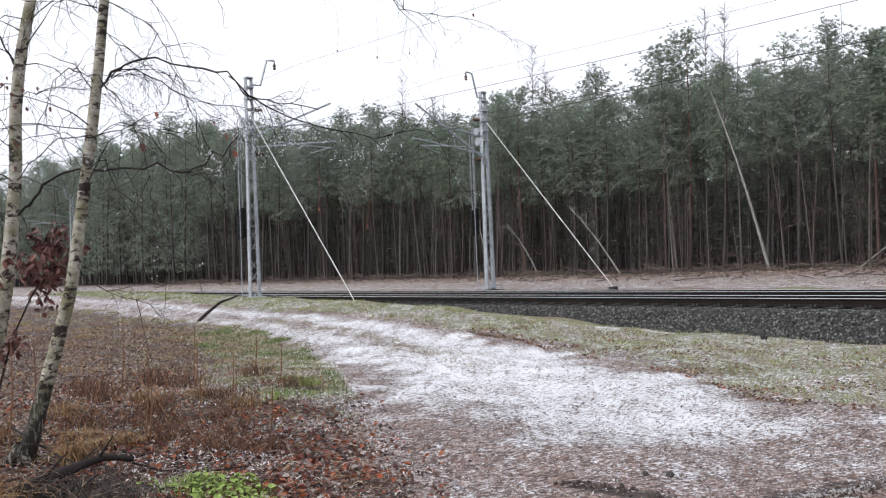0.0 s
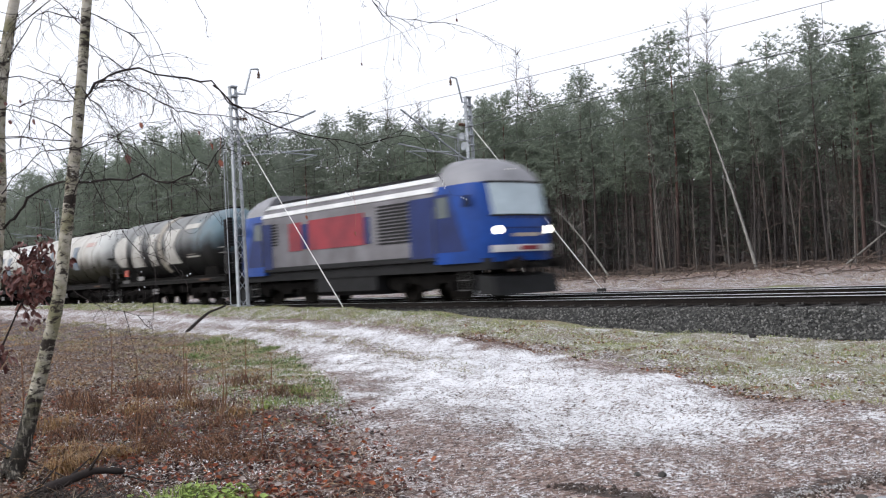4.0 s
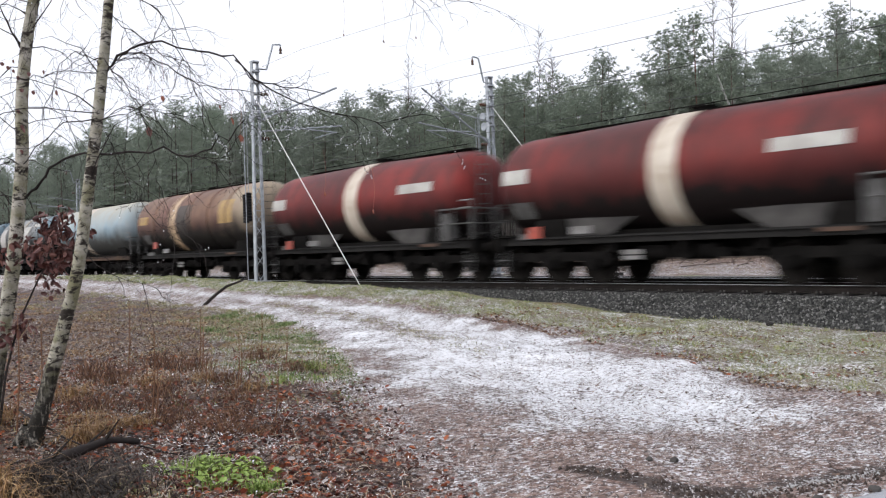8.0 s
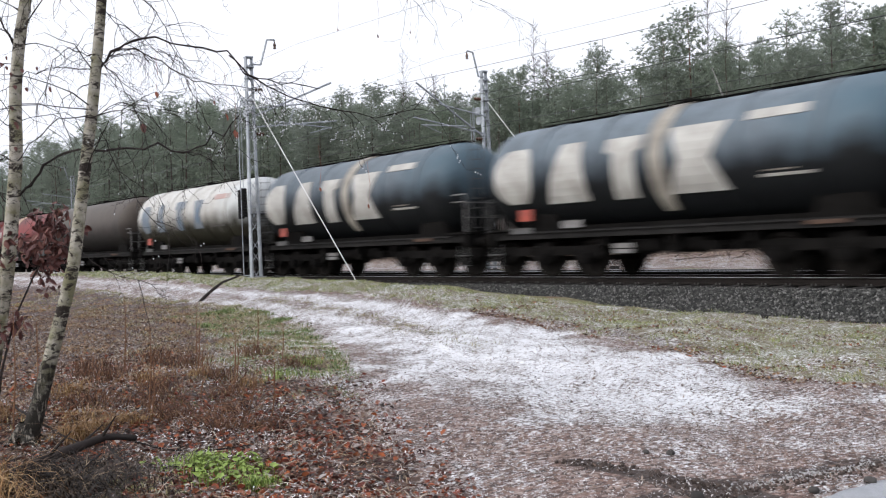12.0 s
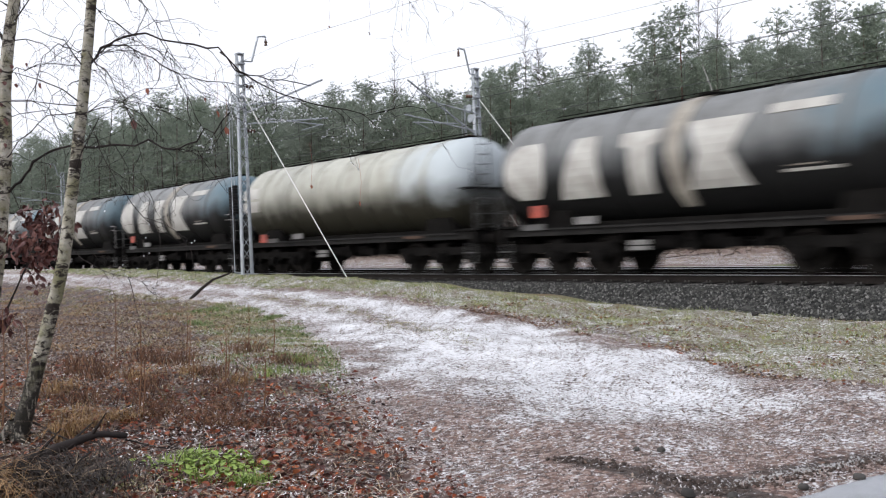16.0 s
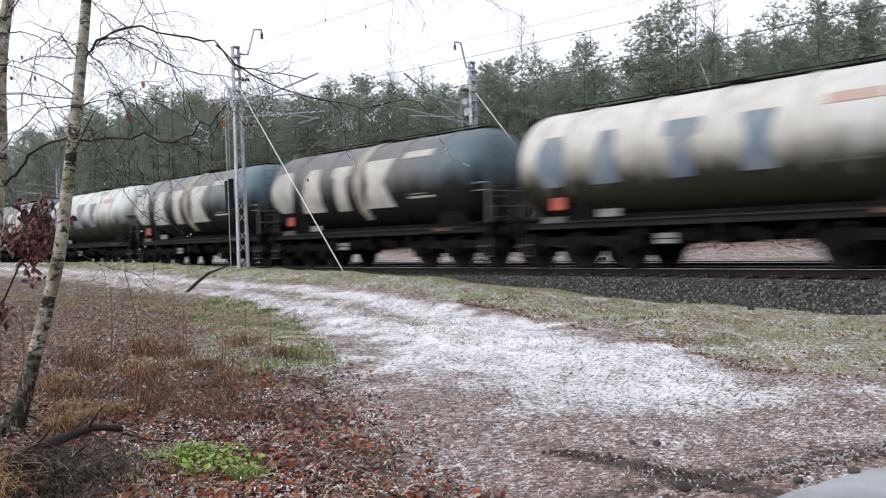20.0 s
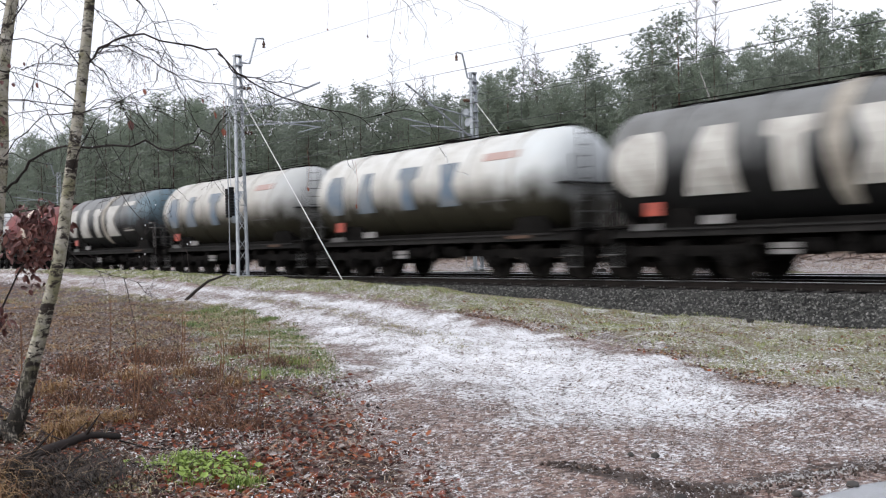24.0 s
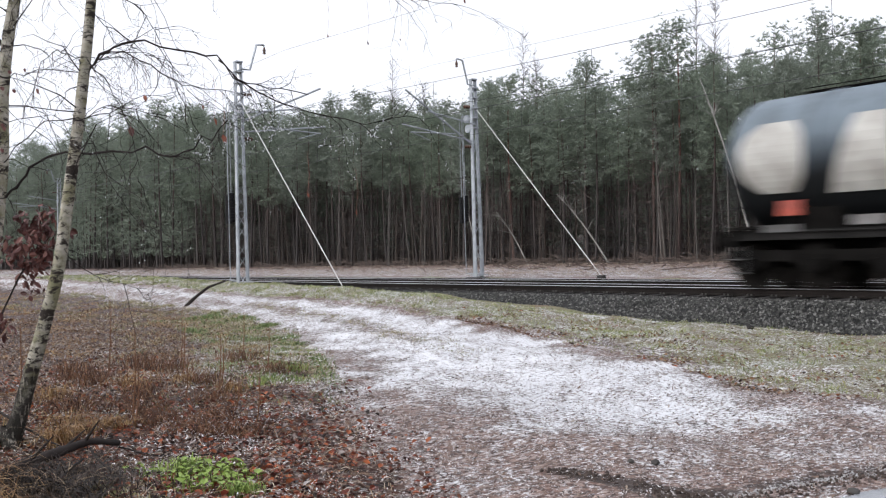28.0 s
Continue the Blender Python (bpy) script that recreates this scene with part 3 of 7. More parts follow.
def zone(x, y):
    """How far snow, leaves, grass and mud cover the ground, each from 0 to 1. The mud mask also carries the branch
    hollow's painted shade.
    """
    far, near = np.interp(x, *PATH_FAR), np.interp(x, *PATH_NEAR)
    waver = 0.30 * np.sin(1.7 * x + 0.8 * y) + 0.22 * np.sin(3.9 * x - 2.3 * y + 1) + 0.15 * np.sin(7.1 * x + 4.4 * y)
    waver = waver * smoothstep(-22, -12, x)
    inside = np.minimum(smoothstep(-1.7, 1.1, y - near + 1.3 * waver), smoothstep(-0.6, 1.0, far - y + waver))
    middle = np.exp(-((y - (far + near) / 2 + 0.3) / 0.5) ** 2) * smoothstep(-11, -16, x)
    edge = np.interp(x, *LEAF_EDGE)
    fade = 0.82 + 0.18 * smoothstep(-4.4, -7.4, x)
    snow = 0.74 * inside * fade * (1 - 0.40 * middle)
    grass = smoothstep(-0.2, 0.8, y - far) * (y < 27)
    bank_grass = smoothstep(-9.5, -13.5, x) * (1 - 0.75 * smoothstep(-22, -30, x)) * smoothstep(1.2, 0.2, edge - y - 1.4) * (y < edge)
    grass = np.maximum(grass, 0.55 * bank_grass)
    leaf = smoothstep(-0.45, 0.5, edge - y + 0.8 * waver) * (1 - 0.4 * bank_grass)
    strip = np.exp(-((y - far - 0.45) / 0.45) ** 2) * smoothstep(-14, -12.5, x) * smoothstep(-7, -8.5, x)
    leaf = np.maximum(leaf, 0.62 * strip)
    grass = grass * (1 - 0.6 * strip)
    beyond = smoothstep(27, 30, y)
    leaf = np.maximum(leaf, (0.38 + 0.4 * smoothstep(39, 43, y)) * beyond)
    snow = np.maximum(snow, 0.42 * (y > far) * (y < 16.5))
    snow = np.maximum(snow, 0.17 * leaf * (y < 12))
    snow = np.maximum(snow, (0.34 + 0.06 * smoothstep(-7, -5, x) * smoothstep(5.2, 6.2, y)) * (y > edge) * (y < 16) * (x > -16))
    snow = np.maximum(snow, 0.44 * smoothstep(26.5, 28.5, y) * smoothstep(42, 34, y))
    mud = np.exp(-((y - 4.97) / 0.12) ** 2) * smoothstep(-5.2, -4.7, x) + 0.6 * np.exp(-((x + 3.62 - 0.27 * (y - 5.06)) / 0.25) ** 2) * (y < 7)
    # painted shade of the hollow round the fallen branch, kept in the mud mask
    mud = np.maximum(mud, 1.3 * np.exp(-((x + 6.6) / 0.80) ** 2 - ((y - 1.95) / 0.48) ** 2))
    snow = snow * (1 - 0.7 * np.clip(mud, 0, 1))
    wood = smoothstep(41, 44, y)
    snow = snow * (1 - wood)
    return snow, leaf, grass, np.clip(mud, 0, 1), wood


def build_ground():
    xs = np.concatenate([np.arange(-3400, -330, 300.0), np.arange(-330, -60, 6.0), np.arange(-60, -22, 0.7), np.arange(-22, -1, 0.14), np.arange(-1, 30, 1.2), np.arange(30, 3000, 250.0)])
    ys = np.concatenate([np.arange(-3000, -30, 250.0), np.arange(-30, 0, 2.0), np.arange(0, 17.6, 0.14), np.arange(17.6, 45, 0.5), np.arange(45, 130, 6.0), np.arange(130, 3500, 300.0)])
    gx, gy = np.meshgrid(xs, ys)
    gz = height(gx, gy)
    # the ground dips below the asphalt road
    gz = np.where(gx > -2.95 + 0.14 * (gy - 5.44), np.minimum(gz, -0.04), gz)
    nx, ny = len(xs), len(ys)
    co = np.stack([gx, gy, gz], -1).reshape(-1, 3)
    idx = np.arange(nx * ny).reshape(ny, nx)
    quads = np.stack([idx[:-1, :-1], idx[:-1, 1:], idx[1:, 1:], idx[1:, :-1]], -1).reshape(-1, 4)
    me = bpy.data.meshes.new("ground")
    me.from_pydata(co.tolist(), [], quads.tolist())
    me.polygons.foreach_set("use_smooth", [True] * len(me.polygons))
    for name, values in zip(("snow", "leaf", "grass", "mud", "wood"), zone(gx, gy)):
        me.attributes.new(name, "FLOAT", "POINT").data.foreach_set("value", np.asarray(values, np.float32).reshape(-1))
    me.materials.append(M_GROUND)
    tagged(new("ground", me), "frosty woodland ground with a snowy track", "ground", kind="structure")
    road = Shape()
    edge = [(-2.97 + 0.14 * (y - 5.44) + 0.03 * math.sin(3 * y) + 0.012 * math.sin(17 * y), y) for y in np.arange(-24, 14, 0.1)]
    edge = [p for p in edge if p[1] < 14]
    n = len(edge)
    road.add([(x, y, 0.012) for x, y in edge] + [(x + 6, y, 0.03) for x, y in edge] + [(x - 0.02, y, -0.06) for x, y in edge], [(i, n + i, n + i + 1, i + 1) for i in range(n - 1)] + [(i + 1, 2 * n + i + 1, 2 * n + i, i) for i in range(n - 1)])
    solo("road", road, M_ASPHALT, "wet asphalt road edge with sky reflection in its colour", "road", "structure")


build_ground()


# ---- the double track ----
def rail_profile(s, y, x0, x1):
    return s.section([(y - 0.075, 0.0), (y + 0.075, 0.0), (y + 0.07, 0.018), (y + 0.012, 0.035), (y + 0.012, 0.128), (y + 0.036, 0.138), (y + 0.036, 0.160), (y - 0.036, 0.160), (y - 0.036, 0.138), (y - 0.012, 0.128), (y - 0.012, 0.035), (y - 0.07, 0.018)], x0, x1)


def build_track():
    bed = Shape()
    prof = [(16.2, 0.0), (17.75, RAIL - 0.27), (18.1, RAIL - 0.235), (21.2, RAIL - 0.235), (22.0, RAIL - 0.235), (25.1, RAIL - 0.235), (25.6, RAIL - 0.27), (26.7, 0.2), (26.7, -0.4), (16.2, -0.4)]
    xs = np.concatenate([np.arange(-400, -60, 20.0), np.arange(-60, 41, 1.0)])
    n = len(prof)
    verts = [(x, y + (0.04 * math.sin(1.7 * x) + 0.03 * math.sin(4.1 * x + 1) if k < 2 else 0), z) for x in xs for k, (y, z) in enumerate(prof)]
    faces = [(i * n + k, i * n + (k + 1) % n, (i + 1) * n + (k + 1) % n, (i + 1) * n + k) for i in range(len(xs) - 1) for k in range(n)]
    bed.add(verts, faces)
    solo("ballast_bed", bed, M_BALLAST, "grey crushed stone bed of the railway", "ballast", "structure")
    sleeper = shared("sleeper", "sleeper", lambda s: s.section([(-1.28, -0.2), (1.28, -0.2), (1.26, 0.0), (0.45, 0.0), (0.35, -0.03), (-0.35, -0.03), (-0.45, 0.0), (-1.26, 0.0)], -0.13, 0.13), M_SLEEPER)
    clip = shared("clip", "clip", lambda s: s.box(-0.05, -0.12, 0.025, 0.035, 0.03, 0.04).box(0.05, -0.12, 0.025, 0.035, 0.03, 0.04), M_CLIP)
    for y0 in (NEAR, FAR):
        track = thing("railway_track", "pair of polished steel rails on concrete sleepers in ballast", "railway track", "railway tracks", "structure", Matrix.Translation((0, y0, 0)))
        for y in (-0.7525, 0.7525):
            part("rail", shared(("rail", y), "rail", lambda s: rail_profile(s, y, -330, 40), M_RAIL), track, (0, 0, RAIL - 0.17))
            part("rail_head", shared(("head", y), "rail_head", lambda s: s.section([(y - 0.030, 0.0), (y + 0.030, 0.0), (y + 0.020, 0.010), (y - 0.020, 0.010)], -330, 40), M_RAIL_TOP), track, (0, 0, RAIL - 0.0095), "bright worn running surface")
        for x in np.arange(-96, 9, 0.6):
            part("sleeper", sleeper, track, (x, 0, RAIL - 0.175))
            if y0 == NEAR and x > -45:
                part("rail_clip", clip, track, (x, -0.7525, RAIL - 0.175))
    rng = np.random.default_rng(5)
    # loose stones on the bed
    s = Shape()
    octa = [(1, 0, 0), (0, 1, 0), (-1, 0, 0), (0, -1, 0), (0, 0, 1), (0, 0, -1)]
    of = [(0, 1, 4), (1, 2, 4), (2, 3, 4), (3, 0, 4), (1, 0, 5), (2, 1, 5), (3, 2, 5), (0, 3, 5)]

    def stone(x, y, z, r):
        j = rng.uniform(0.55, 1.25, (6, 3)) * r
        turn = Euler(rng.uniform(0, 6.3, 3)).to_matrix()
        s.add([turn @ Vector((octa[i][0] * j[i][0], octa[i][1] * j[i][1], octa[i][2] * j[i][2])) + Vector((x, y, z)) for i in range(6)], of)

    for _ in range(32000):
        x = -30 + 31 * rng.uniform() ** 0.8
        k = rng.uniform()
        y = 16.25 + 2.3 * k
        z = np.interp(y, [16.2, 17.75, 18.1, 19], [0.0, RAIL - 0.27, RAIL - 0.235, RAIL - 0.235])
        stone(x, y, z + 0.008, rng.uniform(0.022, 0.047))
    for _ in range(2500):
        x, y = rng.uniform(-70, -2), rng.choice([rng.uniform(19, 20.2), rng.uniform(20.5, 22.7), rng.uniform(24.5, 25.8)])
        stone(x, y, RAIL - 0.235, rng.uniform(0.025, 0.05))
    solo("ballast_stones", s, M_STONE, "loose grey crushed ballast stones", "ballast", "stuff")


build_track()

# ---- catenary masts and wires ----
def lattice_mast(name_label, x, y, base, top, side, lean):
    """side: +1 when the track lies towards +y. The mast leans a little against its guy."""
    m = thing("catenary_mast", name_label, "catenary mast", "catenary masts", at=Matrix.Translation((x, y, base)) @ Matrix.Rotation(radians(lean), 4, "Y"))
    h = top - base
    foot, head = (0.10, 0.22), (0.075, 0.14)

    def corner(i, t):
        sx, sy = ((-1, -1), (1, -1), (1, 1), (-1, 1))[i]
        return Vector((sx * (foot[0] + (head[0] - foot[0]) * t), sy * (foot[1] + (head[1] - foot[1]) * t), h * t))

    for i, (a, b) in enumerate(((0, 1), (2, 3))):
        inward = Vector((0, 0.05 if i == 0 else -0.05, 0))
        pts = [corner(a, 0), corner(b, 0), corner(b, 0) + inward, corner(a, 0) + inward, corner(a, 1), corner(b, 1), corner(b, 1) + inward, corner(a, 1) + inward]
        part("leg", shared(("leg", x, i), "leg", lambda s: s.add(pts, [(0, 3, 2, 1), (4, 5, 6, 7), (0, 1, 5, 4), (1, 2, 6, 5), (2, 3, 7, 6), (3, 0, 4, 7)]), M_GALV), m, label="broad channel leg")
    for k in range(5):
        part("hoop", shared(("hoop", k), "hoop", lambda s: s.box(0, 0, 0, 0.32, 0.32, 0.05), M_GALV), m, (0, 0, h - 0.35 - 0.42 * k))
    n = 15
    for face in (1, 3):
        i, j = face, (face + 1) % 4

        for k in range(n):
            a, b = (i, j) if k % 2 == 0 else (j, i)
            part("lacing_bar", shared(("lacing", x, face, k), "lacing_bar", lambda s: s.beam(corner(a, k / n), corner(b, (k + 1) / n), 0.035, 0.012), M_GALV), m)
        for k in range(0, n + 1, 5):
            part("batten", shared(("batten", x, face, k), "batten", lambda s: s.beam(corner(i, k / n), corner(j, k / n), 0.05, 0.012), M_GALV), m)
    part("footing", shared(("footing", x), "footing", lambda s: s.box(0, 0, -0.2, 0.9, 0.8, 0.5), M_SLEEPER), m)
    part("collar", shared(("collar", x), "collar", lambda s: s.box(0, 0, 0.13, 0.55, 0.62, 0.05), M_GALV), m)
    part("cap", shared(("cap", x), "cap", lambda s: s.box(0, 0, h + 0.02, 0.30, 0.28, 0.05), M_GALV), m)
    return m, h


def mast_pair():
    label = "galvanised lattice mast with counterweights and a long guy rod"
    for x, y, base, top, side, lean, full in ((-32.1, 16.7, 0.62, 9.0, 1, -0.6, True), (-29.85, 26.5, 0.62, 9.0, -1, -0.9, True), (-84.5, 26.5, 0.62, 9.0, -1, 0, False), (-86.5, 16.7, 0.9, 9.0, 1, 0, False), (-140, 26.5, 0.62, 9.0, -1, 0, False), (-141, 16.7, 0.9, 9.0, 1, 0, False)):
        m, h = lattice_mast(label if full else "far galvanised lattice mast with cantilever arms", x, y, base, top, side, lean)
        sd = side
        key = (x, y)
        # hooked top bracket with an earth wire
        part("top_bracket", shared(("tb", key), "top_bracket", lambda s: s.tube([(0.1, sd * 0.1, h - 0.25), (0.15, sd * 0.42, h - 0.25), (0.18, sd * 0.70, h + 0.72), (0.18, sd * 1.0, h + 0.76), (0.18, sd * 1.04, h + 0.70)], 0.04, 8), M_GALV, 40), m)
        part("insulator", shared(("ti", key), "insulator", lambda s: s.lathe([(h + 0.40, 0.02), (h + 0.42, 0.07), (h + 0.50, 0.04), (h + 0.54, 0.07), (h + 0.62, 0.04), (h + 0.68, 0.02)], 10, "z", (0.18, sd * 1.03, 0)), M_INSULATOR), m)
        # cantilever: a top tie, a slanting strut and a steady arm out to the wire
        reach = 2.9
        part("cantilever", shared(("ca", key), "cantilever", lambda s: s.bar((0, sd * 0.1, h - 2.6), (0, sd * (reach + 0.9), h - 2.15), 0.03, 8).bar((0.15, sd * 0.1, h - 1.9), (0.15, sd * (reach - 0.3), h - 1.55), 0.03, 8).bar((0, sd * 1.6, h - 2.4), (0.15, sd * 1.9, h - 1.6), 0.02, 6), M_GALV, 40), m)
        part("steady_arm", shared(("sa", key), "steady_arm", lambda s: s.bar((0, sd * 1.05, h - 2.35), (0.1, sd * (reach + 0.6), h - 2.45), 0.025, 8).bar((0.1, sd * (reach + 0.5), h - 2.45), (0.1, sd * (reach - 0.4), h - 2.72), 0.018, 6), M_GALV, 40), m)
        for z0 in (h - 1.17, h - 2.85):
            part("insulator", shared(("ins", key, z0), "insulator", lambda s: s.lathe([(sd * 0.22, 0.03), (sd * 0.26, 0.08), (sd * 0.32, 0.04), (sd * 0.38, 0.08), (sd * 0.44, 0.04), (sd * 0.50, 0.08), (sd * 0.56, 0.03)] if sd > 0 else [(-0.56, 0.03), (-0.50, 0.08), (-0.44, 0.04), (-0.38, 0.08), (-0.32, 0.04), (-0.26, 0.08), (-0.22, 0.03)], 10, "y", (0, 0, z0)), M_INSULATOR), m)
        if full:
            part("strut", shared(("st", key), "strut", lambda s: s.bar((0, sd * 0.15, 6.19 if sd > 0 else 5.64), (0, sd * 3.6, 7.75 if sd > 0 else 7.63), 0.04, 8), M_GALV, 40), m)
            for k, px in enumerate((-0.60, -0.84)):
                w = part("counterweight", shared(("cw", key, k), "counterweight", lambda s: s.bar((0, 0, 0.9), (0, 0, 4.6 - 0.25 * k), 0.014, 6), M_GALV), m, (px, -0.1, 2.42 - 0.05 * k), "hanging rod with a stack of black iron discs")
                for j in range(10):
                    part("disc", shared("disc", "disc", lambda s: s.lathe([(0.0, 0.09), (0.012, 0.12), (0.092, 0.12), (0.105, 0.09)], 16, "z"), M_BLACK, 30), w, (0, 0, 0.11 * j))
            part("guide_rod", shared(("gr", key), "guide_rod", lambda s: s.bar((-0.5, -0.26, 0.2), (-0.5, -0.26, h - 1.5), 0.016, 6).bar((-0.5, -0.26, h - 1.5), (-0.1, -0.1, h - 1.5), 0.016, 6).bar((-0.5, -0.26, 0.2), (-0.1, -0.1, 0.2), 0.016, 6), M_GALV), m)
            part("pulley", shared(("pu", 0), "pulley", lambda s: s.lathe([(-0.03, 0.18), (0.0, 0.15), (0.03, 0.18)], 18, "y"), M_GALV, 30), m, (-0.42, -0.05, h - 1.6))
            part("pulley", shared(("pu", 0), "pulley", lambda s: s.lathe([(-0.03, 0.18), (0.0, 0.15), (0.03, 0.18)], 18, "y"), M_GALV, 30), m, (-0.46, 0.05, h - 2.0))
            end = Vector((6.75, 0, -0.05)) if sd > 0 else Vector((6.75, 0, 0.0))
            part("guy_rod", shared(("guy", key), "guy_rod", lambda s: s.bar((0.2, 0, h - 1.55 if sd > 0 else h - 1.3), end, 0.015, 8), M_GUY, 40), m, label="long pale guy rod")
            part("guy_anchor", shared(("ga", key), "guy_anchor", lambda s: s.box(end.x, end.y, end.z - 0.12, 0.25, 0.25, 0.3), M_SLEEPER), m)


mast_pair()


def wires():
    s = Shape()
    posts = [-250, -195, -140, -85, -31, 24, 79]

    def sagging(y, z, sag, r, off=0.0):
        for a, b in zip(posts, posts[1:]):
            pts = []
            for k in range(13):
                t = k / 12
                pts.append((a + (b - a) * t, y + off * math.sin(math.pi * (a + (b - a) * t) / 110), z - 4 * sag * t * (1 - t)))
            s.tube(pts, r, 5, False)

    for y in (NEAR, FAR):
        sagging(y, RAIL + 5.42, 0.0, 0.009, 0.15)
        sagging(y, RAIL + 6.85, 0.55, 0.008)
        for a, b in zip(posts, posts[1:]):
            for k in range(1, 8):
                t = k / 8
                s.bar((a + (b - a) * t, y, RAIL + 5.42), (a + (b - a) * t, y, RAIL + 6.85 - 2.2 * t * (1 - t)), 0.006, 4)
    sagging(18.1, 9.45, 0.5, 0.006)
    sagging(25.1, 9.65, 0.6, 0.006)
    solo("overhead_wires", s, M_WIRE, "thin dark contact and carrier wires over the tracks", "wires", "structure")


wires()

# ---- the pine forest behind the line ----
def pine_trunk(s, rng, h, r, dead):
    n = 7
    bend = rng.uniform(-0.25, 0.25, 2)
    pts = [(bend[0] * math.sin(2.2 * k / n), bend[1] * math.sin(2.8 * k / n), h * k / n - 0.2) for k in range(n + 1)]
    s.tube(pts, [r * (1 - 0.85 * k / n) for k in range(n + 1)], 7, False)
    for _ in range(dead):
        z = rng.uniform(0.8, 0.6 * h)
        a, l = rng.uniform(0, 6.28), rng.uniform(0.4, 1.6)
        s.tube([(0, 0, z), (0.6 * l * math.cos(a), 0.6 * l * math.sin(a), z + rng.uniform(-0.2, 0.15)), (l * math.cos(a + 0.3), l * math.sin(a + 0.3), z + rng.uniform(-0.35, 0.25))], [0.016, 0.01, 0.004], 3, False)
    return pts


def tuft(s, rng, p, d, size, count):
    """A spray of needle blades round the way d."""
    d = d.normalized()
    a = d.orthogonal().normalized()
    b = d.cross(a)
    w = rng.uniform(0, 6.28, (count, 1))
    out = np.array(d) * rng.uniform(0.25, 1.0, (count, 1)) + (np.array(a) * np.cos(w) + np.array(b) * np.sin(w)) * rng.uniform(0.45, 1.0, (count, 1))
    out /= np.linalg.norm(out, axis=1, keepdims=True)
    side = np.cross(out, np.concatenate([np.sin(5 * w), np.cos(7 * w), 0.3 + 0 * w], 1))
    side *= size * rng.uniform(0.05, 0.10, (count, 1)) / np.maximum(np.linalg.norm(side, axis=1, keepdims=True), 1e-6)
    q = np.array(p)
    k = len(s.v)
    s.v.extend(np.stack([q - side, q + side, q + out * size * rng.uniform(0.6, 1.15, (count, 1))], 1).reshape(-1, 3).tolist())
    s.f.extend((k + 3 * i, k + 3 * i + 1, k + 3 * i + 2) for i in range(count))


def pine_crown(s, rng, h, start, spread, tufts, blades, size, more=1.0):
    limbs = int((26 + 1.1 * h) * more)
    for k in range(limbs):
        t = (k + rng.uniform(0, 1)) / limbs
        z = start + (h - start) * t ** 0.9
        reach = spread * (0.62 + 1.1 * t * (1 - t) if t < 0.5 else 0.22 + 0.675 * (1 - (2 * t - 1) ** 1.5)) * rng.uniform(0.5, 1.3)
        a = k * 2.4 + rng.uniform(-0.5, 0.5)
        rise = rng.uniform(-0.1, 0.35) + 0.45 * t
        way = Vector((math.cos(a), math.sin(a), rise))
        p0 = Vector((0, 0, z))
        s.tube([p0, p0 + way * reach * 0.6 + Vector((0, 0, -0.06)), p0 + way * reach], [0.03, 0.018, 0.006], 3, False)
        for j in range(tufts):
            u = 0.35 + 0.65 * (j + rng.uniform(0, 1)) / tufts
            p = p0 + way * reach * u + Vector((rng.normal(0, 0.15), rng.normal(0, 0.15), rng.normal(0.03, 0.12))) * (0.5 + u)
            tuft(s, rng, p, way * 0.6 + Vector((0, 0, 0.8)), size * (1 - 0.3 * t), blades)
    for j in range(2 * tufts):
        tuft(s, rng, Vector((rng.normal(0, 0.08), rng.normal(0, 0.08), h - 1.0 + 1.1 * j / (2 * tufts))), Vector((0, 0, 1)), size * 0.7, blades)


def twiggy(s, rng, h, r, twigs, spread=1.0, low=0.25):
    """A bare young broadleaf: a wavy stem and thin rising twigs."""
    n = 8
    ph = rng.uniform(0, 6)
    pts = [Vector((0.22 * math.sin(ph + 2.6 * k / n) - 0.22 * math.sin(ph), 0.2 * math.cos(ph + 2.1 * k / n) - 0.2 * math.cos(ph), h * k / n - 0.15)) for k in range(n + 1)]
    s.tube(pts, [r * (1 - 0.9 * k / n) for k in range(n + 1)], 6, False)
    for _ in range(twigs):
        t = rng.uniform(low, 0.98)
        i = min(int(t * n), n - 1)
        p = pts[i].lerp(pts[i + 1], t * n - i)
        a, l = rng.uniform(0, 6.28), spread * rng.uniform(0.5, 1.5) * (1.15 - t)
        d = Vector((math.cos(a), math.sin(a), rng.uniform(0.5, 1.4)))
        q = p + d * l * 0.6
        s.tube([p, q, p + d * l + Vector((rng.normal(0, 0.1), rng.normal(0, 0.1), 0.05))], [0.014, 0.009, 0.003], 3, False)
        for _ in range(2):
            e = q + Vector((rng.normal(0, 0.3), rng.normal(0, 0.3), rng.uniform(0.1, 0.5))) * l * 0.7
            s.tube([q, e], [0.007, 0.002], 3, False)


def tall(x):
    """How much taller the wood grows away from the clearing's near end."""
    return float(np.interp(-x, [20, 24, 34, 56, 68, 100, 140], [0.88, 0.93, 0.95, 1.02, 1.11, 1.35, 1.45]))


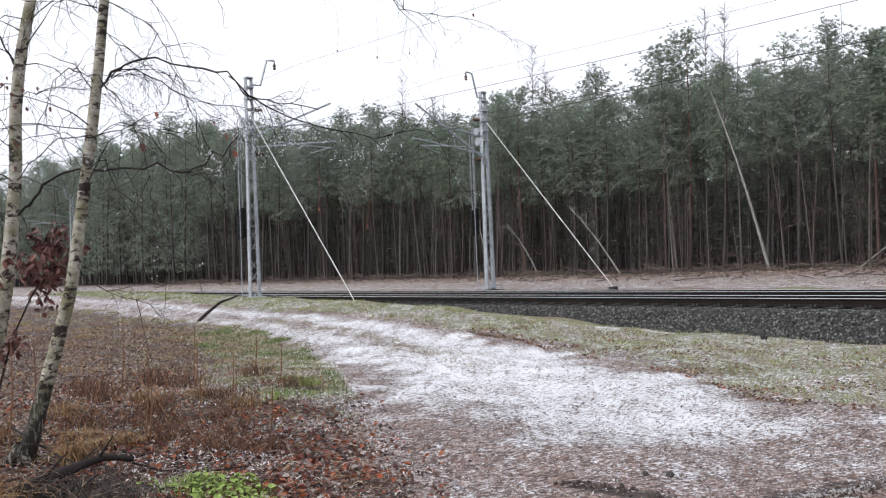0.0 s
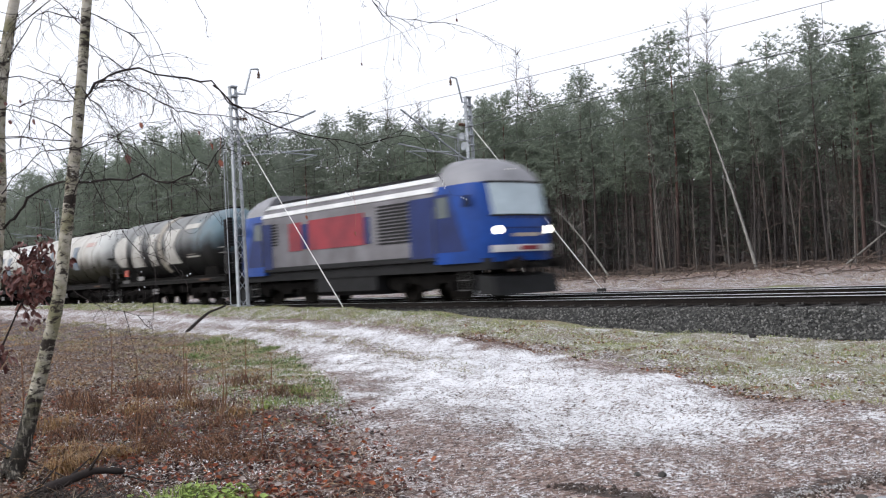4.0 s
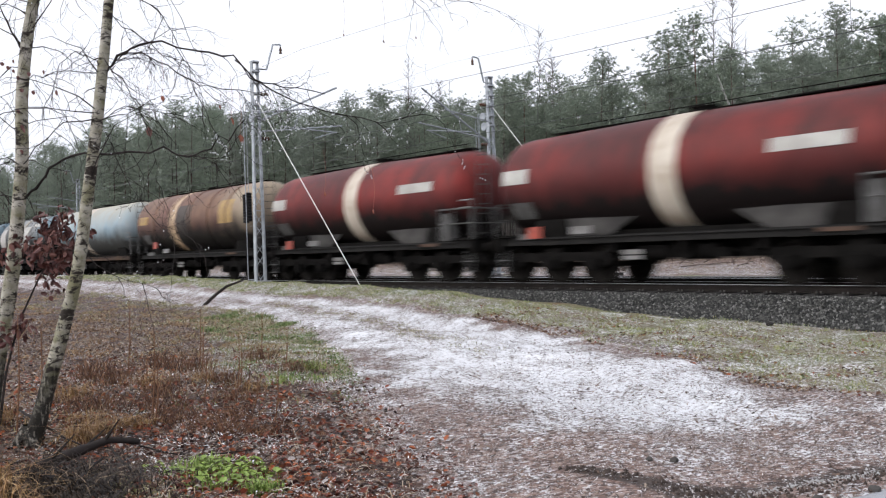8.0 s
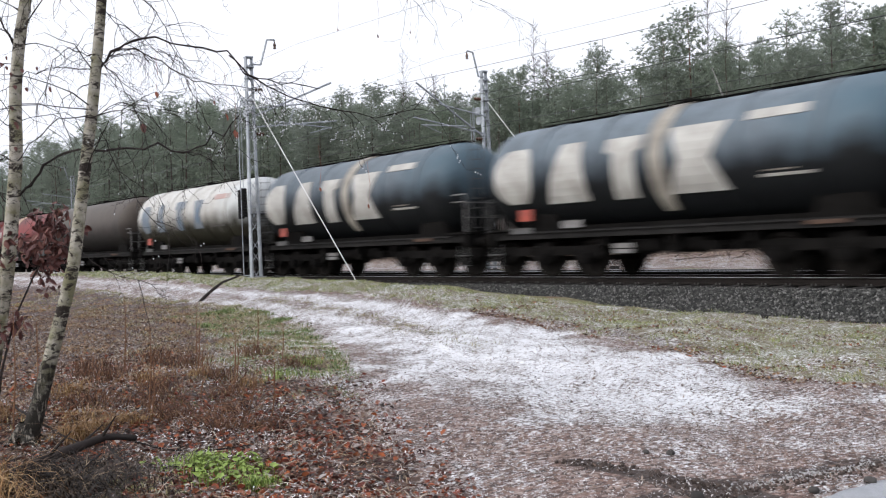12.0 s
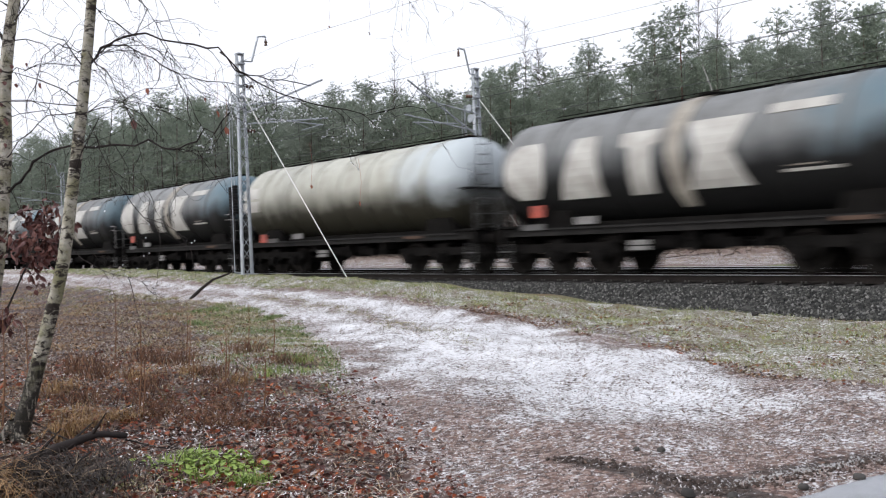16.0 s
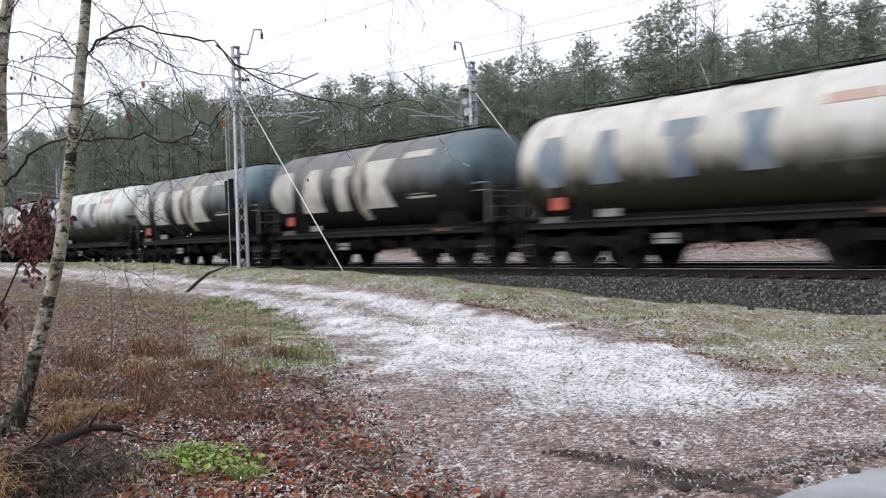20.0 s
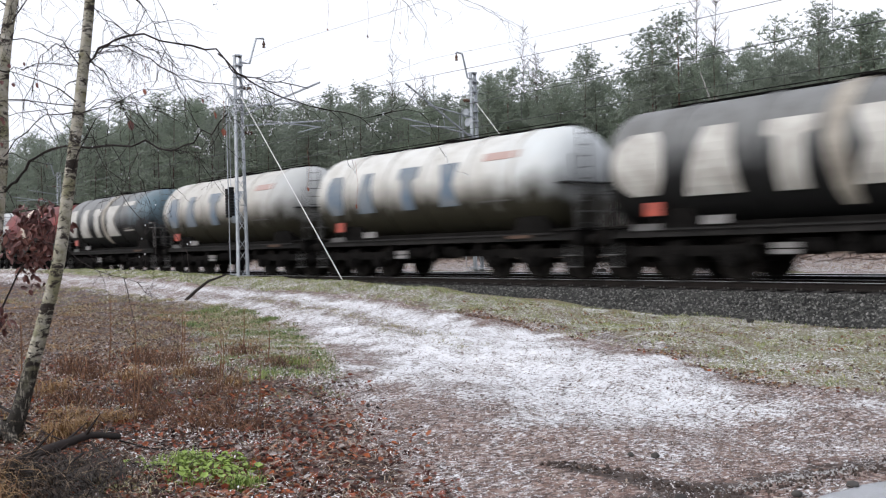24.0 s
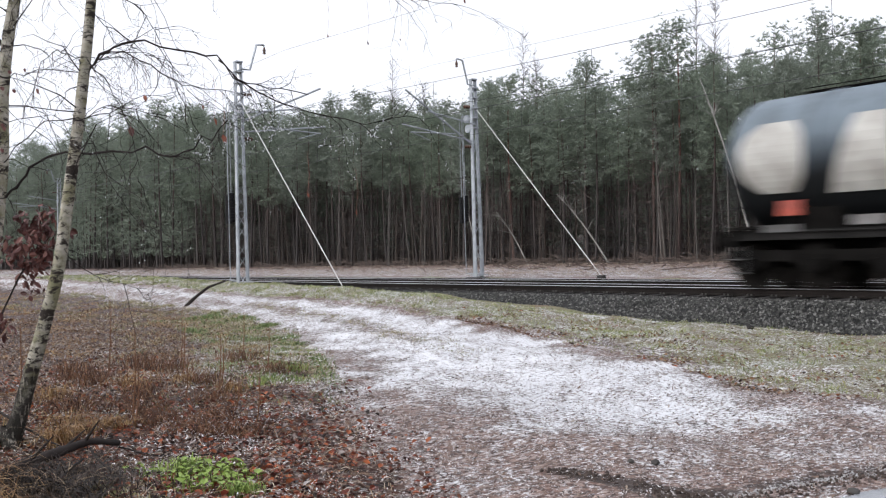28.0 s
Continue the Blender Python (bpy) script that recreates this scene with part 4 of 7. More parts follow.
def joined(name, pieces, materials, label, category):
    """One mesh out of many placed copies; pieces: rows of (mesh, pose, slot)."""
    co, loops, sizes, slots, k = [], [], [], [], 0
    cache = {}
    for me, m, slot in pieces:
        if me.name not in cache:
            v = np.empty(len(me.vertices) * 3)
            me.vertices.foreach_get("co", v)
            i = np.empty(len(me.loops), np.int32)
            me.loops.foreach_get("vertex_index", i)
            n = np.empty(len(me.polygons), np.int32)
            me.polygons.foreach_get("loop_total", n)
            cache[me.name] = (v.reshape(-1, 3), i, n)
        v, i, n = cache[me.name]
        a = np.array(m)
        co.append(v @ a[:3, :3].T + a[:3, 3])
        loops.append(i + k)
        sizes.append(n)
        slots.append(np.full(len(n), slot, np.int32))
        k += len(v)
    co, loops, sizes, slots = (np.concatenate(q) for q in (co, loops, sizes, slots))
    out = bpy.data.meshes.new(name)
    out.vertices.add(len(co))
    out.vertices.foreach_set("co", co.reshape(-1))
    out.loops.add(len(loops))
    out.loops.foreach_set("vertex_index", loops)
    out.polygons.add(len(sizes))
    out.polygons.foreach_set("loop_start", np.concatenate([[0], np.cumsum(sizes)[:-1]]).astype(np.int32))
    for mat in materials:
        out.materials.append(mat)
    out.polygons.foreach_set("material_index", slots)
    out.update(calc_edges=True)
    return tagged(new(name, out), label, category, kind="stuff")


def forest():
    rng = np.random.default_rng(11)
    full, lean_kind = [], []
    for k in range(8):
        h = rng.uniform(10.6, 13.2)
        st, sc = Shape(), Shape()
        pine_trunk(st, rng, h, rng.uniform(0.07, 0.12), 60)
        pine_crown(sc, rng, h, h * rng.uniform(0.44, 0.60), rng.uniform(1.7, 2.5), 13, 14, 0.26, 1.5)
        full.append((st.mesh("trunk", M_PINE_BARK, 60), sc.mesh("crown", M_NEEDLES), h))
    for k in range(5):
        h = rng.uniform(10.8, 13.4)
        st, sc = Shape(), Shape()
        pine_trunk(st, rng, h, rng.uniform(0.09, 0.13), 16)
        pine_crown(sc, rng, h, h * rng.uniform(0.34, 0.48), rng.uniform(1.7, 2.4), 8, 7, 0.42, 1.2)
        lean_kind.append((st.mesh("trunk", M_PINE_BARK, 60), sc.mesh("crown", M_NEEDLES), h))

    def stand(x, y, grow):
        g = grow * rng.uniform(0.84, 1.08)
        return Matrix.LocRotScale((x, y, float(height(x, y)) - 0.05), Euler((rng.normal(0, 0.02), rng.normal(0, 0.02), rng.uniform(0, 6.28))), (g, g, g))

    # low young pines that close the forest's edge
    small = []
    for k in range(4):
        h = rng.uniform(3.5, 6.5)
        st, sc = Shape(), Shape()
        pine_trunk(st, rng, h, 0.05, 8)
        pine_crown(sc, rng, h, h * 0.18, rng.uniform(0.9, 1.3), 9, 9, 0.28)
        small.append((st.mesh("trunk", M_PINE_BARK, 60), sc.mesh("crown", M_SPRUCE)))
    low = []
    for k in range(2):
        st, sc = Shape(), Shape()
        pine_trunk(st, rng, 5.0, 0.05, 0)
        pine_crown(sc, rng, 5.0, 0.9, 1.2, 4, 5, 0.55)
        low.append((st.mesh("trunk", M_PINE_BARK, 60), sc.mesh("crown", M_SPRUCE)))
    for _ in range(22):
        x, y = -18 - 85 * rng.uniform() ** 1.2, rng.uniform(43.5, 52)
        trunk, crown = small[int(rng.integers(4))]
        t = thing("young_pine", "low dark young pine between the trunks", "tree", "young pines", at=stand(x, y, rng.uniform(0.8, 1.25)))
        part("trunk", trunk, t)
        part("crown", crown, t)
    count = 0
    for row, y0 in enumerate((42.0, 43.8, 45.8, 48.0, 50.4)):
        x = -14.0 - 1.0 * row
        while x > -120:
            kinds = full if row < 3 and x > -90 else lean_kind
            trunk, crown, h = kinds[int(rng.integers(len(kinds)))]
            t = thing("pine_tree", "tall bare-stemmed pine with a green needle crown", "tree", "pines of the forest", at=stand(x + rng.uniform(-0.5, 0.5), y0 + rng.uniform(-0.8, 0.8), tall(x) * (1 - 0.01 * row)))
            part("trunk", trunk, t)
            part("crown", crown, t)
            count += 1
            x -= rng.uniform(1.7, 2.9) * (1.0 + 0.006 * max(0, -x - 30))
    # two old pines with red upper stems
    for x, h in ((-33.2, 12.4), (-31.6, 13.0), (-21.2, 10.6), (-44.5, 12.0)):
        st, sc = Shape(), Shape()
        pine_trunk(st, rng, h, 0.11, 14)
        pine_crown(sc, rng, h, h * 0.62, 2.0, 12, 13, 0.27, 1.4)
        t = thing("pine_tree", "pine with a bare orange-red upper stem", "tree", "pines of the forest", at=Matrix.Translation((x, 42.6, float(height(x, 42.6)) - 0.05)))
        part("trunk", st.mesh("trunk", M_RED_BARK, 60), t)
        part("crown", sc.mesh("crown", M_NEEDLES), t)
    pieces = []
    for row, y0 in enumerate((52.5, 55.0, 58.0, 62.0, 66.0)):
        x = -15.0 - 1.5 * row
        while x > -170:
            trunk, crown, h = lean_kind[int(rng.integers(len(lean_kind)))]
            m = stand(x + rng.uniform(-0.8, 0.8), y0 + rng.uniform(-1.2, 1.2), tall(x))
            pieces += [(trunk, m, 0), (crown, m, 1)]
            x -= rng.uniform(1.9, 3.2)
    for y0 in (42.5, 45, 48, 52, 56):
        x = -121.0
        while x > -320:
            trunk, crown, h = lean_kind[int(rng.integers(len(lean_kind)))]
            m = stand(x, y0 + rng.uniform(-1.5, 1.5), 1.42)
            pieces += [(trunk, m, 0), (crown, m, 1)]
            x -= rng.uniform(3.0, 5.0)
    for y0 in (43.0, 46.5, 50.5):
        x = -95.0
        while x > -330:
            trunk, crown = low[int(rng.integers(2))]
            m = stand(x, y0 + rng.uniform(-1.2, 1.2), 1.7)
            pieces += [(trunk, m, 0), (crown, m, 1)]
            x -= rng.uniform(2.0, 3.6)
    for y0 in (59.0, 64.0, 69.0):
        x = -16.0
        while x > -175:
            trunk, crown = low[int(rng.integers(2))]
            m = stand(x, y0 + rng.uniform(-1.5, 1.5), 1.35)
            pieces += [(trunk, m, 0), (crown, m, 1)]
            x -= rng.uniform(1.6, 2.8)
    # thin dead poles between the pines
    poles = []
    for k in range(6):
        st = Shape()
        pine_trunk(st, rng, rng.uniform(6.5, 10.5), rng.uniform(0.035, 0.06), 26)
        poles.append(st.mesh("trunk", M_PINE_BARK, 60))
    for _ in range(420):
        x, y = -13 - 120 * rng.uniform() ** 1.25, rng.uniform(42.6, 64)
        pieces.append((poles[int(rng.integers(6))], stand(x, y, rng.uniform(0.8, 1.2)), 0))
    joined("far_woods", pieces, [M_PINE_BARK, M_NEEDLES], "deeper rows of tall pines in the forest", "woods")

    # bare young stems along the edge
    stems = []
    for k in range(6):
        s = Shape()
        twiggy(s, rng, rng.uniform(7, 11), rng.uniform(0.035, 0.06), 26)
        stems.append(s.mesh("stem", M_BRUSH if k % 2 else M_GREY_STEM, 60))
    for _ in range(110):
        x = -17 - 75 * rng.uniform() ** 1.3
        y = rng.uniform(40.6, 45)
        t = thing("young_tree", "thin bare grey young tree at the forest edge", "tree", "young bare trees", at=stand(x, y, rng.uniform(0.75, 1.15)))
        part("stem", stems[int(rng.integers(6))], t)
    # tall bare larches above the pines, and leaning birches at the edge
    for x, y, top in ((-47.3, 46, 16.6), (-33.0, 46, 15.9), (-31.4, 46, 15.7), (-61.8, 46, 17.4), (-57.5, 46, 14.6), (-44.0, 45, 14.5)):
        s = Shape()
        twiggy(s, rng, top - 0.2, 0.06, 130, 2.2, 0.5)
        t = thing("larch_tree", "tall bare larch rising over the pines", "tree", "bare larches", at=Matrix.Translation((x, y, 1.0)))
        part("stem", s.mesh("stem", M_BRUSH, 60), t)
    for x0, y0, x1, z1, r in ((-25.16, 40.0, -28.6, 10.3, 0.085), (-35.1, 41.0, -39.6, 5.2, 0.06), (-21.4, 41.0, -18.2, 3.6, 0.05), (-41.6, 41.0, -45.0, 4.4, 0.05), (-46, 41, -49.5, 8.5, 0.06)):
        s = Shape()
        n = 9
        z0 = float(height(x0, y0))
        for_pts = [Vector((x1 - x0, 0.4, z1 - z0)) * (k / n) + Vector((0.25 * math.sin(2.4 * k / n), 0, 0.12 * math.sin(3 * k / n))) for k in range(n + 1)]
        s.tube(for_pts, [r * (1 - 0.75 * k / n) for k in range(n + 1)], 8, False)
        for _ in range(14):
            i = int(rng.integers(4, n))
            p = for_pts[i]
            d = Vector((rng.normal(-0.3, 0.6), rng.normal(0, 0.5), rng.uniform(0.2, 1.0))) * rng.uniform(0.5, 1.3)
            s.tube([p, p + d * 0.6, p + d + Vector((0, 0, -0.1))], [0.02, 0.012, 0.004], 4, False)
        t = thing("leaning_birch", "pale leaning birch stem at the forest edge", "tree", "leaning birches", at=Matrix.Translation((x0, y0, z0 - 0.05)))
        part("stem", s.mesh("stem", M_PALE_BARK, 60), t)
    # dead wood and low brush inside the edge
    s = Shape()
    for _ in range(8000):
        x = -14 - 105 * rng.uniform() ** 1.2
        y = rng.uniform(42.2, 60)
        z = float(height(x, y)) + rng.uniform(0.0, 4.5) * rng.uniform() ** 0.7
        d = Vector((rng.normal(0, 0.7), rng.normal(0, 0.5), rng.normal(0.1, 0.45))) * rng.uniform(0.5, 1.6)
        p = Vector((x, y, z))
        s.tube([p, p + d * 0.55 + Vector((0, 0, -0.08)), p + d], [0.02, 0.013, 0.004], 3, False)
    for _ in range(1500):
        x = -11 - 90 * rng.uniform() ** 1.3
        y = 42.6 - 9.0 * rng.uniform() ** 2.2
        z = float(height(x, y)) + rng.uniform(0.0, 0.35)
        d = Vector((rng.normal(0, 0.9), rng.normal(0, 0.4), rng.normal(0.08, 0.22)))
        p = Vector((x, y, z))
        s.tube([p, p + d * 0.5, p + d + Vector((0, 0, -0.1))], [0.028, 0.020, 0.007], 5, False)
    solo("brushwood", s, M_BRUSH, "tangle of dead branches along the forest edge", "brushwood", "stuff")
    # chipped wood and cut twigs over the clearing
    c = Shape()
    for _ in range(15000):
        x = -9 - 80 * rng.uniform() ** 1.3
        y = rng.uniform(30, 41.5)
        z = float(height(x, y))
        a, l, w = rng.uniform(0, 6.28), rng.uniform(0.03, 0.05) + 0.16 * rng.uniform() ** 4, rng.uniform(0.012, 0.03)
        u, v = Vector((math.cos(a), math.sin(a), rng.normal(0, 0.3))) * l, Vector((-math.sin(a), math.cos(a), 0)) * w
        p = Vector((x, y, z + 0.03))
        c.add([p - u, p - v + Vector((0, 0, 0.03)), p + u, p + v + Vector((0, 0, 0.03))], [(0, 1, 3), (1, 2, 3)])
    solo("wood_chips", c, M_CHIP, "pale chipped wood and cut twigs on cleared ground", "wood chips", "stuff")
    return count


forest()

# ---- the near bank: birches, twigs, leaves, grass ----
ACROSS = Vector((0.627, 0.779, 0))
AWAY = Vector((-0.779, 0.627, 0))


def bush_point(base, r, z, depth=0.0):
    return base + ACROSS * r + AWAY * depth + Vector((0, 0, z))


def twig_spray(s, rng, p, d, length, r, droop, level, tips):
    """A thin twig that bows under its weight, with side twigs."""
    n = 5
    pts, q, way = [p], p, d.normalized()
    for k in range(n):
        way = (way + Vector((rng.normal(0, 0.30), rng.normal(0, 0.30), rng.normal(0, 0.26) - droop))).normalized()
        q = q + way * (length / n)
        pts.append(q)
    s.tube(pts, [max(r * (1 - 0.75 * k / n), 0.0012) for k in range(n + 1)], 4 if r > 0.004 else 3, False)
    tips += pts[2:]
    if level:
        for k in range(1, n + 1):
            if rng.uniform() < 0.52:
                side = (way + Vector((rng.normal(0, 0.8), rng.normal(0, 0.8), rng.normal(-0.1, 0.5)))).normalized()
                twig_spray(s, rng, pts[k], side, length * rng.uniform(0.3, 0.6), r * 0.55, droop * 1.1, level - 1, tips)


def leaf_shape(s, p, u, v, n, l, w, fold=0.2):
    """A small folded leaf: u along it, v across, n its upper side; fold: how far its sides and tip curl up."""
    a, b = n * w * fold, n * l * 0.35 * fold
    s.add([p, p + u * l * 0.3 + v * w * 0.5 + a, p + u * l * 0.3 - v * w * 0.5 + a, p + u * l * 0.72 + v * w * 0.36 + a * 1.2, p + u * l * 0.72 - v * w * 0.36 + a * 1.2, p + u * l * 0.95 + b, p + u * l * 0.5], [(0, 6, 1), (0, 2, 6), (1, 6, 3), (2, 4, 6), (3, 6, 5), (6, 4, 5)])


def birches():
    rng = np.random.default_rng(23)
    group = "birches on the bank"
    home = Vector((-8.42, 2.19, 0.0))
    # the birch with the long arching limbs
    b = thing("birch_tree", "slim white birch with long drooping bare twigs and water drops", "tree", group, at=Matrix.Translation(home))
    trunk = [(-0.06, -0.15, 0.0), (0.0, 0.0, 0.0), (0.10, 0.3, 0.0), (0.19, 0.61, 0.0), (0.325, 1.07, 0.0), (0.45, 1.54, 0.0), (0.53, 2.11, 0.02), (0.62, 2.72, 0.03), (0.70, 3.4, 0.05), (0.76, 3.99, 0.06), (0.86, 5.0, 0.1), (1.0, 6.2, 0.2), (1.2, 7.6, 0.3)]
    radii = [0.14, 0.105, 0.085, 0.078, 0.070, 0.065, 0.062, 0.060, 0.054, 0.050, 0.042, 0.03, 0.012]
    o = Vector((0, 0, 0))
    s = Shape()
    line = flowing([bush_point(o, r, z, d) for r, z, d in trunk])
    radii = [0.8 * float(np.interp(i / 4, range(len(radii)), radii)) for i in range(len(line))]
    s.tube(line, radii, 14, False)
    for a in np.linspace(0, 6.28, 5)[:-1]:
        s.tube([Vector((0, 0, 0.18)), Vector((0.13 * math.cos(a), 0.13 * math.sin(a), 0.02)), Vector((0.28 * math.cos(a), 0.28 * math.sin(a), -0.06))], [0.07, 0.05, 0.02], 6, False)
    part("trunk", s.mesh("trunk", M_BIRCH, 60), b)
    limbs = [
        ([(0.70, 3.17), (0.80, 3.30), (0.93, 3.37), (1.08, 3.39), (1.48, 3.34), (1.8, 3.25), (1.99, 3.08), (2.22, 2.99), (2.6, 2.94)], 0.020, -0.1),
        ([(1.80, 3.25), (1.99, 3.05), (2.45, 2.83), (2.73, 2.74), (3.16, 2.71), (3.5, 2.74)], 0.012, -0.1),
        ([(0.80, 3.27), (0.93, 3.33), (1.14, 3.27), (1.37, 3.12), (1.54, 3.06), (1.95, 3.0), (2.3, 3.02)], 0.012, 0.15),
        ([(0.78, 3.92), (1.11, 3.72), (1.27, 3.55), (1.38, 3.33), (1.56, 2.97), (1.66, 2.6)], 0.008, -0.3),
        ([(0.71, 3.68), (0.91, 3.53), (1.15, 3.36), (1.33, 3.26), (1.5, 3.0)], 0.008, 0.25),
        ([(0.66, 3.3), (0.52, 3.34), (0.40, 3.28), (0.33, 3.1), (0.3, 2.8)], 0.009, -0.2),
        ([(0.66, 3.3), (0.80, 3.18), (0.95, 2.95), (1.12, 2.6), (1.2, 2.2)], 0.009, -0.25),
        ([(0.60, 2.72), (0.75, 2.86), (1.0, 2.87), (1.2, 2.83)], 0.007, 0.2),
        ([(0.58, 2.5), (0.75, 2.56), (0.92, 2.2), (1.2, 1.85), (1.6, 1.6)], 0.008, -0.3),
        ([(0.45, 1.72), (0.62, 1.55), (0.9, 1.42), (1.25, 1.32)], 0.008, -0.25),
        ([(0.86, 5.0), (1.6, 5.2), (2.4, 4.8), (3.0, 4.2), (3.19, 3.82), (3.33, 3.67), (3.66, 3.60)], 0.011, -0.4),
        ([(0.72, 3.8), (0.4, 4.1), (0.1, 4.0), (-0.1, 3.6)], 0.009, 0.3),
    ]
    tips, drops = [], []
    for k, (pts, r, depth) in enumerate(limbs):
        s = Shape()
        n = len(pts)
        line = flowing([bush_point(o, a, z, depth * i / (n - 1) + 0.05) for i, (a, z) in enumerate(pts)], 3)
        n = len(line)
        line = [line[0]] + [p + Vector((rng.normal(0, 0.008), rng.normal(0, 0.008), rng.normal(0, 0.014))) for p in line[1:]]
        s.tube(line, [0.62 * r * (1 - 0.70 * i / (n - 1)) * (1 + 0.16 * math.sin(5 * i)) for i in range(n)], 7, False)
        found = []
        for i in range(1, n):
            for _ in range(1):
                if rng.uniform() < 0.8:
                    p = line[i - 1].lerp(line[i], rng.uniform())
                    d = (line[i] - line[i - 1]).normalized() * 0.8 + ACROSS * rng.normal(0.1, 0.4) + AWAY * rng.normal(0, 0.4) + Vector((0, 0, rng.normal(-0.1, 0.4)))
                    twig_spray(s, rng, p, d, rng.uniform(0.22, 0.7), 0.0038, 0.09, 2, found)
        tips += found
        limb = part("limb", s.mesh("limb", M_TWIG, 60), b)
        good = [p for p in found if (p.dot(ACROSS) > 1.6 and p.z < 3.0) or rng.uniform() < 0.05]
        d = Shape()
        for p in good:
            if rng.uniform() < 0.42:
                d.lathe([(-0.007, 0.0006), (-0.002, 0.0050), (0.002, 0.0050), (0.007, 0.0006)], 6, "z", (p.x, p.y, p.z - 0.007))
        if d.v:
            ob = part("drop_spray", d.mesh("drop_spray", M_DROP, 60), limb, label="bright hanging water drops")
            ob["kind"] = "stuff"
    # the last withered leaves
    for r, z, size, orange in ((1.22, 2.94, 0.075, 1), (1.86, 2.60, 0.11, 1), (1.79, 2.74, 0.09, 1), (0.34, 3.01, 0.07, 0), (3.88, 3.68, 0.045, 0), (3.07, 3.35, 0.045, 0), (2.74, 3.41, 0.03, 0), (3.34, 3.37, 0.03, 0), (1.10, 2.68, 0.12, 0), (2.95, 1.95, 0.06, 1), (1.70, 2.85, 0.06, 0), (2.55, 2.1, 0.05, 1)):
        s = Shape()
        p = bush_point(o, r, z, -0.1)
        s.tube([p + Vector((0, 0, 0.35)), p + Vector((0.015, 0.01, 0.16)), p], [0.0016, 0.0014, 0.0012], 3, False)
        for k in range(1 if orange else 2):
            a = rng.uniform(0, 6.28)
            n = Vector((math.cos(a), math.sin(a), 0.2)).normalized()
            leaf_shape(s, p, Vector((0.15, 0.1, -1)).normalized(), n.cross(Vector((0, 0, -1))).normalized(), n, size * 0.8, size * 0.42)
        part("leaf", s.mesh("leaf", M_ORANGE_LEAF if orange else M_RED_LEAF), b, label="curled orange leaf" if orange else "dark withered leaf")
    # the second birch
    b2 = thing("birch_tree", "white birch with mossy bark and one long low limb", "tree", group, at=Matrix.Translation(home + ACROSS * -0.89 + AWAY * 1.1))
    trunk = [(0.0, -0.15, 0), (0.0, 0.0, 0), (0.10, 0.6, 0), (0.26, 1.43, 0), (0.34, 2.08, 0), (0.39, 2.61, 0), (0.40, 3.15, 0), (0.46, 3.69, 0), (0.56, 4.22, 0), (0.68, 5.0, 0.1), (0.8, 6.3, 0.2), (0.9, 8.0, 0.2)]
    s = Shape()
    line = flowing([bush_point(o, r, z, d) for r, z, d in trunk])
    s.tube(line, [0.74 * float(np.interp(i / 4, range(12), (0.17, 0.125, 0.10, 0.092, 0.085, 0.082, 0.078, 0.074, 0.068, 0.058, 0.04, 0.015))) for i in range(len(line))], 14, False)
    part("trunk", s.mesh("trunk", M_BIRCH, 60), b2)
    for pts, r, depth in (([(0.41, 2.2), (0.57, 2.35), (0.75, 2.52), (1.05, 2.59), (1.68, 2.59), (2.0, 2.55), (2.18, 2.56), (2.44, 2.70), (2.6, 2.85)], 0.022, -0.3),
                          ([(1.9, 2.57), (2.2, 2.5), (2.5, 2.52)], 0.008, -0.3),
                          ([(0.44, 3.5), (0.35, 3.75), (0.2, 4.0), (0.1, 4.4)], 0.02, 0.1), ([(0.42, 3.3), (0.7, 3.42), (1.1, 3.4), (1.4, 3.2)], 0.009, 0.2),
                          ([(0.38, 2.5), (0.2, 2.6), (0.0, 2.5), (-0.2, 2.2)], 0.010, 0.2), ([(0.5, 4.0), (0.9, 4.4), (1.4, 4.5), (1.8, 4.1), (2.0, 3.6)], 0.010, 0.3), ([(0.40, 2.9), (0.8, 3.0), (1.2, 2.8)], 0.007, 0.3)):
        s = Shape()
        n = len(pts)
        line = flowing([bush_point(o, a, z, depth * i / (n - 1)) for i, (a, z) in enumerate(pts)], 3)
        n = len(line)
        line = [line[0]] + [p + Vector((rng.normal(0, 0.01), rng.normal(0, 0.01), rng.normal(0, 0.016))) for p in line[1:]]
        s.tube(line, [0.62 * r * (1 - 0.6 * i / (n - 1)) * (1 + 0.15 * math.sin(4 * i)) for i in range(n)], 8, False)
        for i in range(1, n):
            if rng.uniform() < 0.5:
                p = line[i - 1].lerp(line[i], rng.uniform())
                d = (line[i] - line[i - 1]).normalized() * 0.6 + Vector((rng.normal(0, 0.4), rng.normal(0, 0.4), rng.normal(-0.2, 0.5)))
                twig_spray(s, rng, p, d, rng.uniform(0.3, 0.75), 0.004, 0.1, 2, [])
        part("limb", s.mesh("limb", M_TWIG, 60), b2)
    # thin side branches on both stems
    for tree, foot, lo, hi, count in ((b, 0.60, 2.2, 4.3, 11), (b2, 0.38, 1.9, 4.3, 16)):
        for _ in range(count):
            z = rng.uniform(lo, hi)
            s = Shape()
            p = bush_point(o, foot + 0.09 * (z - 2.6), z, 0.0)
            twig_spray(s, rng, p, ACROSS * rng.choice([-1, 1]) * rng.uniform(0.4, 1.0) + AWAY * rng.normal(0, 0.7) + Vector((0, 0, rng.uniform(0.0, 0.8))), rng.uniform(0.5, 1.15), 0.0065, 0.10, 2, [])
            part("limb", s.mesh("limb", M_TWIG, 60), tree)
    for _ in range(16):
        s = Shape()
        z = rng.uniform(2.6, 3.6)
        p = bush_point(o, 0.36 + rng.normal(0, 0.12), z, -0.1)
        a = rng.uniform(0, 6.28)
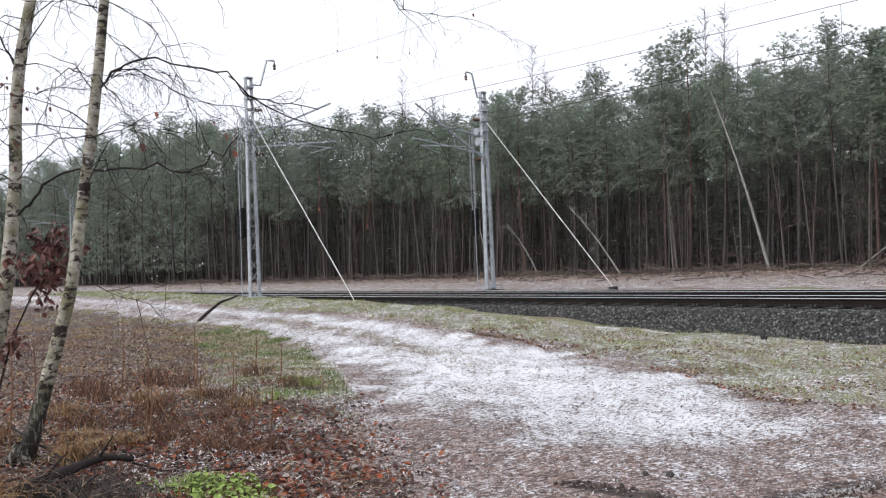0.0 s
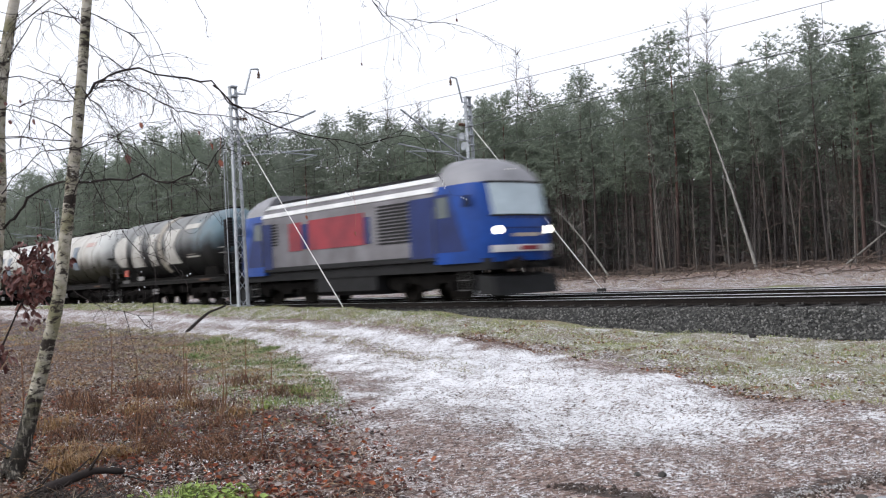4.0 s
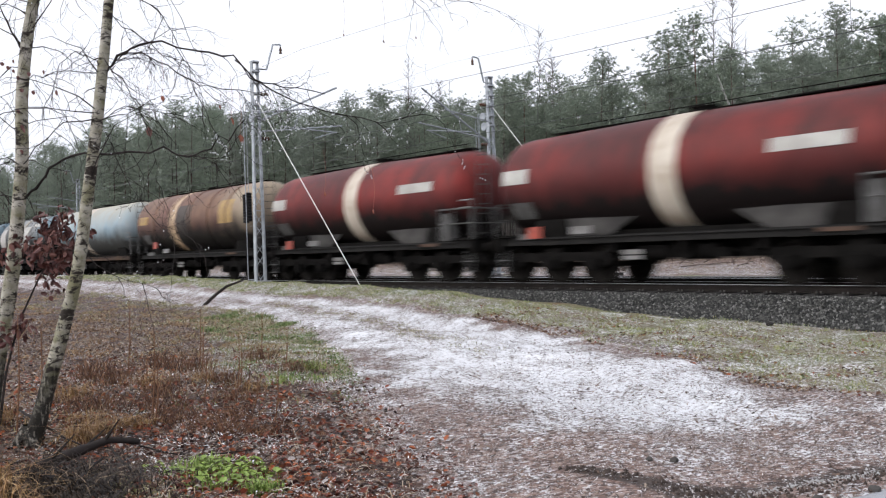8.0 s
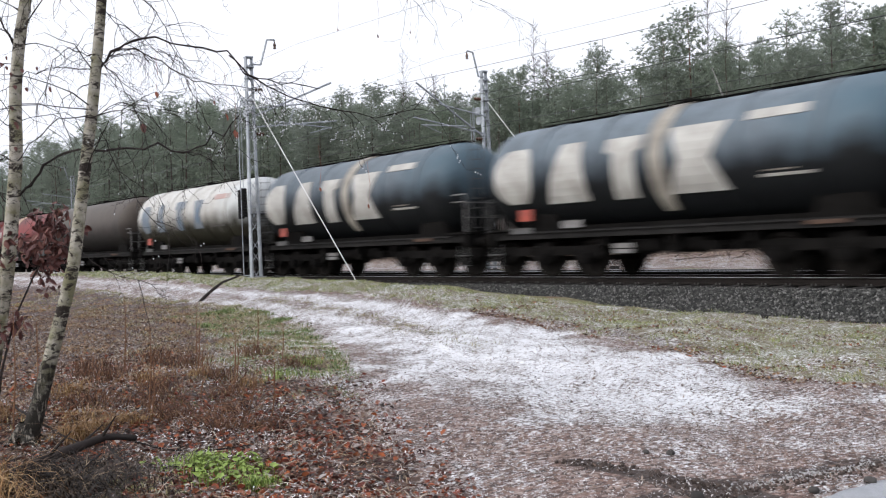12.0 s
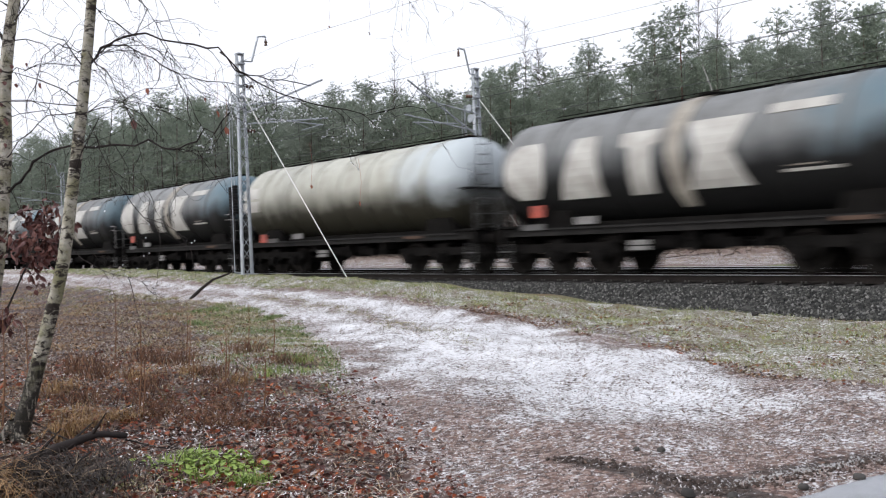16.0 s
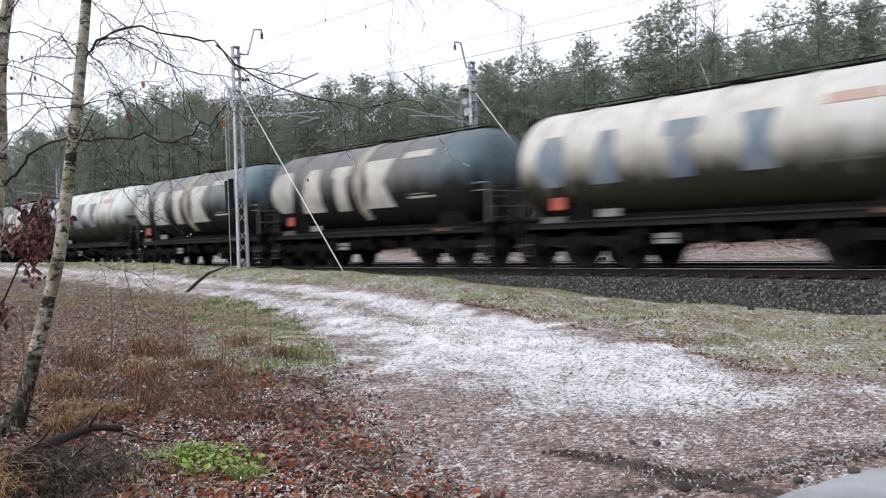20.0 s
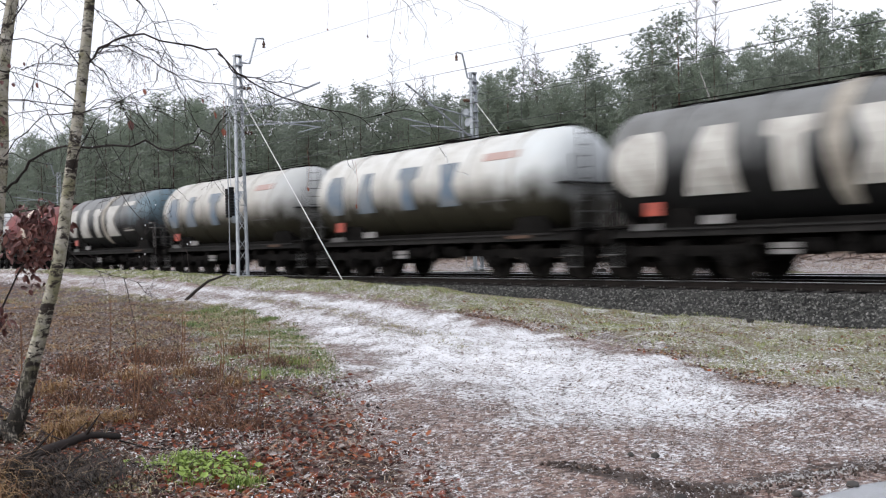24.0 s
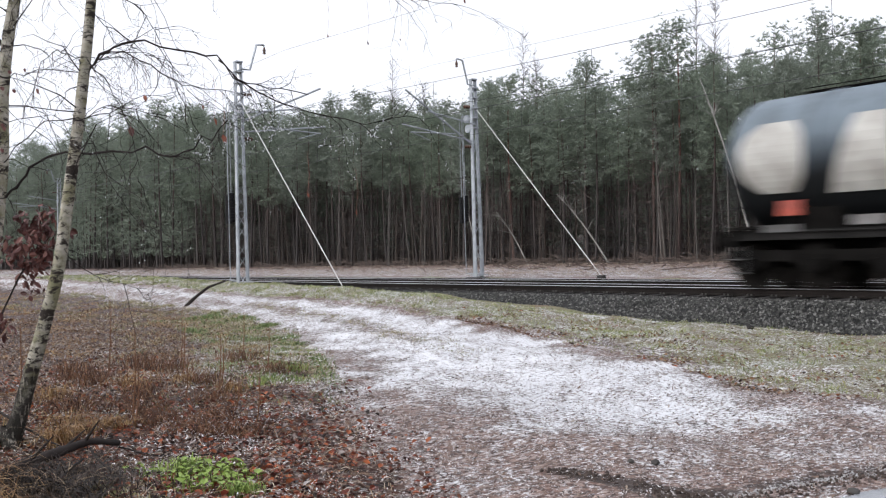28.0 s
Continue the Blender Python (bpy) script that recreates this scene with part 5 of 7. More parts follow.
        nn = Vector((math.cos(a), math.sin(a), 0.2)).normalized()
        leaf_shape(s, p, Vector((0.2, 0.1, -1)).normalized(), nn.cross(Vector((0, 0, -1))).normalized(), nn, 0.05, 0.04)
        part("leaf", s.mesh("leaf", M_RED_LEAF), b2)
    # a young oak that keeps its russet leaves
    oak = thing("oak_sapling", "young oak shoot with russet withered leaves", "sapling", at=Matrix.Translation(home + ACROSS * -0.42 + AWAY * 0.5))
    s = Shape()
    o2 = Vector((0, 0, 0))
    stem = [(-0.1, -0.1), (0.0, 0.6), (0.13, 1.06), (0.32, 1.45), (0.48, 1.70), (0.52, 1.95)]
    line = [bush_point(o2, r, z) for r, z in stem]
    s.tube(line, [0.014, 0.012, 0.010, 0.008, 0.005, 0.003], 6, False)
    found = []
    for _ in range(26):
        p = line[3].lerp(line[5], rng.uniform())
        twig_spray(s, rng, p, ACROSS * rng.normal(-0.1, 0.9) + AWAY * rng.normal(0, 0.6) + Vector((0, 0, rng.normal(0.25, 0.5))), rng.uniform(0.15, 0.36), 0.004, 0.02, 0, found)
    for _ in range(6):
        p = line[2].lerp(line[1], rng.uniform(0, 0.5))
        twig_spray(s, rng, p, ACROSS * rng.normal(0.5, 0.5) + Vector((0, 0, 0.3)), rng.uniform(0.12, 0.25), 0.004, 0.05, 0, found)
    part("stem", s.mesh("stem", M_TWIG, 60), oak)
    leaves = Shape()
    for k in range(460):
        p = found[int(rng.integers(len(found)))] + Vector(rng.normal(0, 0.03, 3))
        u = Vector((rng.normal(0, 0.6), rng.normal(0, 0.6), -0.7 + rng.normal(0, 0.4))).normalized()
        n = u.orthogonal().normalized()
        n.rotate(Matrix.Rotation(rng.uniform(0, 6.28), 3, u))
        leaf_shape(leaves, p, u, u.cross(n), n, rng.uniform(0.06, 0.10), rng.uniform(0.03, 0.05))
    tagged(part("leaves", leaves.mesh("leaves", M_RED_LEAF), oak, label="russet withered oak leaves"), kind="stuff")


birches()


def bank_things():
    rng = np.random.default_rng(31)
    # a fallen rotten branch, thinner sticks, and the dark stick at the track's side
    s = Shape()
    line = flowing([Vector((x, y, on_ground(x, y) + z)) for x, y, z in ((-7.22, 1.70, 0.0), (-7.30, 1.93, 0.06), (-7.36, 2.14, 0.10), (-7.42, 2.36, 0.13), (-7.40, 2.52, 0.16), (-7.30, 2.72, 0.13))], 4)
    n = len(line)
    s.tube(line, [(0.056 - 0.036 * i / n) * (1 + 0.14 * math.sin(3.1 * i) + 0.08 * math.sin(7.7 * i)) for i in range(n)], 9)
    for i, way in ((6, (0.10, 0.12, 0.16)), (11, (-0.05, 0.16, 0.10)), (15, (0.12, 0.05, 0.14))):
        s.tube([line[i], line[i] + Vector(way) * 0.6, line[i] + Vector(way) * 1.3], [0.016, 0.010, 0.004], 5)
    solo("fallen_branch", s, M_TWIG, "dark wet rotten branch lying in leaves", "branch", smooth=60)
    for a, b, c, r in (((-9.1, 2.28, 0.16), (-8.27, 2.33, 0.14), (-7.66, 2.46, 0.06), 0.012), ((-7.35, 2.50, 0.12), (-6.75, 2.48, 0.04), (-6.42, 2.81, 0.05), 0.012), ((-6.9, 1.75, 0.14), (-6.6, 2.0, 0.10), (-6.2, 2.2, 0.02), 0.008), ((-7.3, 2.7, 0.10), (-7.0, 3.0, 0.03), (-6.7, 3.4, 0.06), 0.008), ((-6.9, 2.3, 0.14), (-6.6, 2.05, 0.10), (-6.1, 1.8, 0.03), 0.010)):
        s = Shape()
        line = flowing([Vector(p) + Vector((0, 0, on_ground(p[0], p[1]))) for p in (a, b, c)], 5)
        n = len(line)
        s.tube([p + Vector((rng.normal(0, 0.008), rng.normal(0, 0.008), 0)) for p in line], [r * (1 - 0.6 * i / n) * (1 + 0.2 * math.sin(4 * i)) for i in range(n)], 6)
        for i in (4, 7):
            e = Vector((rng.normal(0, 0.1), rng.normal(0, 0.1), rng.uniform(0.02, 0.12)))
            s.tube([line[i], line[i] + e], [r * 0.5, r * 0.15], 4)
        solo("dead_stick", s, M_TWIG, "thin dead stick among the leaves", "branch", group="sticks on the bank", smooth=60)
    z = on_ground(-27.5, 12.3)
    s = Shape()
    q = Vector((-27.5, 12.3, z - 0.05))
    s.tube([q, q + ACROSS * 0.35 + Vector((0, 0, 0.32)), q + ACROSS * 0.75 + Vector((0, 0, 0.62)), q + ACROSS * 1.28 + Vector((0, 0, 0.80))], [0.055, 0.05, 0.04, 0.025], 8)
    solo("leaning_stick", s, M_TWIG, "dark curved stump of wood sticking out beside the snowy track", "branch", smooth=60)
    for r, d, h in ((1.25, 2.2, 0.75), (1.0, 1.8, 0.5), (0.75, 0.9, 0.9), (-0.2, 0.2, 1.1), (1.9, 0.9, 0.55), (0.9, 0.5, 0.6), (-0.35, 1.0, 0.9), (0.5, 3.6, 0.7), (1.1, 3.0, 0.55), (0.1, 5.0, 0.9), (1.35, 4.6, 0.6), (-0.6, 4.2, 1.0), (0.7, 6.2, 0.8), (1.6, 1.4, 0.35)):
        p = Vector((-8.42, 2.19, 0)) + ACROSS * r + AWAY * d
        p.z = on_ground(p.x, p.y) - 0.03
        s = Shape()
        s.tube([p, p + Vector((0.02, 0.03, h * 0.5)), p + Vector((0.05, 0.02, h))], [0.008, 0.006, 0.003], 5)
        for k in range(3):
            e = p + Vector((0.02, 0.03, h * (0.4 + 0.2 * k)))
            s.tube([e, e + Vector((rng.normal(0, 0.06), rng.normal(0, 0.06), 0.12))], [0.004, 0.002], 3)
        solo("dry_stalk", s, M_BRACKEN, "thin dry upright stalk", "stalk", group="dry stalks", smooth=60)
    # clods and stones by the asphalt
    for x, y, r in ((-3.52, 4.72, 0.042), (-3.30, 4.86, 0.03), (-2.98, 5.75, 0.035), (-10.25, 16.0, 0.06), (-4.4, 5.6, 0.03), (-4.55, 5.5, 0.025), (-3.1, 5.3, 0.03)):
        s = Shape()
        v = []
        for i in range(6):
            for j in range(8):
                a, t = 6.283 * j / 8, math.pi * (i + 0.5) / 6
                q = r * (1 + 0.3 * noise.noise(Vector((3 * math.cos(a) * math.sin(t) + x * 9, 3 * math.sin(a) * math.sin(t), 3 * math.cos(t)))))
                v.append((x + q * 1.2 * math.cos(a) * math.sin(t), y + q * math.sin(a) * math.sin(t), on_ground(x, y) + r * 0.45 + q * 0.8 * math.cos(t)))
        s.add(v, [(i * 8 + j, i * 8 + (j + 1) % 8, (i + 1) * 8 + (j + 1) % 8, (i + 1) * 8 + j) for i in range(5) for j in range(8)] + [tuple(range(7, -1, -1)), tuple(range(40, 48))])
        solo("clod", s, M_SLEEPER if r > 0.035 else M_CLIP, "dark clod of earth or stone on the ground", "stone", group="clods", smooth=50)

    # fresh green plants
    for x, y, n in ((-6.45, 2.88, 24), (-6.30, 2.95, 26), (-6.18, 2.78, 24), (-6.25, 3.12, 20), (-5.98, 3.05, 26), (-5.90, 2.85, 26), (-5.75, 3.0, 20), (-6.05, 2.65, 18), (-6.5, 2.6, 14), (-5.95, 2.72, 20), (-5.80, 2.80, 22), (-5.72, 2.62, 20), (-5.58, 2.74, 16)):
        z = on_ground(x, y)
        plant = thing("green_plant", "low fresh green leafy plant among brown leaves", "plant", "green plants", at=Matrix.Translation((x, y, z)))
        for _ in range(n):
            s = Shape()
            a, h, l = rng.uniform(0, 6.28), rng.uniform(0.02, 0.11), rng.uniform(0.025, 0.06)
            p = Vector((rng.normal(0, 0.07), rng.normal(0, 0.07), h))
            u = Vector((math.cos(a), math.sin(a), rng.uniform(0.0, 0.5))).normalized()
            nn = (Vector((0, 0, 1)) - u * u.z).normalized()
            leaf_shape(s, p, u, u.cross(nn), nn, l, l * 0.85)
            s.tube([Vector((p.x - 0.02 * u.x, p.y, -0.02)), p], 0.0025, 3, False)
            part("leaf_stalk", s.mesh("leaf_stalk", M_FRESH), plant)

    def blades(s, x, y, count, h, spread, lean, arch=False):
        z = on_ground(x, y) - 0.01
        for _ in range(count):
            a, q = rng.uniform(0, 6.28), h * rng.uniform(0.45, 1.2)
            p = Vector((x + rng.normal(0, spread), y + rng.normal(0, spread), z))
            d = Vector((math.cos(a), math.sin(a), 0)) * q * lean * rng.uniform(0.4, 1.3)
            w = Vector((-math.sin(a), math.cos(a), 0)) * rng.uniform(0.0016, 0.0038) * (1 + 0.06 * abs(x))
            if arch:
                m1 = p + d * 0.30 + Vector((0, 0, q * 0.62))
                m2 = p + d * 0.85 + Vector((0, 0, q * rng.uniform(0.55, 0.75)))
                e = p + d * 1.45 + Vector((rng.normal(0, 0.02), rng.normal(0, 0.02), q * rng.uniform(-0.05, 0.4)))
                s.add([p - w, p + w, m1 + w * 0.9, m1 - w * 0.9, m2 + w * 0.6, m2 - w * 0.6, e], [(0, 1, 2, 3), (3, 2, 4, 5), (5, 4, 6)])
            else:
                m = p + d * 0.45 + Vector((0, 0, q * 0.75))
                e = p + d * 1.1 + Vector((0, 0, q * rng.uniform(0.45, 0.9)))
                s.add([p - w, p + w, m + w * 0.8, m - w * 0.8, e], [(0, 1, 2, 3), (3, 2, 4)])

    # tussocks of bent dead grass, each a thing
    for r, d, n, h in ((-0.35, -0.75, 190, 0.40), (-0.15, -1.0, 170, 0.36), (-0.05, -1.25, 150, 0.32), (0.45, 0.25, 150, 0.26), (0.70, 0.5, 150, 0.24), (0.30, 0.6, 130, 0.26), (-0.5, -0.2, 110, 0.4), (1.25, 2.9, 90, 0.3), (0.6, 3.4, 90, 0.3), (0.2, 2.6, 90, 0.34), (-0.6, 0.7, 100, 0.4), (-0.4, 1.9, 100, 0.4)):
        p = Vector((-8.42, 2.19, 0)) + ACROSS * r + AWAY * d
        s = Shape()
        blades(s, p.x, p.y, int(n * 1.3), h * (0.62 if d > 0 else 0.8), 0.06 if d < 0 else 0.09, 1.25, True)
        solo("grass_tussock", s, M_DEAD_GRASS, "bent tawny tussock of dead grass", "grass", "stuff", group="dead grass tussocks")
    for x, y, n, h in ((-7.0, 1.60, 110, 0.34), (-6.62, 1.48, 90, 0.34), (-6.28, 1.46, 90, 0.30), (-8.10, 2.50, 120, 0.26)):
        s = Shape()
        blades(s, x, y, n, h, 0.06, 1.0, True)
        solo("grass_tussock", s, M_DEAD_GRASS, "bent tawny tussock of dead grass", "grass", "stuff", group="dead grass tussocks")
    for r, d, n, h in ((1.05, 0.55, 60, 0.20), (1.5, 0.95, 60, 0.18), (0.75, 1.3, 50, 0.22), (1.9, 0.3, 60, 0.16), (1.55, 0.2, 60, 0.20), (0.5, 2.0, 50, 0.24), (1.3, 1.9, 50, 0.2), (0.1, 1.2, 60, 0.24), (-0.3, 2.8, 60, 0.28), (0.9, 3.2, 50, 0.24), (0.2, 4.2, 60, 0.3), (1.5, 4.4, 50, 0.22), (-0.5, 5.2, 60, 0.32), (0.8, 5.6, 60, 0.3), (-0.9, 3.8, 60, 0.34)):
        p = Vector((-8.42, 2.19, 0)) + ACROSS * r + AWAY * d
        s = Shape()
        for _ in range(n * 2):
            a, q = rng.uniform(0, 6.28), rng.uniform(0.1, 0.26)
            e = Vector((p.x + rng.normal(0, 0.14), p.y + rng.normal(0, 0.14), on_ground(p.x, p.y)))
            t = e + Vector((math.cos(a) * q, math.sin(a) * q, h * rng.uniform(0.2, 0.9)))
            s.tube([e, e.lerp(t, 0.5) + Vector((0, 0, h * 0.35)), t], [0.003, 0.0025, 0.001], 3, False)
        solo("dead_bracken", s, M_BRACKEN, "brown matted clump of dead bracken", "plant", "stuff", group="dead bracken clumps")
    for x, y in ((-5.44, 2.80), (-5.36, 2.84), (-5.40, 2.74)):
        s = Shape()
        blades(s, x, y, 130, 0.12, 0.03, 0.5)
        solo("green_grass_tuft", s, M_FRESH, "small tuft of fresh green grass", "grass", "stuff", group="green grass tufts")
    for r, d, n in ((1.55, 3.4, 90), (1.95, 3.4, 60), (1.7, 4.6, 90), (1.75, -1.05, 150), (1.68, -0.98, 110)):
        p = Vector((-8.42, 2.19, 0)) + ACROSS * r + AWAY * d
        if n:
            s = Shape()
            blades(s, p.x, p.y, n, 0.14, 0.10, 0.5)
            solo("green_grass_tuft", s, M_FRESH, "small tuft of fresh green grass", "grass", "stuff", group="green grass tufts")

    # leaf litter, thinning towards the track
    def lay(s, x, y, l, tilt=0.6, lift=0.03):
        a = rng.uniform(0, 6.28)
        u = Vector((math.cos(a), math.sin(a), rng.normal(0, 0.45 * tilt))).normalized()
        n = (Vector((0, 0, 1)) + Vector((rng.normal(0, tilt), rng.normal(0, tilt), 0))).normalized()
        v = u.cross(n).normalized()
        leaf_shape(s, Vector((x, y, on_ground(x, y) + rng.uniform(0.004, lift))), u, v, v.cross(u), l, l * rng.uniform(0.45, 0.75), rng.uniform(0.12, 0.5))

    def clump(x, y, f=0.8, k=0.0):
        return noise.noise(Vector((f * x + k, f * y, k))) + 0.5 * noise.noise(Vector((2.3 * f * x, 2.3 * f * y, k + 5)))

    s, far_leaves = Shape(), Shape()
    made = 0
    while made < 92000:
        x = -4.2 - 27 * rng.uniform() ** 2.6
        y = 0.4 + 12.5 * rng.uniform() ** 1.3
        gap = float(np.interp(x, *LEAF_EDGE)) - y
        if ((x + 6.55) / 0.75) ** 2 + ((y - 1.95) / 0.45) ** 2 < rng.uniform(0.5, 1.2) and rng.uniform() < 0.85:
            continue
        if gap < -0.5 or (gap < 0.7 and rng.uniform() > 0.35 + 0.5 * gap) or clump(x, y) < -0.35 and rng.uniform() < 0.6:
            continue
        if x < -9.5 and gap < 2.2 and rng.uniform() < 0.5:
            continue
        made += 1
        red = rng.uniform(-15.5, -8.5) < x + 1.5 * clump(x, y, 0.8, 12)
        lay(s if red else far_leaves, x, y, 0.020 + (0.055 if red else 0.042) * rng.uniform() ** 1.9, 0.6, 0.035)
    for _ in range(6000):
        x = -3.6 - 14 * rng.uniform()
        far = float(np.interp(x, *PATH_FAR))
        y = far - 0.2 + (16.2 - far) * rng.uniform() ** 2.2
        if clump(x, y, 0.8, 9) > 0.02:
            lay(far_leaves if rng.uniform() < 0.75 else s, x, y, rng.uniform(0.025, 0.065))
    solo("fallen_leaves", s, M_LEAF, "wet brown and russet fallen leaves", "leaves", "stuff")
    solo("fallen_leaves", far_leaves, M_BROWN_LEAF, "withered brown and tan leaf litter", "leaves", "stuff")
    # bits of frost and pale stalk between the leaves
    s = Shape()
    for _ in range(64000):
        soil, fringe = rng.uniform() < 0.45, rng.uniform() < 0.3
        if fringe:
            soil = False
            x = -6.5 - 11 * rng.uniform()
            y = float(np.interp(x, *LEAF_EDGE)) + 0.3 - 2.6 * rng.uniform() ** 1.3
        elif soil:
            x = -3.2 - 6.5 * rng.uniform()
            y = float(np.interp(x, *LEAF_EDGE)) + 4.2 * rng.uniform() - 0.2
            if x > -3.2 + 0.14 * (y - 5.44):
                continue
        else:
            x = -4.4 - 12 * rng.uniform() ** 1.7
            y = float(np.interp(x, *LEAF_EDGE)) + 0.5 - 5.0 * rng.uniform()
        if y < 0.6 or clump(x, y, 1.3, 15) < (-0.25 if soil else -0.05) or ((x + 6.55) / 0.8) ** 2 + ((y - 1.95) / 0.5) ** 2 < 1:
            continue
        a, l = rng.uniform(0, 6.28), rng.uniform(0.006, 0.016) if soil else rng.uniform(0.008, 0.022) if fringe else rng.uniform(0.006, 0.018)
        u = Vector((math.cos(a), math.sin(a), rng.normal(0, 0.4))).normalized()
        v = Vector((-math.sin(a), math.cos(a), rng.normal(0, 0.3))).normalized()
        p = Vector((x, y, on_ground(x, y) + (0.008 if soil else rng.uniform(0.03, 0.065))))
        w = l * rng.uniform(0.12, 0.45)
        s.add([p - u * l, p - v * w, p + u * l, p + v * w], [(0, 1, 2, 3)])
    solo("frost_flecks", s, M_FROST, "frosted flecks of leaf and stalk among leaves", "frost", "stuff")
    # curled larger leaves lying on top, each a thing of its own
    for k in range(90):
        x, y = -5.0 - 6 * rng.uniform() ** 1.3, 0
        y = float(np.interp(x, *LEAF_EDGE)) - 0.2 - 2.0 * rng.uniform()
        s = Shape()
        lay(s, x, y, rng.uniform(0.05, 0.085), 0.9, 0.04)
        solo("oak_leaf", s, M_ORANGE_LEAF if k % 3 else M_BRACKEN, "curled orange-brown fallen leaf", "leaf", group="large fallen leaves")
    # dead stems and twigs lying among the leaves
    s = Shape()
    for _ in range(26000):
        x = -4.6 - 22 * rng.uniform() ** 1.8
        y = float(np.interp(x, *LEAF_EDGE)) - 7.5 * rng.uniform()
        if y < 0.5:
            continue
        a, l = rng.uniform(0, 6.28), rng.uniform(0.04, 0.22)
        p = Vector((x, y, on_ground(x, y) + rng.uniform(0.0, 0.05)))
        d = Vector((math.cos(a), math.sin(a), rng.normal(0, 0.25))) * l
        w = Vector((-math.sin(a), math.cos(a), rng.normal(0, 0.6))).normalized() * rng.uniform(0.0010, 0.0030)
        m = p + d * 0.5 + Vector((0, 0, 0.02))
        s.add([p - w, p + w, m + w, m - w, p + d], [(0, 1, 2, 3), (3, 2, 4)])
    solo("dead_stems", s, M_STEM, "thin dead stems and grass lying among leaves", "stems", "stuff")
    # flecks of leaves and straw strewn over the snowy track and the verge
    s = Shape()
    for _ in range(34000):
        x = -2.9 - 26 * rng.uniform() ** 1.5
        y = rng.uniform(3.2, 16.2)
        if y < float(np.interp(x, *LEAF_EDGE)) - 0.3 or x > -3.0 + 0.14 * (y - 5.44):
            continue
        a, l = rng.uniform(0, 6.28), rng.uniform(0.008, 0.032)
        u = Vector((math.cos(a), math.sin(a), rng.normal(0, 0.35))).normalized()
        n = Vector((rng.normal(0, 0.3), rng.normal(0, 0.3), 1)).normalized()
        v = u.cross(n).normalized()
        p = Vector((x, y, on_ground(x, y) + 0.008))
        w = l * rng.uniform(0.12, 0.4)
        s.add([p - u * l, p - v * w + n * 0.006, p + u * l, p + v * w + n * 0.006], [(0, 1, 3), (1, 2, 3)])
    solo("straw_flecks", s, M_FLECK, "scattered bits of leaf and straw on the frosty track", "leaves", "stuff")
    # a ridge of dark clods, and frosted gravel along the asphalt
    octa = [(1, 0, 0), (0, 1, 0), (-1, 0, 0), (0, -1, 0), (0, 0, 1), (0, 0, -1)]
    of = [(0, 1, 4), (1, 2, 4), (2, 3, 4), (3, 0, 4), (1, 0, 5), (2, 1, 5), (3, 2, 5), (0, 3, 5)]
    for name, material, label, line, n, spread, r0, r1 in (
            ("mud_clods", M_EARTH, "ridge of dark churned mud clods", ([-4.85, -4.27, -3.76, -3.5], [4.9, 5.04, 4.99, 4.95]), 280, 0.07, 0.004, 0.024),
            ("frosted_gravel", M_FROSTED, "small frosted stones along the asphalt", ([-3.50, -3.36, -3.24, -3.12], [5.02, 5.6, 6.1, 6.6]), 520, 0.07, 0.003, 0.013),
            ("mud_clods", M_EARTH, "dark clods of mud beside the asphalt", ([-3.45, -3.3, -3.2, -3.05], [4.7, 5.5, 6.0, 6.6]), 260, 0.09, 0.006, 0.022)):
        s = Shape()
        for _ in range(n):
            x = rng.uniform(line[0][0], line[0][-1])
            y = float(np.interp(x, *line)) + rng.normal(0, spread)
            r = r0 + (r1 - r0) * rng.uniform() ** 2
            j = rng.uniform(0.55, 1.25, (6, 3)) * r
            turn = Euler(rng.uniform(0, 6.3, 3)).to_matrix()
            x += rng.normal(0, spread) * 0.6
            s.add([turn @ Vector((octa[i][0] * j[i][0], octa[i][1] * j[i][1], octa[i][2] * j[i][2])) + Vector((x, y, on_ground(x, y) + r * 0.3)) for i in range(6)], of)
        solo(name, s, material, label, "gravel" if material is M_FROSTED else "mud", "stuff")
    # grass on the verge and along the bank's edge
    g = Shape()
    for _ in range(9000):
        x = -3.5 - 50 * rng.uniform() ** 1.5
        far = float(np.interp(x, *PATH_FAR))
        y = far + (16.5 - far) * rng.uniform(-0.02, 1.0)
        if clump(x, y, 0.9, 3) < -0.12 and rng.uniform() < 0.8:
            continue
        blades(g, x, y, 6, rng.uniform(0.025, 0.06) + 0.09 * max(0.0, clump(x, y, 1.6, 21)), 0.05, 1.5)
    solo("verge_grass", g, M_GRASS, "short frosted yellow-green winter grass", "grass", "stuff")
    g = Shape()
    for _ in range(5200):
        x = -7.8 - 36 * rng.uniform() ** 1.3
        if rng.uniform() > (-7.8 - x) / 4.0:
            continue
        near = float(np.interp(x, *LEAF_EDGE))
        y = near + 0.1 - 3.6 * rng.uniform() ** 1.7
        if clump(x, y, 0.7, 1) < 0.0 and rng.uniform() < 0.85:
            continue
        blades(g, x, y, 5, rng.uniform(0.03, 0.09), 0.08, 2.0)
    for _ in range(500):
        x = -11 - 14 * rng.uniform()
        y = (float(np.interp(x, *PATH_NEAR)) + float(np.interp(x, *PATH_FAR))) / 2 + rng.normal(-0.2, 0.3)
        blades(g, x, y, 4, rng.uniform(0.03, 0.06), 0.06, 0.9)
    for _ in range(260):
        x, y = -5.9 + rng.normal(0, 0.45), 2.35 + rng.normal(0, 0.22)
        blades(g, x, y, 4, rng.uniform(0.03, 0.08), 0.03, 1.2)
    solo("bank_grass", g, M_BANK_GRASS, "thin green and yellow grass on the leafy bank", "grass", "stuff")
    g = Shape()
    for _ in range(4200):
        x = -8.2 - 16 * rng.uniform()
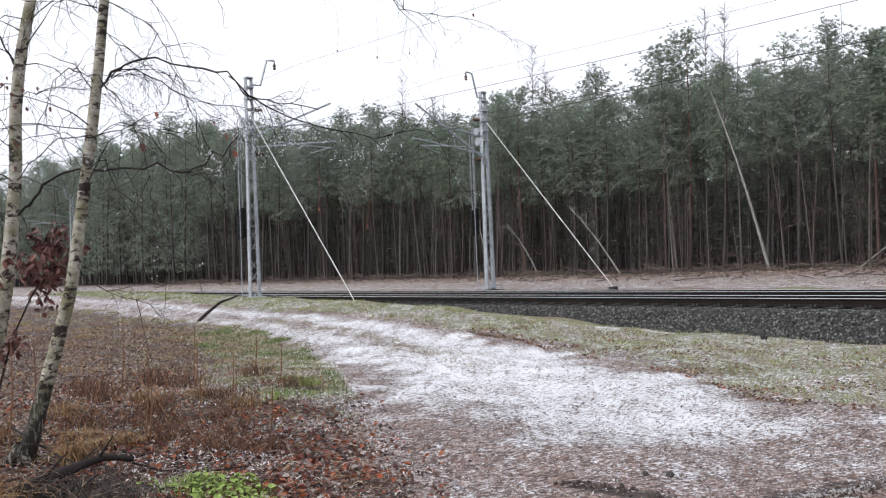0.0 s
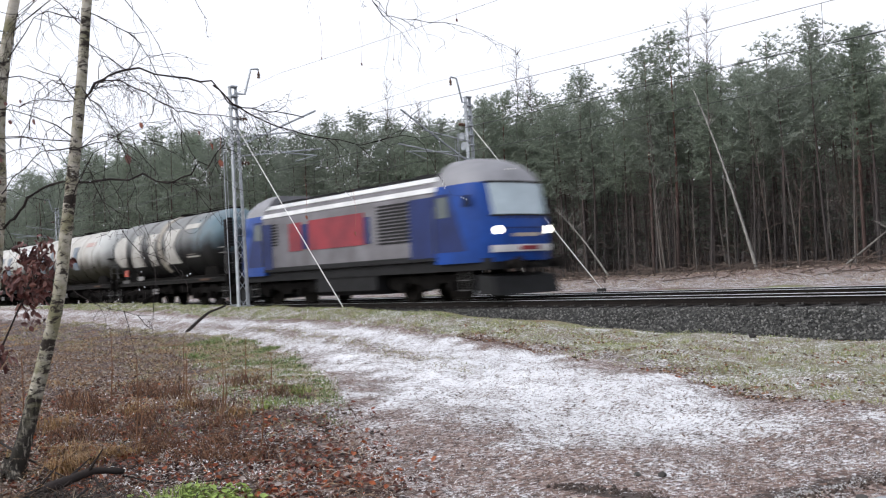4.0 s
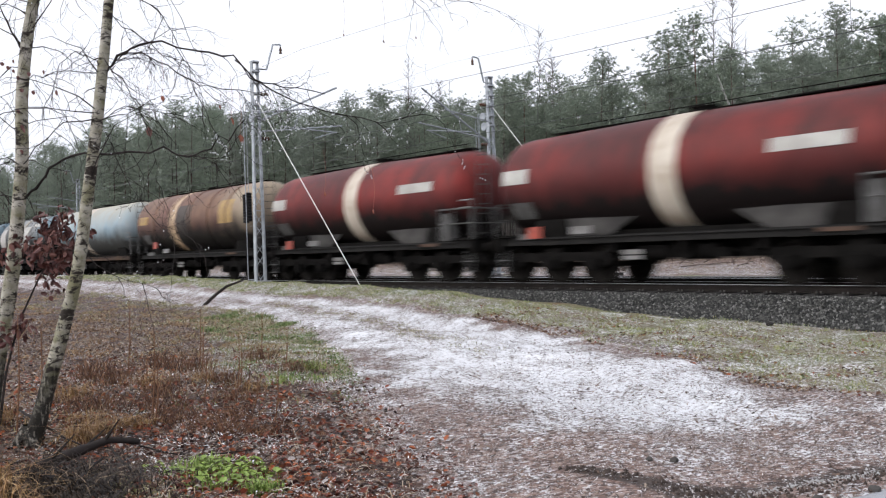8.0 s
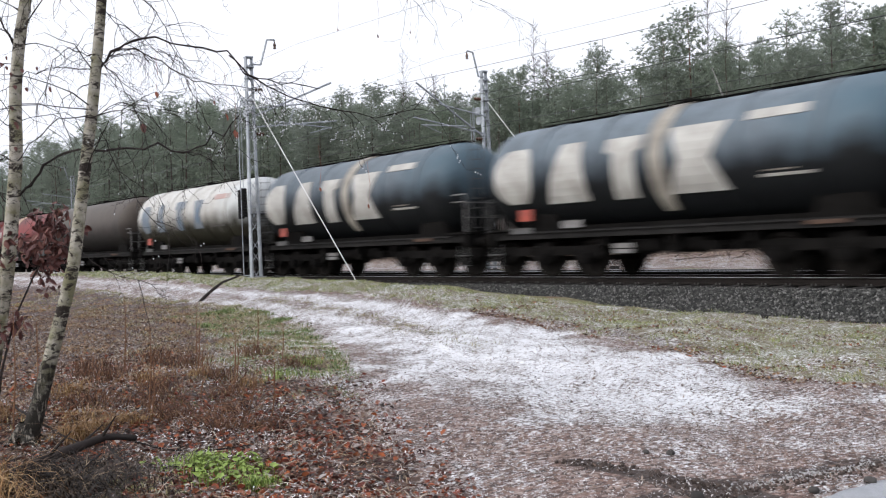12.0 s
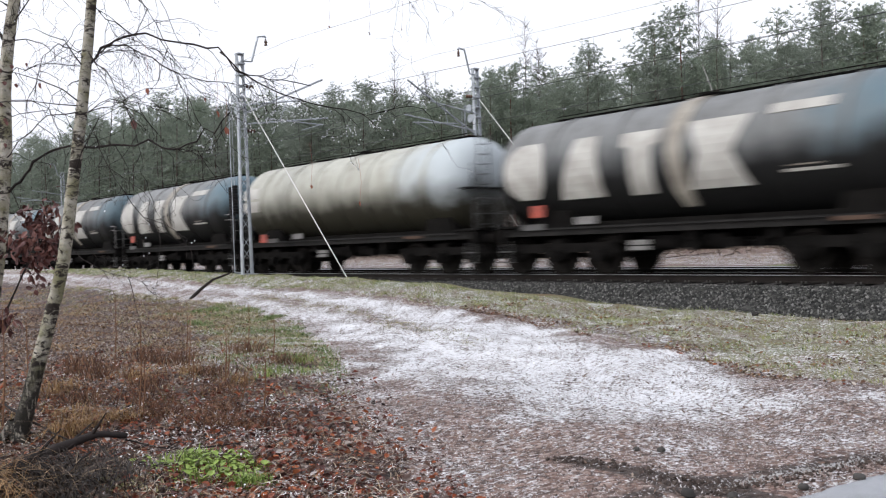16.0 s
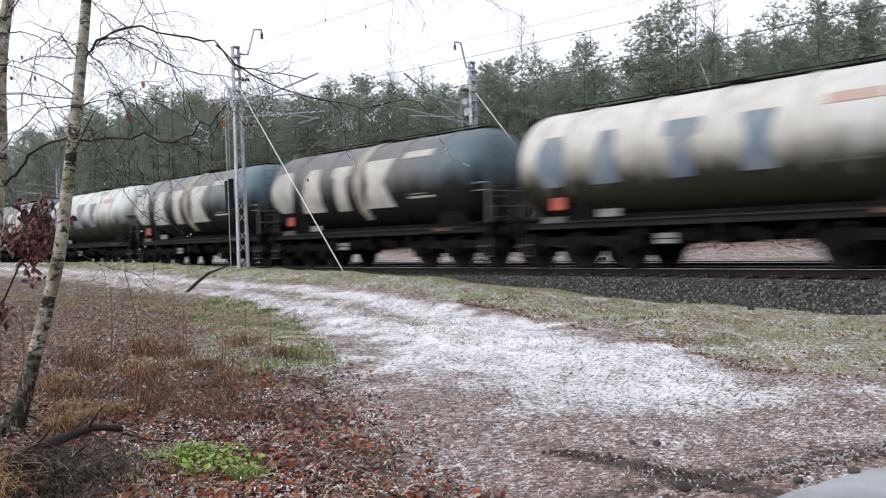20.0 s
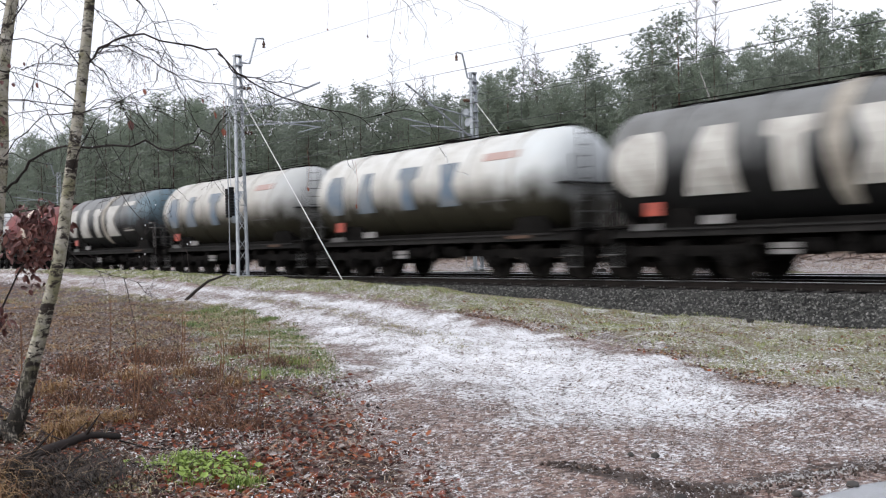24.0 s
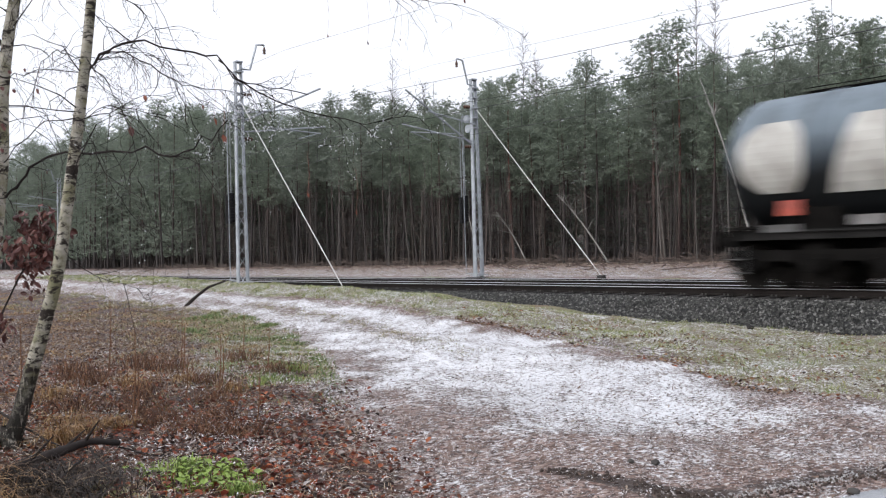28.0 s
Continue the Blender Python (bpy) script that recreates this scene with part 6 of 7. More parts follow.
        if rng.uniform() > (-8.2 - x) / 3.5:
            continue
        y = float(np.interp(x, *LEAF_EDGE)) + 0.15 - 2.2 * rng.uniform() ** 1.3
        if clump(x, y, 0.75, 4) < 0.14 and rng.uniform() < 0.93:
            continue
        blades(g, x, y, 7, rng.uniform(0.04, 0.11), 0.08, 1.5)
    solo("green_grass", g, M_GREEN, "patches of mossy green grass beside the track", "grass", "stuff")
    # added stems that darken the hollow, their shade set by colour
    g = Shape()
    for _ in range(1900):
        x, y = -6.7 + rng.normal(0, 0.42), 2.0 + rng.normal(0, 0.26)
        a, l = rng.uniform(0, 6.28), rng.uniform(0.1, 0.35)
        p = Vector((x, y, on_ground(x, y)))
        d = Vector((math.cos(a) * l, math.sin(a) * l, rng.uniform(0.02, 0.16)))
        w = Vector((-math.sin(a), math.cos(a), 0.4)) * rng.uniform(0.0015, 0.004)
        m = p + d * 0.5 + Vector((0, 0, 0.05))
        g.add([p - w, p + w, m + w, m - w, p + d], [(0, 1, 2, 3), (3, 2, 4)])
    solo("rotting_stems", g, M_HOLLOW_STEM, "stems round the fallen branch, darkened for shade", "stems", "stuff")
    g = Shape()
    for _ in range(2400):
        x = -9.0 - 40 * rng.uniform() ** 1.2
        near = float(np.interp(x, *LEAF_EDGE))
        y = near - 0.8 - 4.5 * rng.uniform()
        if y < 1 or clump(x, y, 0.9, 7) < 0.2 or x > -12 and rng.uniform() < 0.75:
            continue
        blades(g, x, y, 10, rng.uniform(0.05, 0.13), 0.14, 2.4, True)
    solo("dead_grass", g, M_DEAD_GRASS, "tawny matted dead grass among leaves", "grass", "stuff")


bank_things()

# ---- rolling stock; in a wagon's own space x is forwards, z = 0 is the rail's top, and the camera's side is -y ----
LENGTH = 13.65
TANK_R, TANK_Z = 1.50, 2.76


def tank_shell(s, h, r=TANK_R, middle=0.0):
    """A barrel set back on its frame, with a flat rear dish and a deeper front one; middle: how much it swells half-way."""
    back, front = h - 0.38, h - 1.05
    curve = [math.pi / 2 * k / 10 for k in range(1, 11)]
    rows = [(-back, 0.02)] + [(-back + 0.62 * (1 - math.cos(a)), r * math.sin(a) ** 0.6) for a in curve]
    if middle:
        rows += [(-1.5, r + middle), (0.6, r + middle)]
    rows += [(front - 0.95 * (1 - math.cos(a)), r * math.sin(a) ** 0.62) for a in reversed(curve)] + [(front, 0.02)]
    s.lathe(rows, 48)


def rib(s, r=TANK_R):
    s.lathe([(-0.07, r - 0.01), (-0.055, r + 0.03), (0.055, r + 0.03), (0.07, r - 0.01)], 48)


def band(s, w, r=TANK_R):
    s.lathe([(-w / 2, r - 0.01), (-w / 2, r + 0.012), (w / 2, r + 0.012), (w / 2, r - 0.01)], 48)


def patch(s, left, right, low, high, r=TANK_R, proud=0.014, steps=8):
    """A sign on the tank's flank; left and right: places on x, as functions of 0 (low) to 1 (high)."""
    verts = []
    for i in range(steps + 1):
        t = i / steps
        z = low + (high - low) * t
        y = -math.sqrt(max(r * r - z * z, 0.0))
        k = (r + proud) / r
        verts += [(left(t), y * k, z * k), (right(t), y * k, z * k), (left(t), y * 0.995, z * 0.995), (right(t), y * 0.995, z * 0.995)]
    faces = []
    for i in range(steps):
        a, b = 4 * i, 4 * i + 4
        faces += [(a, a + 1, b + 1, b), (a, b, b + 2, a + 2), (a + 1, a + 3, b + 3, b + 1)]
    faces += [(0, 2, 3, 1), (4 * steps, 4 * steps + 1, 4 * steps + 3, 4 * steps + 2)]
    s.add(verts, faces)


# plain blocks of paint on the dark tanks: a rounded, a tapering, an upright and a waisted one
def sign_round(s):
    patch(s, lambda t: -5.83 + 0.5 * abs(2 * t - 1) ** 3, lambda t: -4.35 - 0.28 * abs(2 * t - 1) ** 3, -0.70, 0.78, proud=0.036, steps=12)


def sign_taper(s):
    patch(s, lambda t: -3.82 + 0.55 * t, lambda t: -2.34 - 0.22 * t, -0.76, 0.76, proud=0.036)


def sign_post(s, at=0.0):
    patch(s, lambda t: at - 1.44 - 0.26 * smoothstep(0.74, 0.78, t), lambda t: at - 0.76 + 0.22 * smoothstep(0.74, 0.78, t), -0.78, 0.72, proud=0.036, steps=24)


def sign_waist(s, at=0.0):
    patch(s, lambda t: at + 0.26 + 0.30 * (1 - abs(2 * t - 1)), lambda t: at + 1.84 - 0.40 * (1 - abs(2 * t - 1)), -0.76, 0.78, proud=0.036)


def light_sign(s, k):
    x0, x1 = ((-5.35, -4.35), (-3.50, -2.60), (-1.25, -0.2), (0.84, 1.68))[k]
    if k == 0:
        patch(s, lambda t: x0 + 0.22 * abs(2 * t - 1) ** 3, lambda t: x1 - 0.22 * abs(2 * t - 1) ** 3, -0.60, 0.70, proud=0.036)
    elif k == 1:
        patch(s, lambda t: x0 + 0.3 * t, lambda t: x1 - 0.15 * t, -0.60, 0.70, proud=0.036)
    elif k == 2:
        patch(s, lambda t: x0 + 0.24 - 0.2 * smoothstep(0.7, 0.75, t), lambda t: x1 - 0.24 + 0.2 * smoothstep(0.7, 0.75, t), -0.60, 0.72, proud=0.036, steps=16)
    else:
        patch(s, lambda t: x0 + 0.2 * (1 - abs(2 * t - 1)), lambda t: x1 - 0.2 * (1 - abs(2 * t - 1)), -0.58, 0.68, proud=0.036)


def underdeck(s, h):
    s.box(0, 0, 1.24, 2 * h - 1.4, 1.7, 0.30)


def sole_bars(s, y, h):
    s.section([(y, 1.06), (y + 0.09, 1.06), (y + 0.09, 1.08), (y + 0.02, 1.08), (y + 0.02, 1.25), (y + 0.09, 1.25), (y + 0.09, 1.27), (y, 1.27)], -h + 0.6, h - 0.6)


def centre_sill(s, h):
    s.box(0, 0, 1.0, 2 * h - 1.2, 0.6, 0.3)
    s.box(0, 0, 0.78, 4.6, 0.5, 0.24)
    for x in (-1.9, -0.7, 0.9, 1.7):
        s.box(x, -0.55, 0.76, 0.5, 0.5, 0.22)


def side_pipe(s, h):
    """The thin pipe along the sole bar, on clips."""
    s.bar((-h + 2.2, 0, 0), (h - 1.4, 0, 0), 0.020, 8)
    for x in np.linspace(-h + 2.5, h - 1.7, 8):
        s.box(x, 0.03, 0.0, 0.05, 0.06, 0.09)


def headstock(s):
    s.box(0, 0, 1.1, 0.2, 2.7, 0.36)


def platform(s):
    s.box(0, 0, 1.33, 0.85, 2.8, 0.05)


def end_rail(s):
    for y in (-1.3, -0.45, 0.45, 1.3):
        s.bar((0, y, 1.3), (0, y, 2.25), 0.022)
    s.bar((0, -1.3, 2.25), (0, 1.3, 2.25), 0.022)
    s.bar((0, -1.3, 1.80), (0, 1.3, 1.80), 0.018)


def guard_frame(s):
    """The box of pale handrails round the front platform of a sloped tank."""
    for x in (0.0, 0.75, 1.55):
        s.bar((x, -1.35, 1.3), (x, -1.35, 2.25), 0.026)
    s.bar((0.0, -1.35, 2.25), (1.55, -1.35, 2.25), 0.026)
    s.bar((0.0, -1.35, 1.80), (1.55, -1.35, 1.80), 0.020)
    s.bar((1.55, -1.35, 2.25), (1.55, 1.35, 2.25), 0.026)


def ladder(s):
    for y in (-0.22, 0.22):
        s.bar((0, y, 1.3), (0, y, 4.15), 0.02)
    for k in range(9):
        s.bar((0, -0.22, 1.5 + 0.3 * k), (0, 0.22, 1.5 + 0.3 * k), 0.014)


def walkway(s, h):
    s.box(0, 0, 4.285, 2 * h - 3.6, 0.5, 0.03)
    for x in np.linspace(-h + 2.1, h - 2.1, 8):
        s.box(x, 0, 4.25, 0.06, 0.46, 0.07)


def walk_rail(s, h):
    s.bar((-h + 1.9, -0.24, 4.37), (h - 1.9, -0.24, 4.37), 0.012)
    for x in np.linspace(-h + 2.0, h - 2.0, 6):
        s.bar((x, -0.24, 4.28), (x, -0.24, 4.37), 0.012)


def manhole(s):
    s.lathe([(4.10, 0.36), (4.29, 0.36), (4.30, 0.42), (4.34, 0.42), (4.36, 0.3), (4.37, 0.02)], 20, "z")


def saddle(s):
    s.prism([(-0.75, 1.2), (0.75, 1.2), (0.55, 1.75), (-0.55, 1.75)], -1.10, 1.10)


def skirt(s, side):
    """The grey slanting plate under a sloped tank bottom."""
    outline = [(1.35, 1.78), (3.9, 1.74), (4.75, 1.30), (4.75, 1.05), (2.7, 1.05)]
    outline = outline if side > 0 else [(-x, z) for x, z in reversed(outline)]
    s.prism(outline, -1.02, -0.96)


def buffer_stem(s):
    s.lathe([(0, 0.13), (0.28, 0.13), (0.28, 0.085), (0.46, 0.085)], 14)


def buffer_head(s):
    s.lathe([(0.44, 0.10), (0.47, 0.225), (0.50, 0.225), (0.515, 0.15), (0.52, 0.02)], 18)


def coupling(s):
    s.tube([(0, 0, 1.02), (0.35, 0, 1.02), (0.5, 0, 0.95), (0.52, 0, 0.78)], [0.07, 0.07, 0.06, 0.05], 8)


def brake_hose(s):
    s.tube([(0.1, -0.45, 1.0), (0.3, -0.45, 0.8), (0.5, -0.45, 0.75)], 0.03, 6)


def bogie_frame(s):
    for y in (-1.02, 1.02):
        s.prism([(-2.15, 0.62), (-2.05, 0.84), (2.05, 0.84), (2.15, 0.62), (1.93, 0.45), (1.28, 0.42), (1.1, 0.60), (0.5, 0.60), (0.33, 0.42), (-0.33, 0.42), (-0.5, 0.60), (-1.1, 0.60), (-1.28, 0.42), (-1.93, 0.45)], y - 0.06, y + 0.06)
    s.box(0, 0, 0.80, 0.6, 2.1, 0.3)
    for x in (-0.8, 0.8):
        s.box(x, 0, 0.72, 0.16, 2.1, 0.14)
    s.lathe([(0.9, 0.3), (1.05, 0.3)], 16, "z")


def axle_box(s):
    s.box(0, 0, 0, 0.30, 0.2, 0.30)
    s.lathe([(-0.14, 0.11), (0.1, 0.11)], 12, "y")


def coil_spring(s):
    s.tube([(0.06 * math.cos(a), 0.06 * math.sin(a), -0.06 + 0.013 * a) for a in np.linspace(0, 19, 38)], 0.014, 5)


def brake_block(s):
    s.box(0, -0.75, 0, 0.09, 0.1, 0.34)


def wheelset(s):
    s.lathe([(-1.05, 0.06), (-0.8, 0.07), (0.8, 0.07), (1.05, 0.06)], 12, "y")
    tread = [(0.70, 0.10), (0.72, 0.12), (0.73, 0.40), (0.675, 0.43), (0.675, 0.52), (0.70, 0.528), (0.70, 0.502), (0.82, 0.495), (0.82, 0.43), (0.775, 0.40), (0.80, 0.12), (0.80, 0.10)]
    for k in (-1, 1):
        s.lathe([(k * a, r) for a, r in (reversed(tread) if k > 0 else tread)], 28, "y")


def brake_gear(s):
    s.lathe([(-0.5, 0.17), (-0.45, 0.2), (0.3, 0.2), (0.4, 0.1), (0.6, 0.05)], 16, centre=(0, 0, 0))
    s.bar((0.5, 0, 0), (1.7, 0, -0.05), 0.03)


def air_tank(s):
    s.lathe([(-0.55, 0.05), (-0.5, 0.15), (-0.42, 0.18), (0.42, 0.18), (0.5, 0.15), (0.55, 0.05)], 16)


def valve_pipe(s):
    s.tube([(0, 0, 1.3), (0, 0, 1.0), (0, -0.2, 0.8), (0, -0.9, 0.75)], 0.11, 10)
    s.lathe([(-1.05, 0.17), (-0.9, 0.17)], 12, "y", (0, 0, 0.75))


def step_iron(s):
    for x in (-0.2, 0.2):
        s.bar((x, 0, 0.95), (x, 0, 0.35), 0.018)
    s.box(0, 0, 0.35, 0.44, 0.2, 0.03)
    s.box(0, 0, 0.65, 0.44, 0.18, 0.03)


WHEELSETS = []


def bogie(parent, x, wheels=(-1.6, 0.0, 1.6), who=None):
    b = part("bogie", shared("bogie", "bogie", bogie_frame, M_UNDER, 30), parent, (x, 0, 0))
    for w in wheels:
        ws = part("wheelset", shared("wheelset", "wheelset", wheelset, M_WHEEL, 30), b, (w, 0, 0.5))
        WHEELSETS.append((ws, who, (w, 0, 0.5)))
        part("axle_box", shared("axle_box", "axle_box", axle_box, M_UNDER, 30), b, (w, -1.15, 0.5))
        for q in (-0.26, 0.26):
            part("spring", shared("spring", "spring", coil_spring, M_UNDER, 40), b, (w + q, -1.12, 0.55))
        part("brake_block", shared("brake", "brake_block", brake_block, M_UNDER), b, (w + 0.56, 0, 0.5))
    return b


KINDS = {
    "black": (M_BLACK_TANK, "sooty black bogie tank wagon with big white block markings"),
    "blue": (M_BLUE_TANK, "grimy dark blue bogie tank wagon with big white block markings"),
    "white": (M_WHITE_TANK, "dirty cream-white bogie tank wagon with blue block markings"),
    "plain": (M_OLIVE_TANK, "pale ribbed bogie tank wagon with plain dirty flanks"),
    "red": (M_RED_TANK, "oxide red bogie tank wagon with a white band"),
    "dull_red": (M_RED_TANK, "dull red bogie tank wagon with a cream band"),
    "rust": (M_RUST_TANK, "rusty brown bogie tank wagon with tan patches"),
    "grey": (M_GREY_TANK, "stained grey-brown bogie tank wagon with a white band"),
    "pale": (M_PALE_TANK, "pale blue and cream bogie tank wagon with a white band"),
    "brown": (M_BROWN_TANK, "dark brown unmarked bogie tank wagon"),
}
BAND_AT = {3: 0.98, 4: -0.24, 5: -0.2, 6: -1.84, 7: -0.69, 14: -1.28, 15: -1.3, 32: -1.3}
# wagons whose upright and waisted blocks stand further forward, beside a grey repair patch
PATCHED = (9, 34)


def tank_wagon(kind, index, length):
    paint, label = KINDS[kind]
    w = thing("tank_wagon", label, "tank wagon", "wagons of the freight train")
    h = length / 2
    sloped = kind in ("red", "dull_red")
    marked = kind in ("black", "blue")
    shell = (lambda s: tank_shell(s, h, 1.40, 0.065)) if sloped else (lambda s: tank_shell(s, h))
    r = 1.40 if sloped else TANK_R
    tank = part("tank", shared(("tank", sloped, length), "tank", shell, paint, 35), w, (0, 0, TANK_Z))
    if marked or kind in ("white", "plain", "rust", "grey"):
        for x in ((-4.12, -2.0, 0.02, 2.1, 4.0) if kind != "plain" else (-5.4, -3.3, -1.6, 0.1, 1.8, 3.5, 4.9)):
            part("rib", shared("rib", "rib", rib, paint, 35), tank, (x, 0, 0))
    if kind == "white":
        for k in range(4):
            part("marking", shared(("light_sign", k), "marking", lambda s: light_sign(s, k), M_SIGN_BLUE), tank, label="faded blue painted block")
        part("marking", shared("red_dash", "marking", lambda s: patch(s, lambda t: 2.75, lambda t: 4.2, 0.62, 0.84, proud=0.018, steps=3), M_STRIPE_RED), tank, label="short faded red stripe")
        part("marking", shared("small", "marking", lambda s: patch(s, lambda t: 2.6, lambda t: 3.9, -0.56, -0.52, steps=2), M_STEEL_GREY), tank, label="thin line of small marking")
    if marked:
        at = 0.82 if index in PATCHED else 0.0
        for key, make in (("round", sign_round), ("taper", sign_taper), ("post", lambda s: sign_post(s, at)), ("waist", lambda s: sign_waist(s, at))):
            part("marking", shared(("sign", key, at), "marking", make, M_SIGN_WHITE), tank, label="white painted block")
        x0 = 1.75 + at
        part("marking", shared(("dash", at), "marking", lambda s: patch(s, lambda t: x0 + 0.55, lambda t: x0 + 2.0, 0.72, 0.93, proud=0.018, steps=3), M_SIGN_WHITE), tank, label="short painted stripe")
        part("marking", shared("small", "marking", lambda s: patch(s, lambda t: 2.68, lambda t: 3.95, -0.56, -0.50, steps=2), M_SIGN_WHITE), tank, label="thin line of small marking")
        part("marking", shared("small2", "marking", lambda s: patch(s, lambda t: 2.75, lambda t: 3.5, -0.44, -0.41, steps=2), M_RIB), tank, label="thin line of small marking")
        if at:
            part("repair_patch", shared("repair", "repair_patch", lambda s: patch(s, lambda t: -1.80, lambda t: -0.95, -0.72, 0.0, proud=0.02, steps=6), M_RIB), tank, label="grey repainted patch")
        else:
            lean = 0.1 * (index % 3)
            part("spill_band", shared(("spill", lean), "spill_band", lambda s: patch(s, lambda t: -0.46 + 0.34 * (1 - t) ** 2 + lean * t, lambda t: 0.06 + 0.16 * (1 - t) ** 2 + lean * t + 0.05 * math.sin(9 * t), -1.12, 1.47, proud=0.042, steps=18), M_SPILL), tank, label="pale run-off stain from the manhole")
    if kind in ("red", "dull_red", "grey", "pale", "rust"):
        rr = r + (0.072 if sloped else 0.0)
        part("band", shared(("band", rr), "band", lambda s: band(s, 0.80, rr), M_BAND_CREAM if kind in ("dull_red", "rust") else M_BAND_WHITE, 35), tank, (BAND_AT[index], 0, 0))
        part("nameplate", shared(("plate", r, kind == "rust"), "nameplate", lambda s: patch(s, lambda t: -5.95, lambda t: -4.95, 0.02, 0.42, r + 0.01, steps=4), M_SIGN_WHITE if kind != "rust" else M_YELLOW), tank, label="white data panel" if kind != "rust" else "ochre data panel")
        part("nameplate", shared(("plate3", r), "nameplate", lambda s: patch(s, lambda t: -5.7, lambda t: -4.9, -0.95, -0.5, r + 0.01, steps=4), M_STEEL_GREY), tank, label="small grey data panel")
    if kind == "red" and index in (4, 5):
        part("nameplate", shared(("plate2", r), "nameplate", lambda s: patch(s, lambda t: 2.6, lambda t: 4.4, 0.12, 0.42, r + 0.02, steps=4), M_SIGN_WHITE), tank, label="long white panel")
    if index == 32:
        for x in (1.1, 3.6):
            part("nameplate", shared(("plate4", x), "nameplate", lambda s: patch(s, lambda t: x, lambda t: x + 0.5, -0.15, 0.12, r + 0.03, steps=3), M_STRIPE_RED), tank, label="small faded panel")
    if kind == "rust":
        part("nameplate", shared("ochre", "nameplate", lambda s: patch(s, lambda t: 3.3, lambda t: 4.6, -0.25, 0.75, steps=5), M_YELLOW), tank, label="ochre panel")
        part("nameplate", shared("dark_block", "nameplate", lambda s: patch(s, lambda t: -1.35, lambda t: 0.3, -0.7, 0.75, steps=6), M_BROWN_TANK), tank, label="dark repainted panel")
    if kind == "plain":
        for z in (0.22, -0.3):
            part("nameplate", shared(("plain_plate", z), "nameplate", lambda s: patch(s, lambda t: -6.9, lambda t: -5.65, z, z + 0.42, proud=0.02, steps=4), M_SIGN_WHITE), tank, label="white data panel")
    if kind in ("white", "plain"):
        e = h - 1.25
        part("end_step", shared(("end_step", e), "end_step", lambda s: s.box(e + 0.16, -0.3, -0.16, 0.40, 1.9, 0.04).bar((e + 0.3, -1.0, -0.16), (e + 0.3, -1.0, 0.6), 0.018).bar((e + 0.3, 0.6, -0.16), (e + 0.3, 0.6, 0.6), 0.018), M_BLACK), tank)
    else:
        part("grab_rail", shared("grab", "grab_rail", lambda s: s.bar((0, 0, 0), (0.55, 0, 0), 0.024).bar((0, 0, -0.22), (0.55, 0, -0.22), 0.018).bar((0.55, 0, 0), (0.55, 0, -1.15), 0.018), M_PALE_PLATE), w, (h - 1.15, -1.32, 2.50), "pale steel grab rail")
    part("manhole", shared("manhole", "manhole", manhole, M_UNDER, 30), tank, (0.0, 0, -TANK_Z))
    part("walkway", shared(("walkway", length), "walkway", lambda s: walkway(s, h), M_UNDER), w, (0, 0, 0.0 if not sloped else -0.06))
    part("handrail", shared(("walk_rail", length), "handrail", lambda s: walk_rail(s, h), M_UNDER), w)
    part("underdeck", shared(("deck", length), "underdeck", lambda s: underdeck(s, h), M_UNDER), w)
    part("centre_sill", shared(("sill", length), "centre_sill", lambda s: centre_sill(s, h), M_UNDER), w)
    for x in (-2.2, 0.0, 2.2):
        part("cross_member", shared("cross", "cross_member", lambda s: s.box(0, 0, 0.98, 0.2, 2.3, 0.3), M_UNDER), w, (x, 0, 0))
    for y in (-1.25, 1.16):
        part("sole_bar", shared(("sole", y, length), "sole_bar", lambda s: sole_bars(s, y, h), M_SOLE if kind != "pale" else M_RUSTY_BEAM), w)
    part("side_pipe", shared(("pipe", length), "side_pipe", lambda s: side_pipe(s, h), M_SOLE), w, (0, -1.29, 1.22))
    for side in (-1, 1):
        part("headstock", shared("headstock", "headstock", headstock, M_UNDER), w, (side * (h - 0.62), 0, 0))
        part("platform", shared("platform", "platform", platform, M_UNDER), w, (side * (h - 1.0), 0, 0))
        part("end_rail", shared("end_rail", "end_rail", end_rail, M_STEEL_GREY), w, (side * (h - 0.56), 0, 0))
        part("saddle", shared("saddle", "saddle", saddle, M_UNDER), w, (side * (h - 2.45), 0, 0))
        turn = Matrix.Rotation(0 if side > 0 else math.pi, 3, "Z")
        for y in (-0.875, 0.875):
            stem = part("buffer", shared("stem", "buffer", buffer_stem, M_UNDER, 30), w, (side * (h - 0.52), y, 1.06), turn=turn)
            part("buffer_head", shared("bhead", "buffer_head", buffer_head, M_WHEEL, 30), stem)
        part("coupling", shared("coupling", "coupling", coupling, M_UNDER, 40), w, (side * (h - 0.55), 0, 0), turn=turn)
        part("brake_hose", shared("hose", "brake_hose", brake_hose, M_UNDER, 40), w, (side * (h - 0.55), 0, 0), turn=turn)
        part("step", shared("step", "step", step_iron, M_STEEL_GREY), w, (side * (h - 0.75), -1.3, 0))
        bogie(w, side * (h - 2.45), who=index)
    part("ladder", shared("ladder", "ladder", ladder, M_STEEL_GREY), w, (h - 0.85, -0.6, 0))
    part("ladder", shared("ladder", "ladder", ladder, M_STEEL_GREY), w, (-h + 0.44, 0.6, 0))
    low = 1.40 if kind in ("red", "dull_red", "plain") else 1.72
    part("hazard_plate", shared("hazard", "hazard_plate", lambda s: s.box(0, 0, 0, 0.50, 0.02, 0.32), M_ORANGE), w, (-h + (2.1 if kind not in ("grey", "rust") else 3.0), -1.38, low), "orange plate")
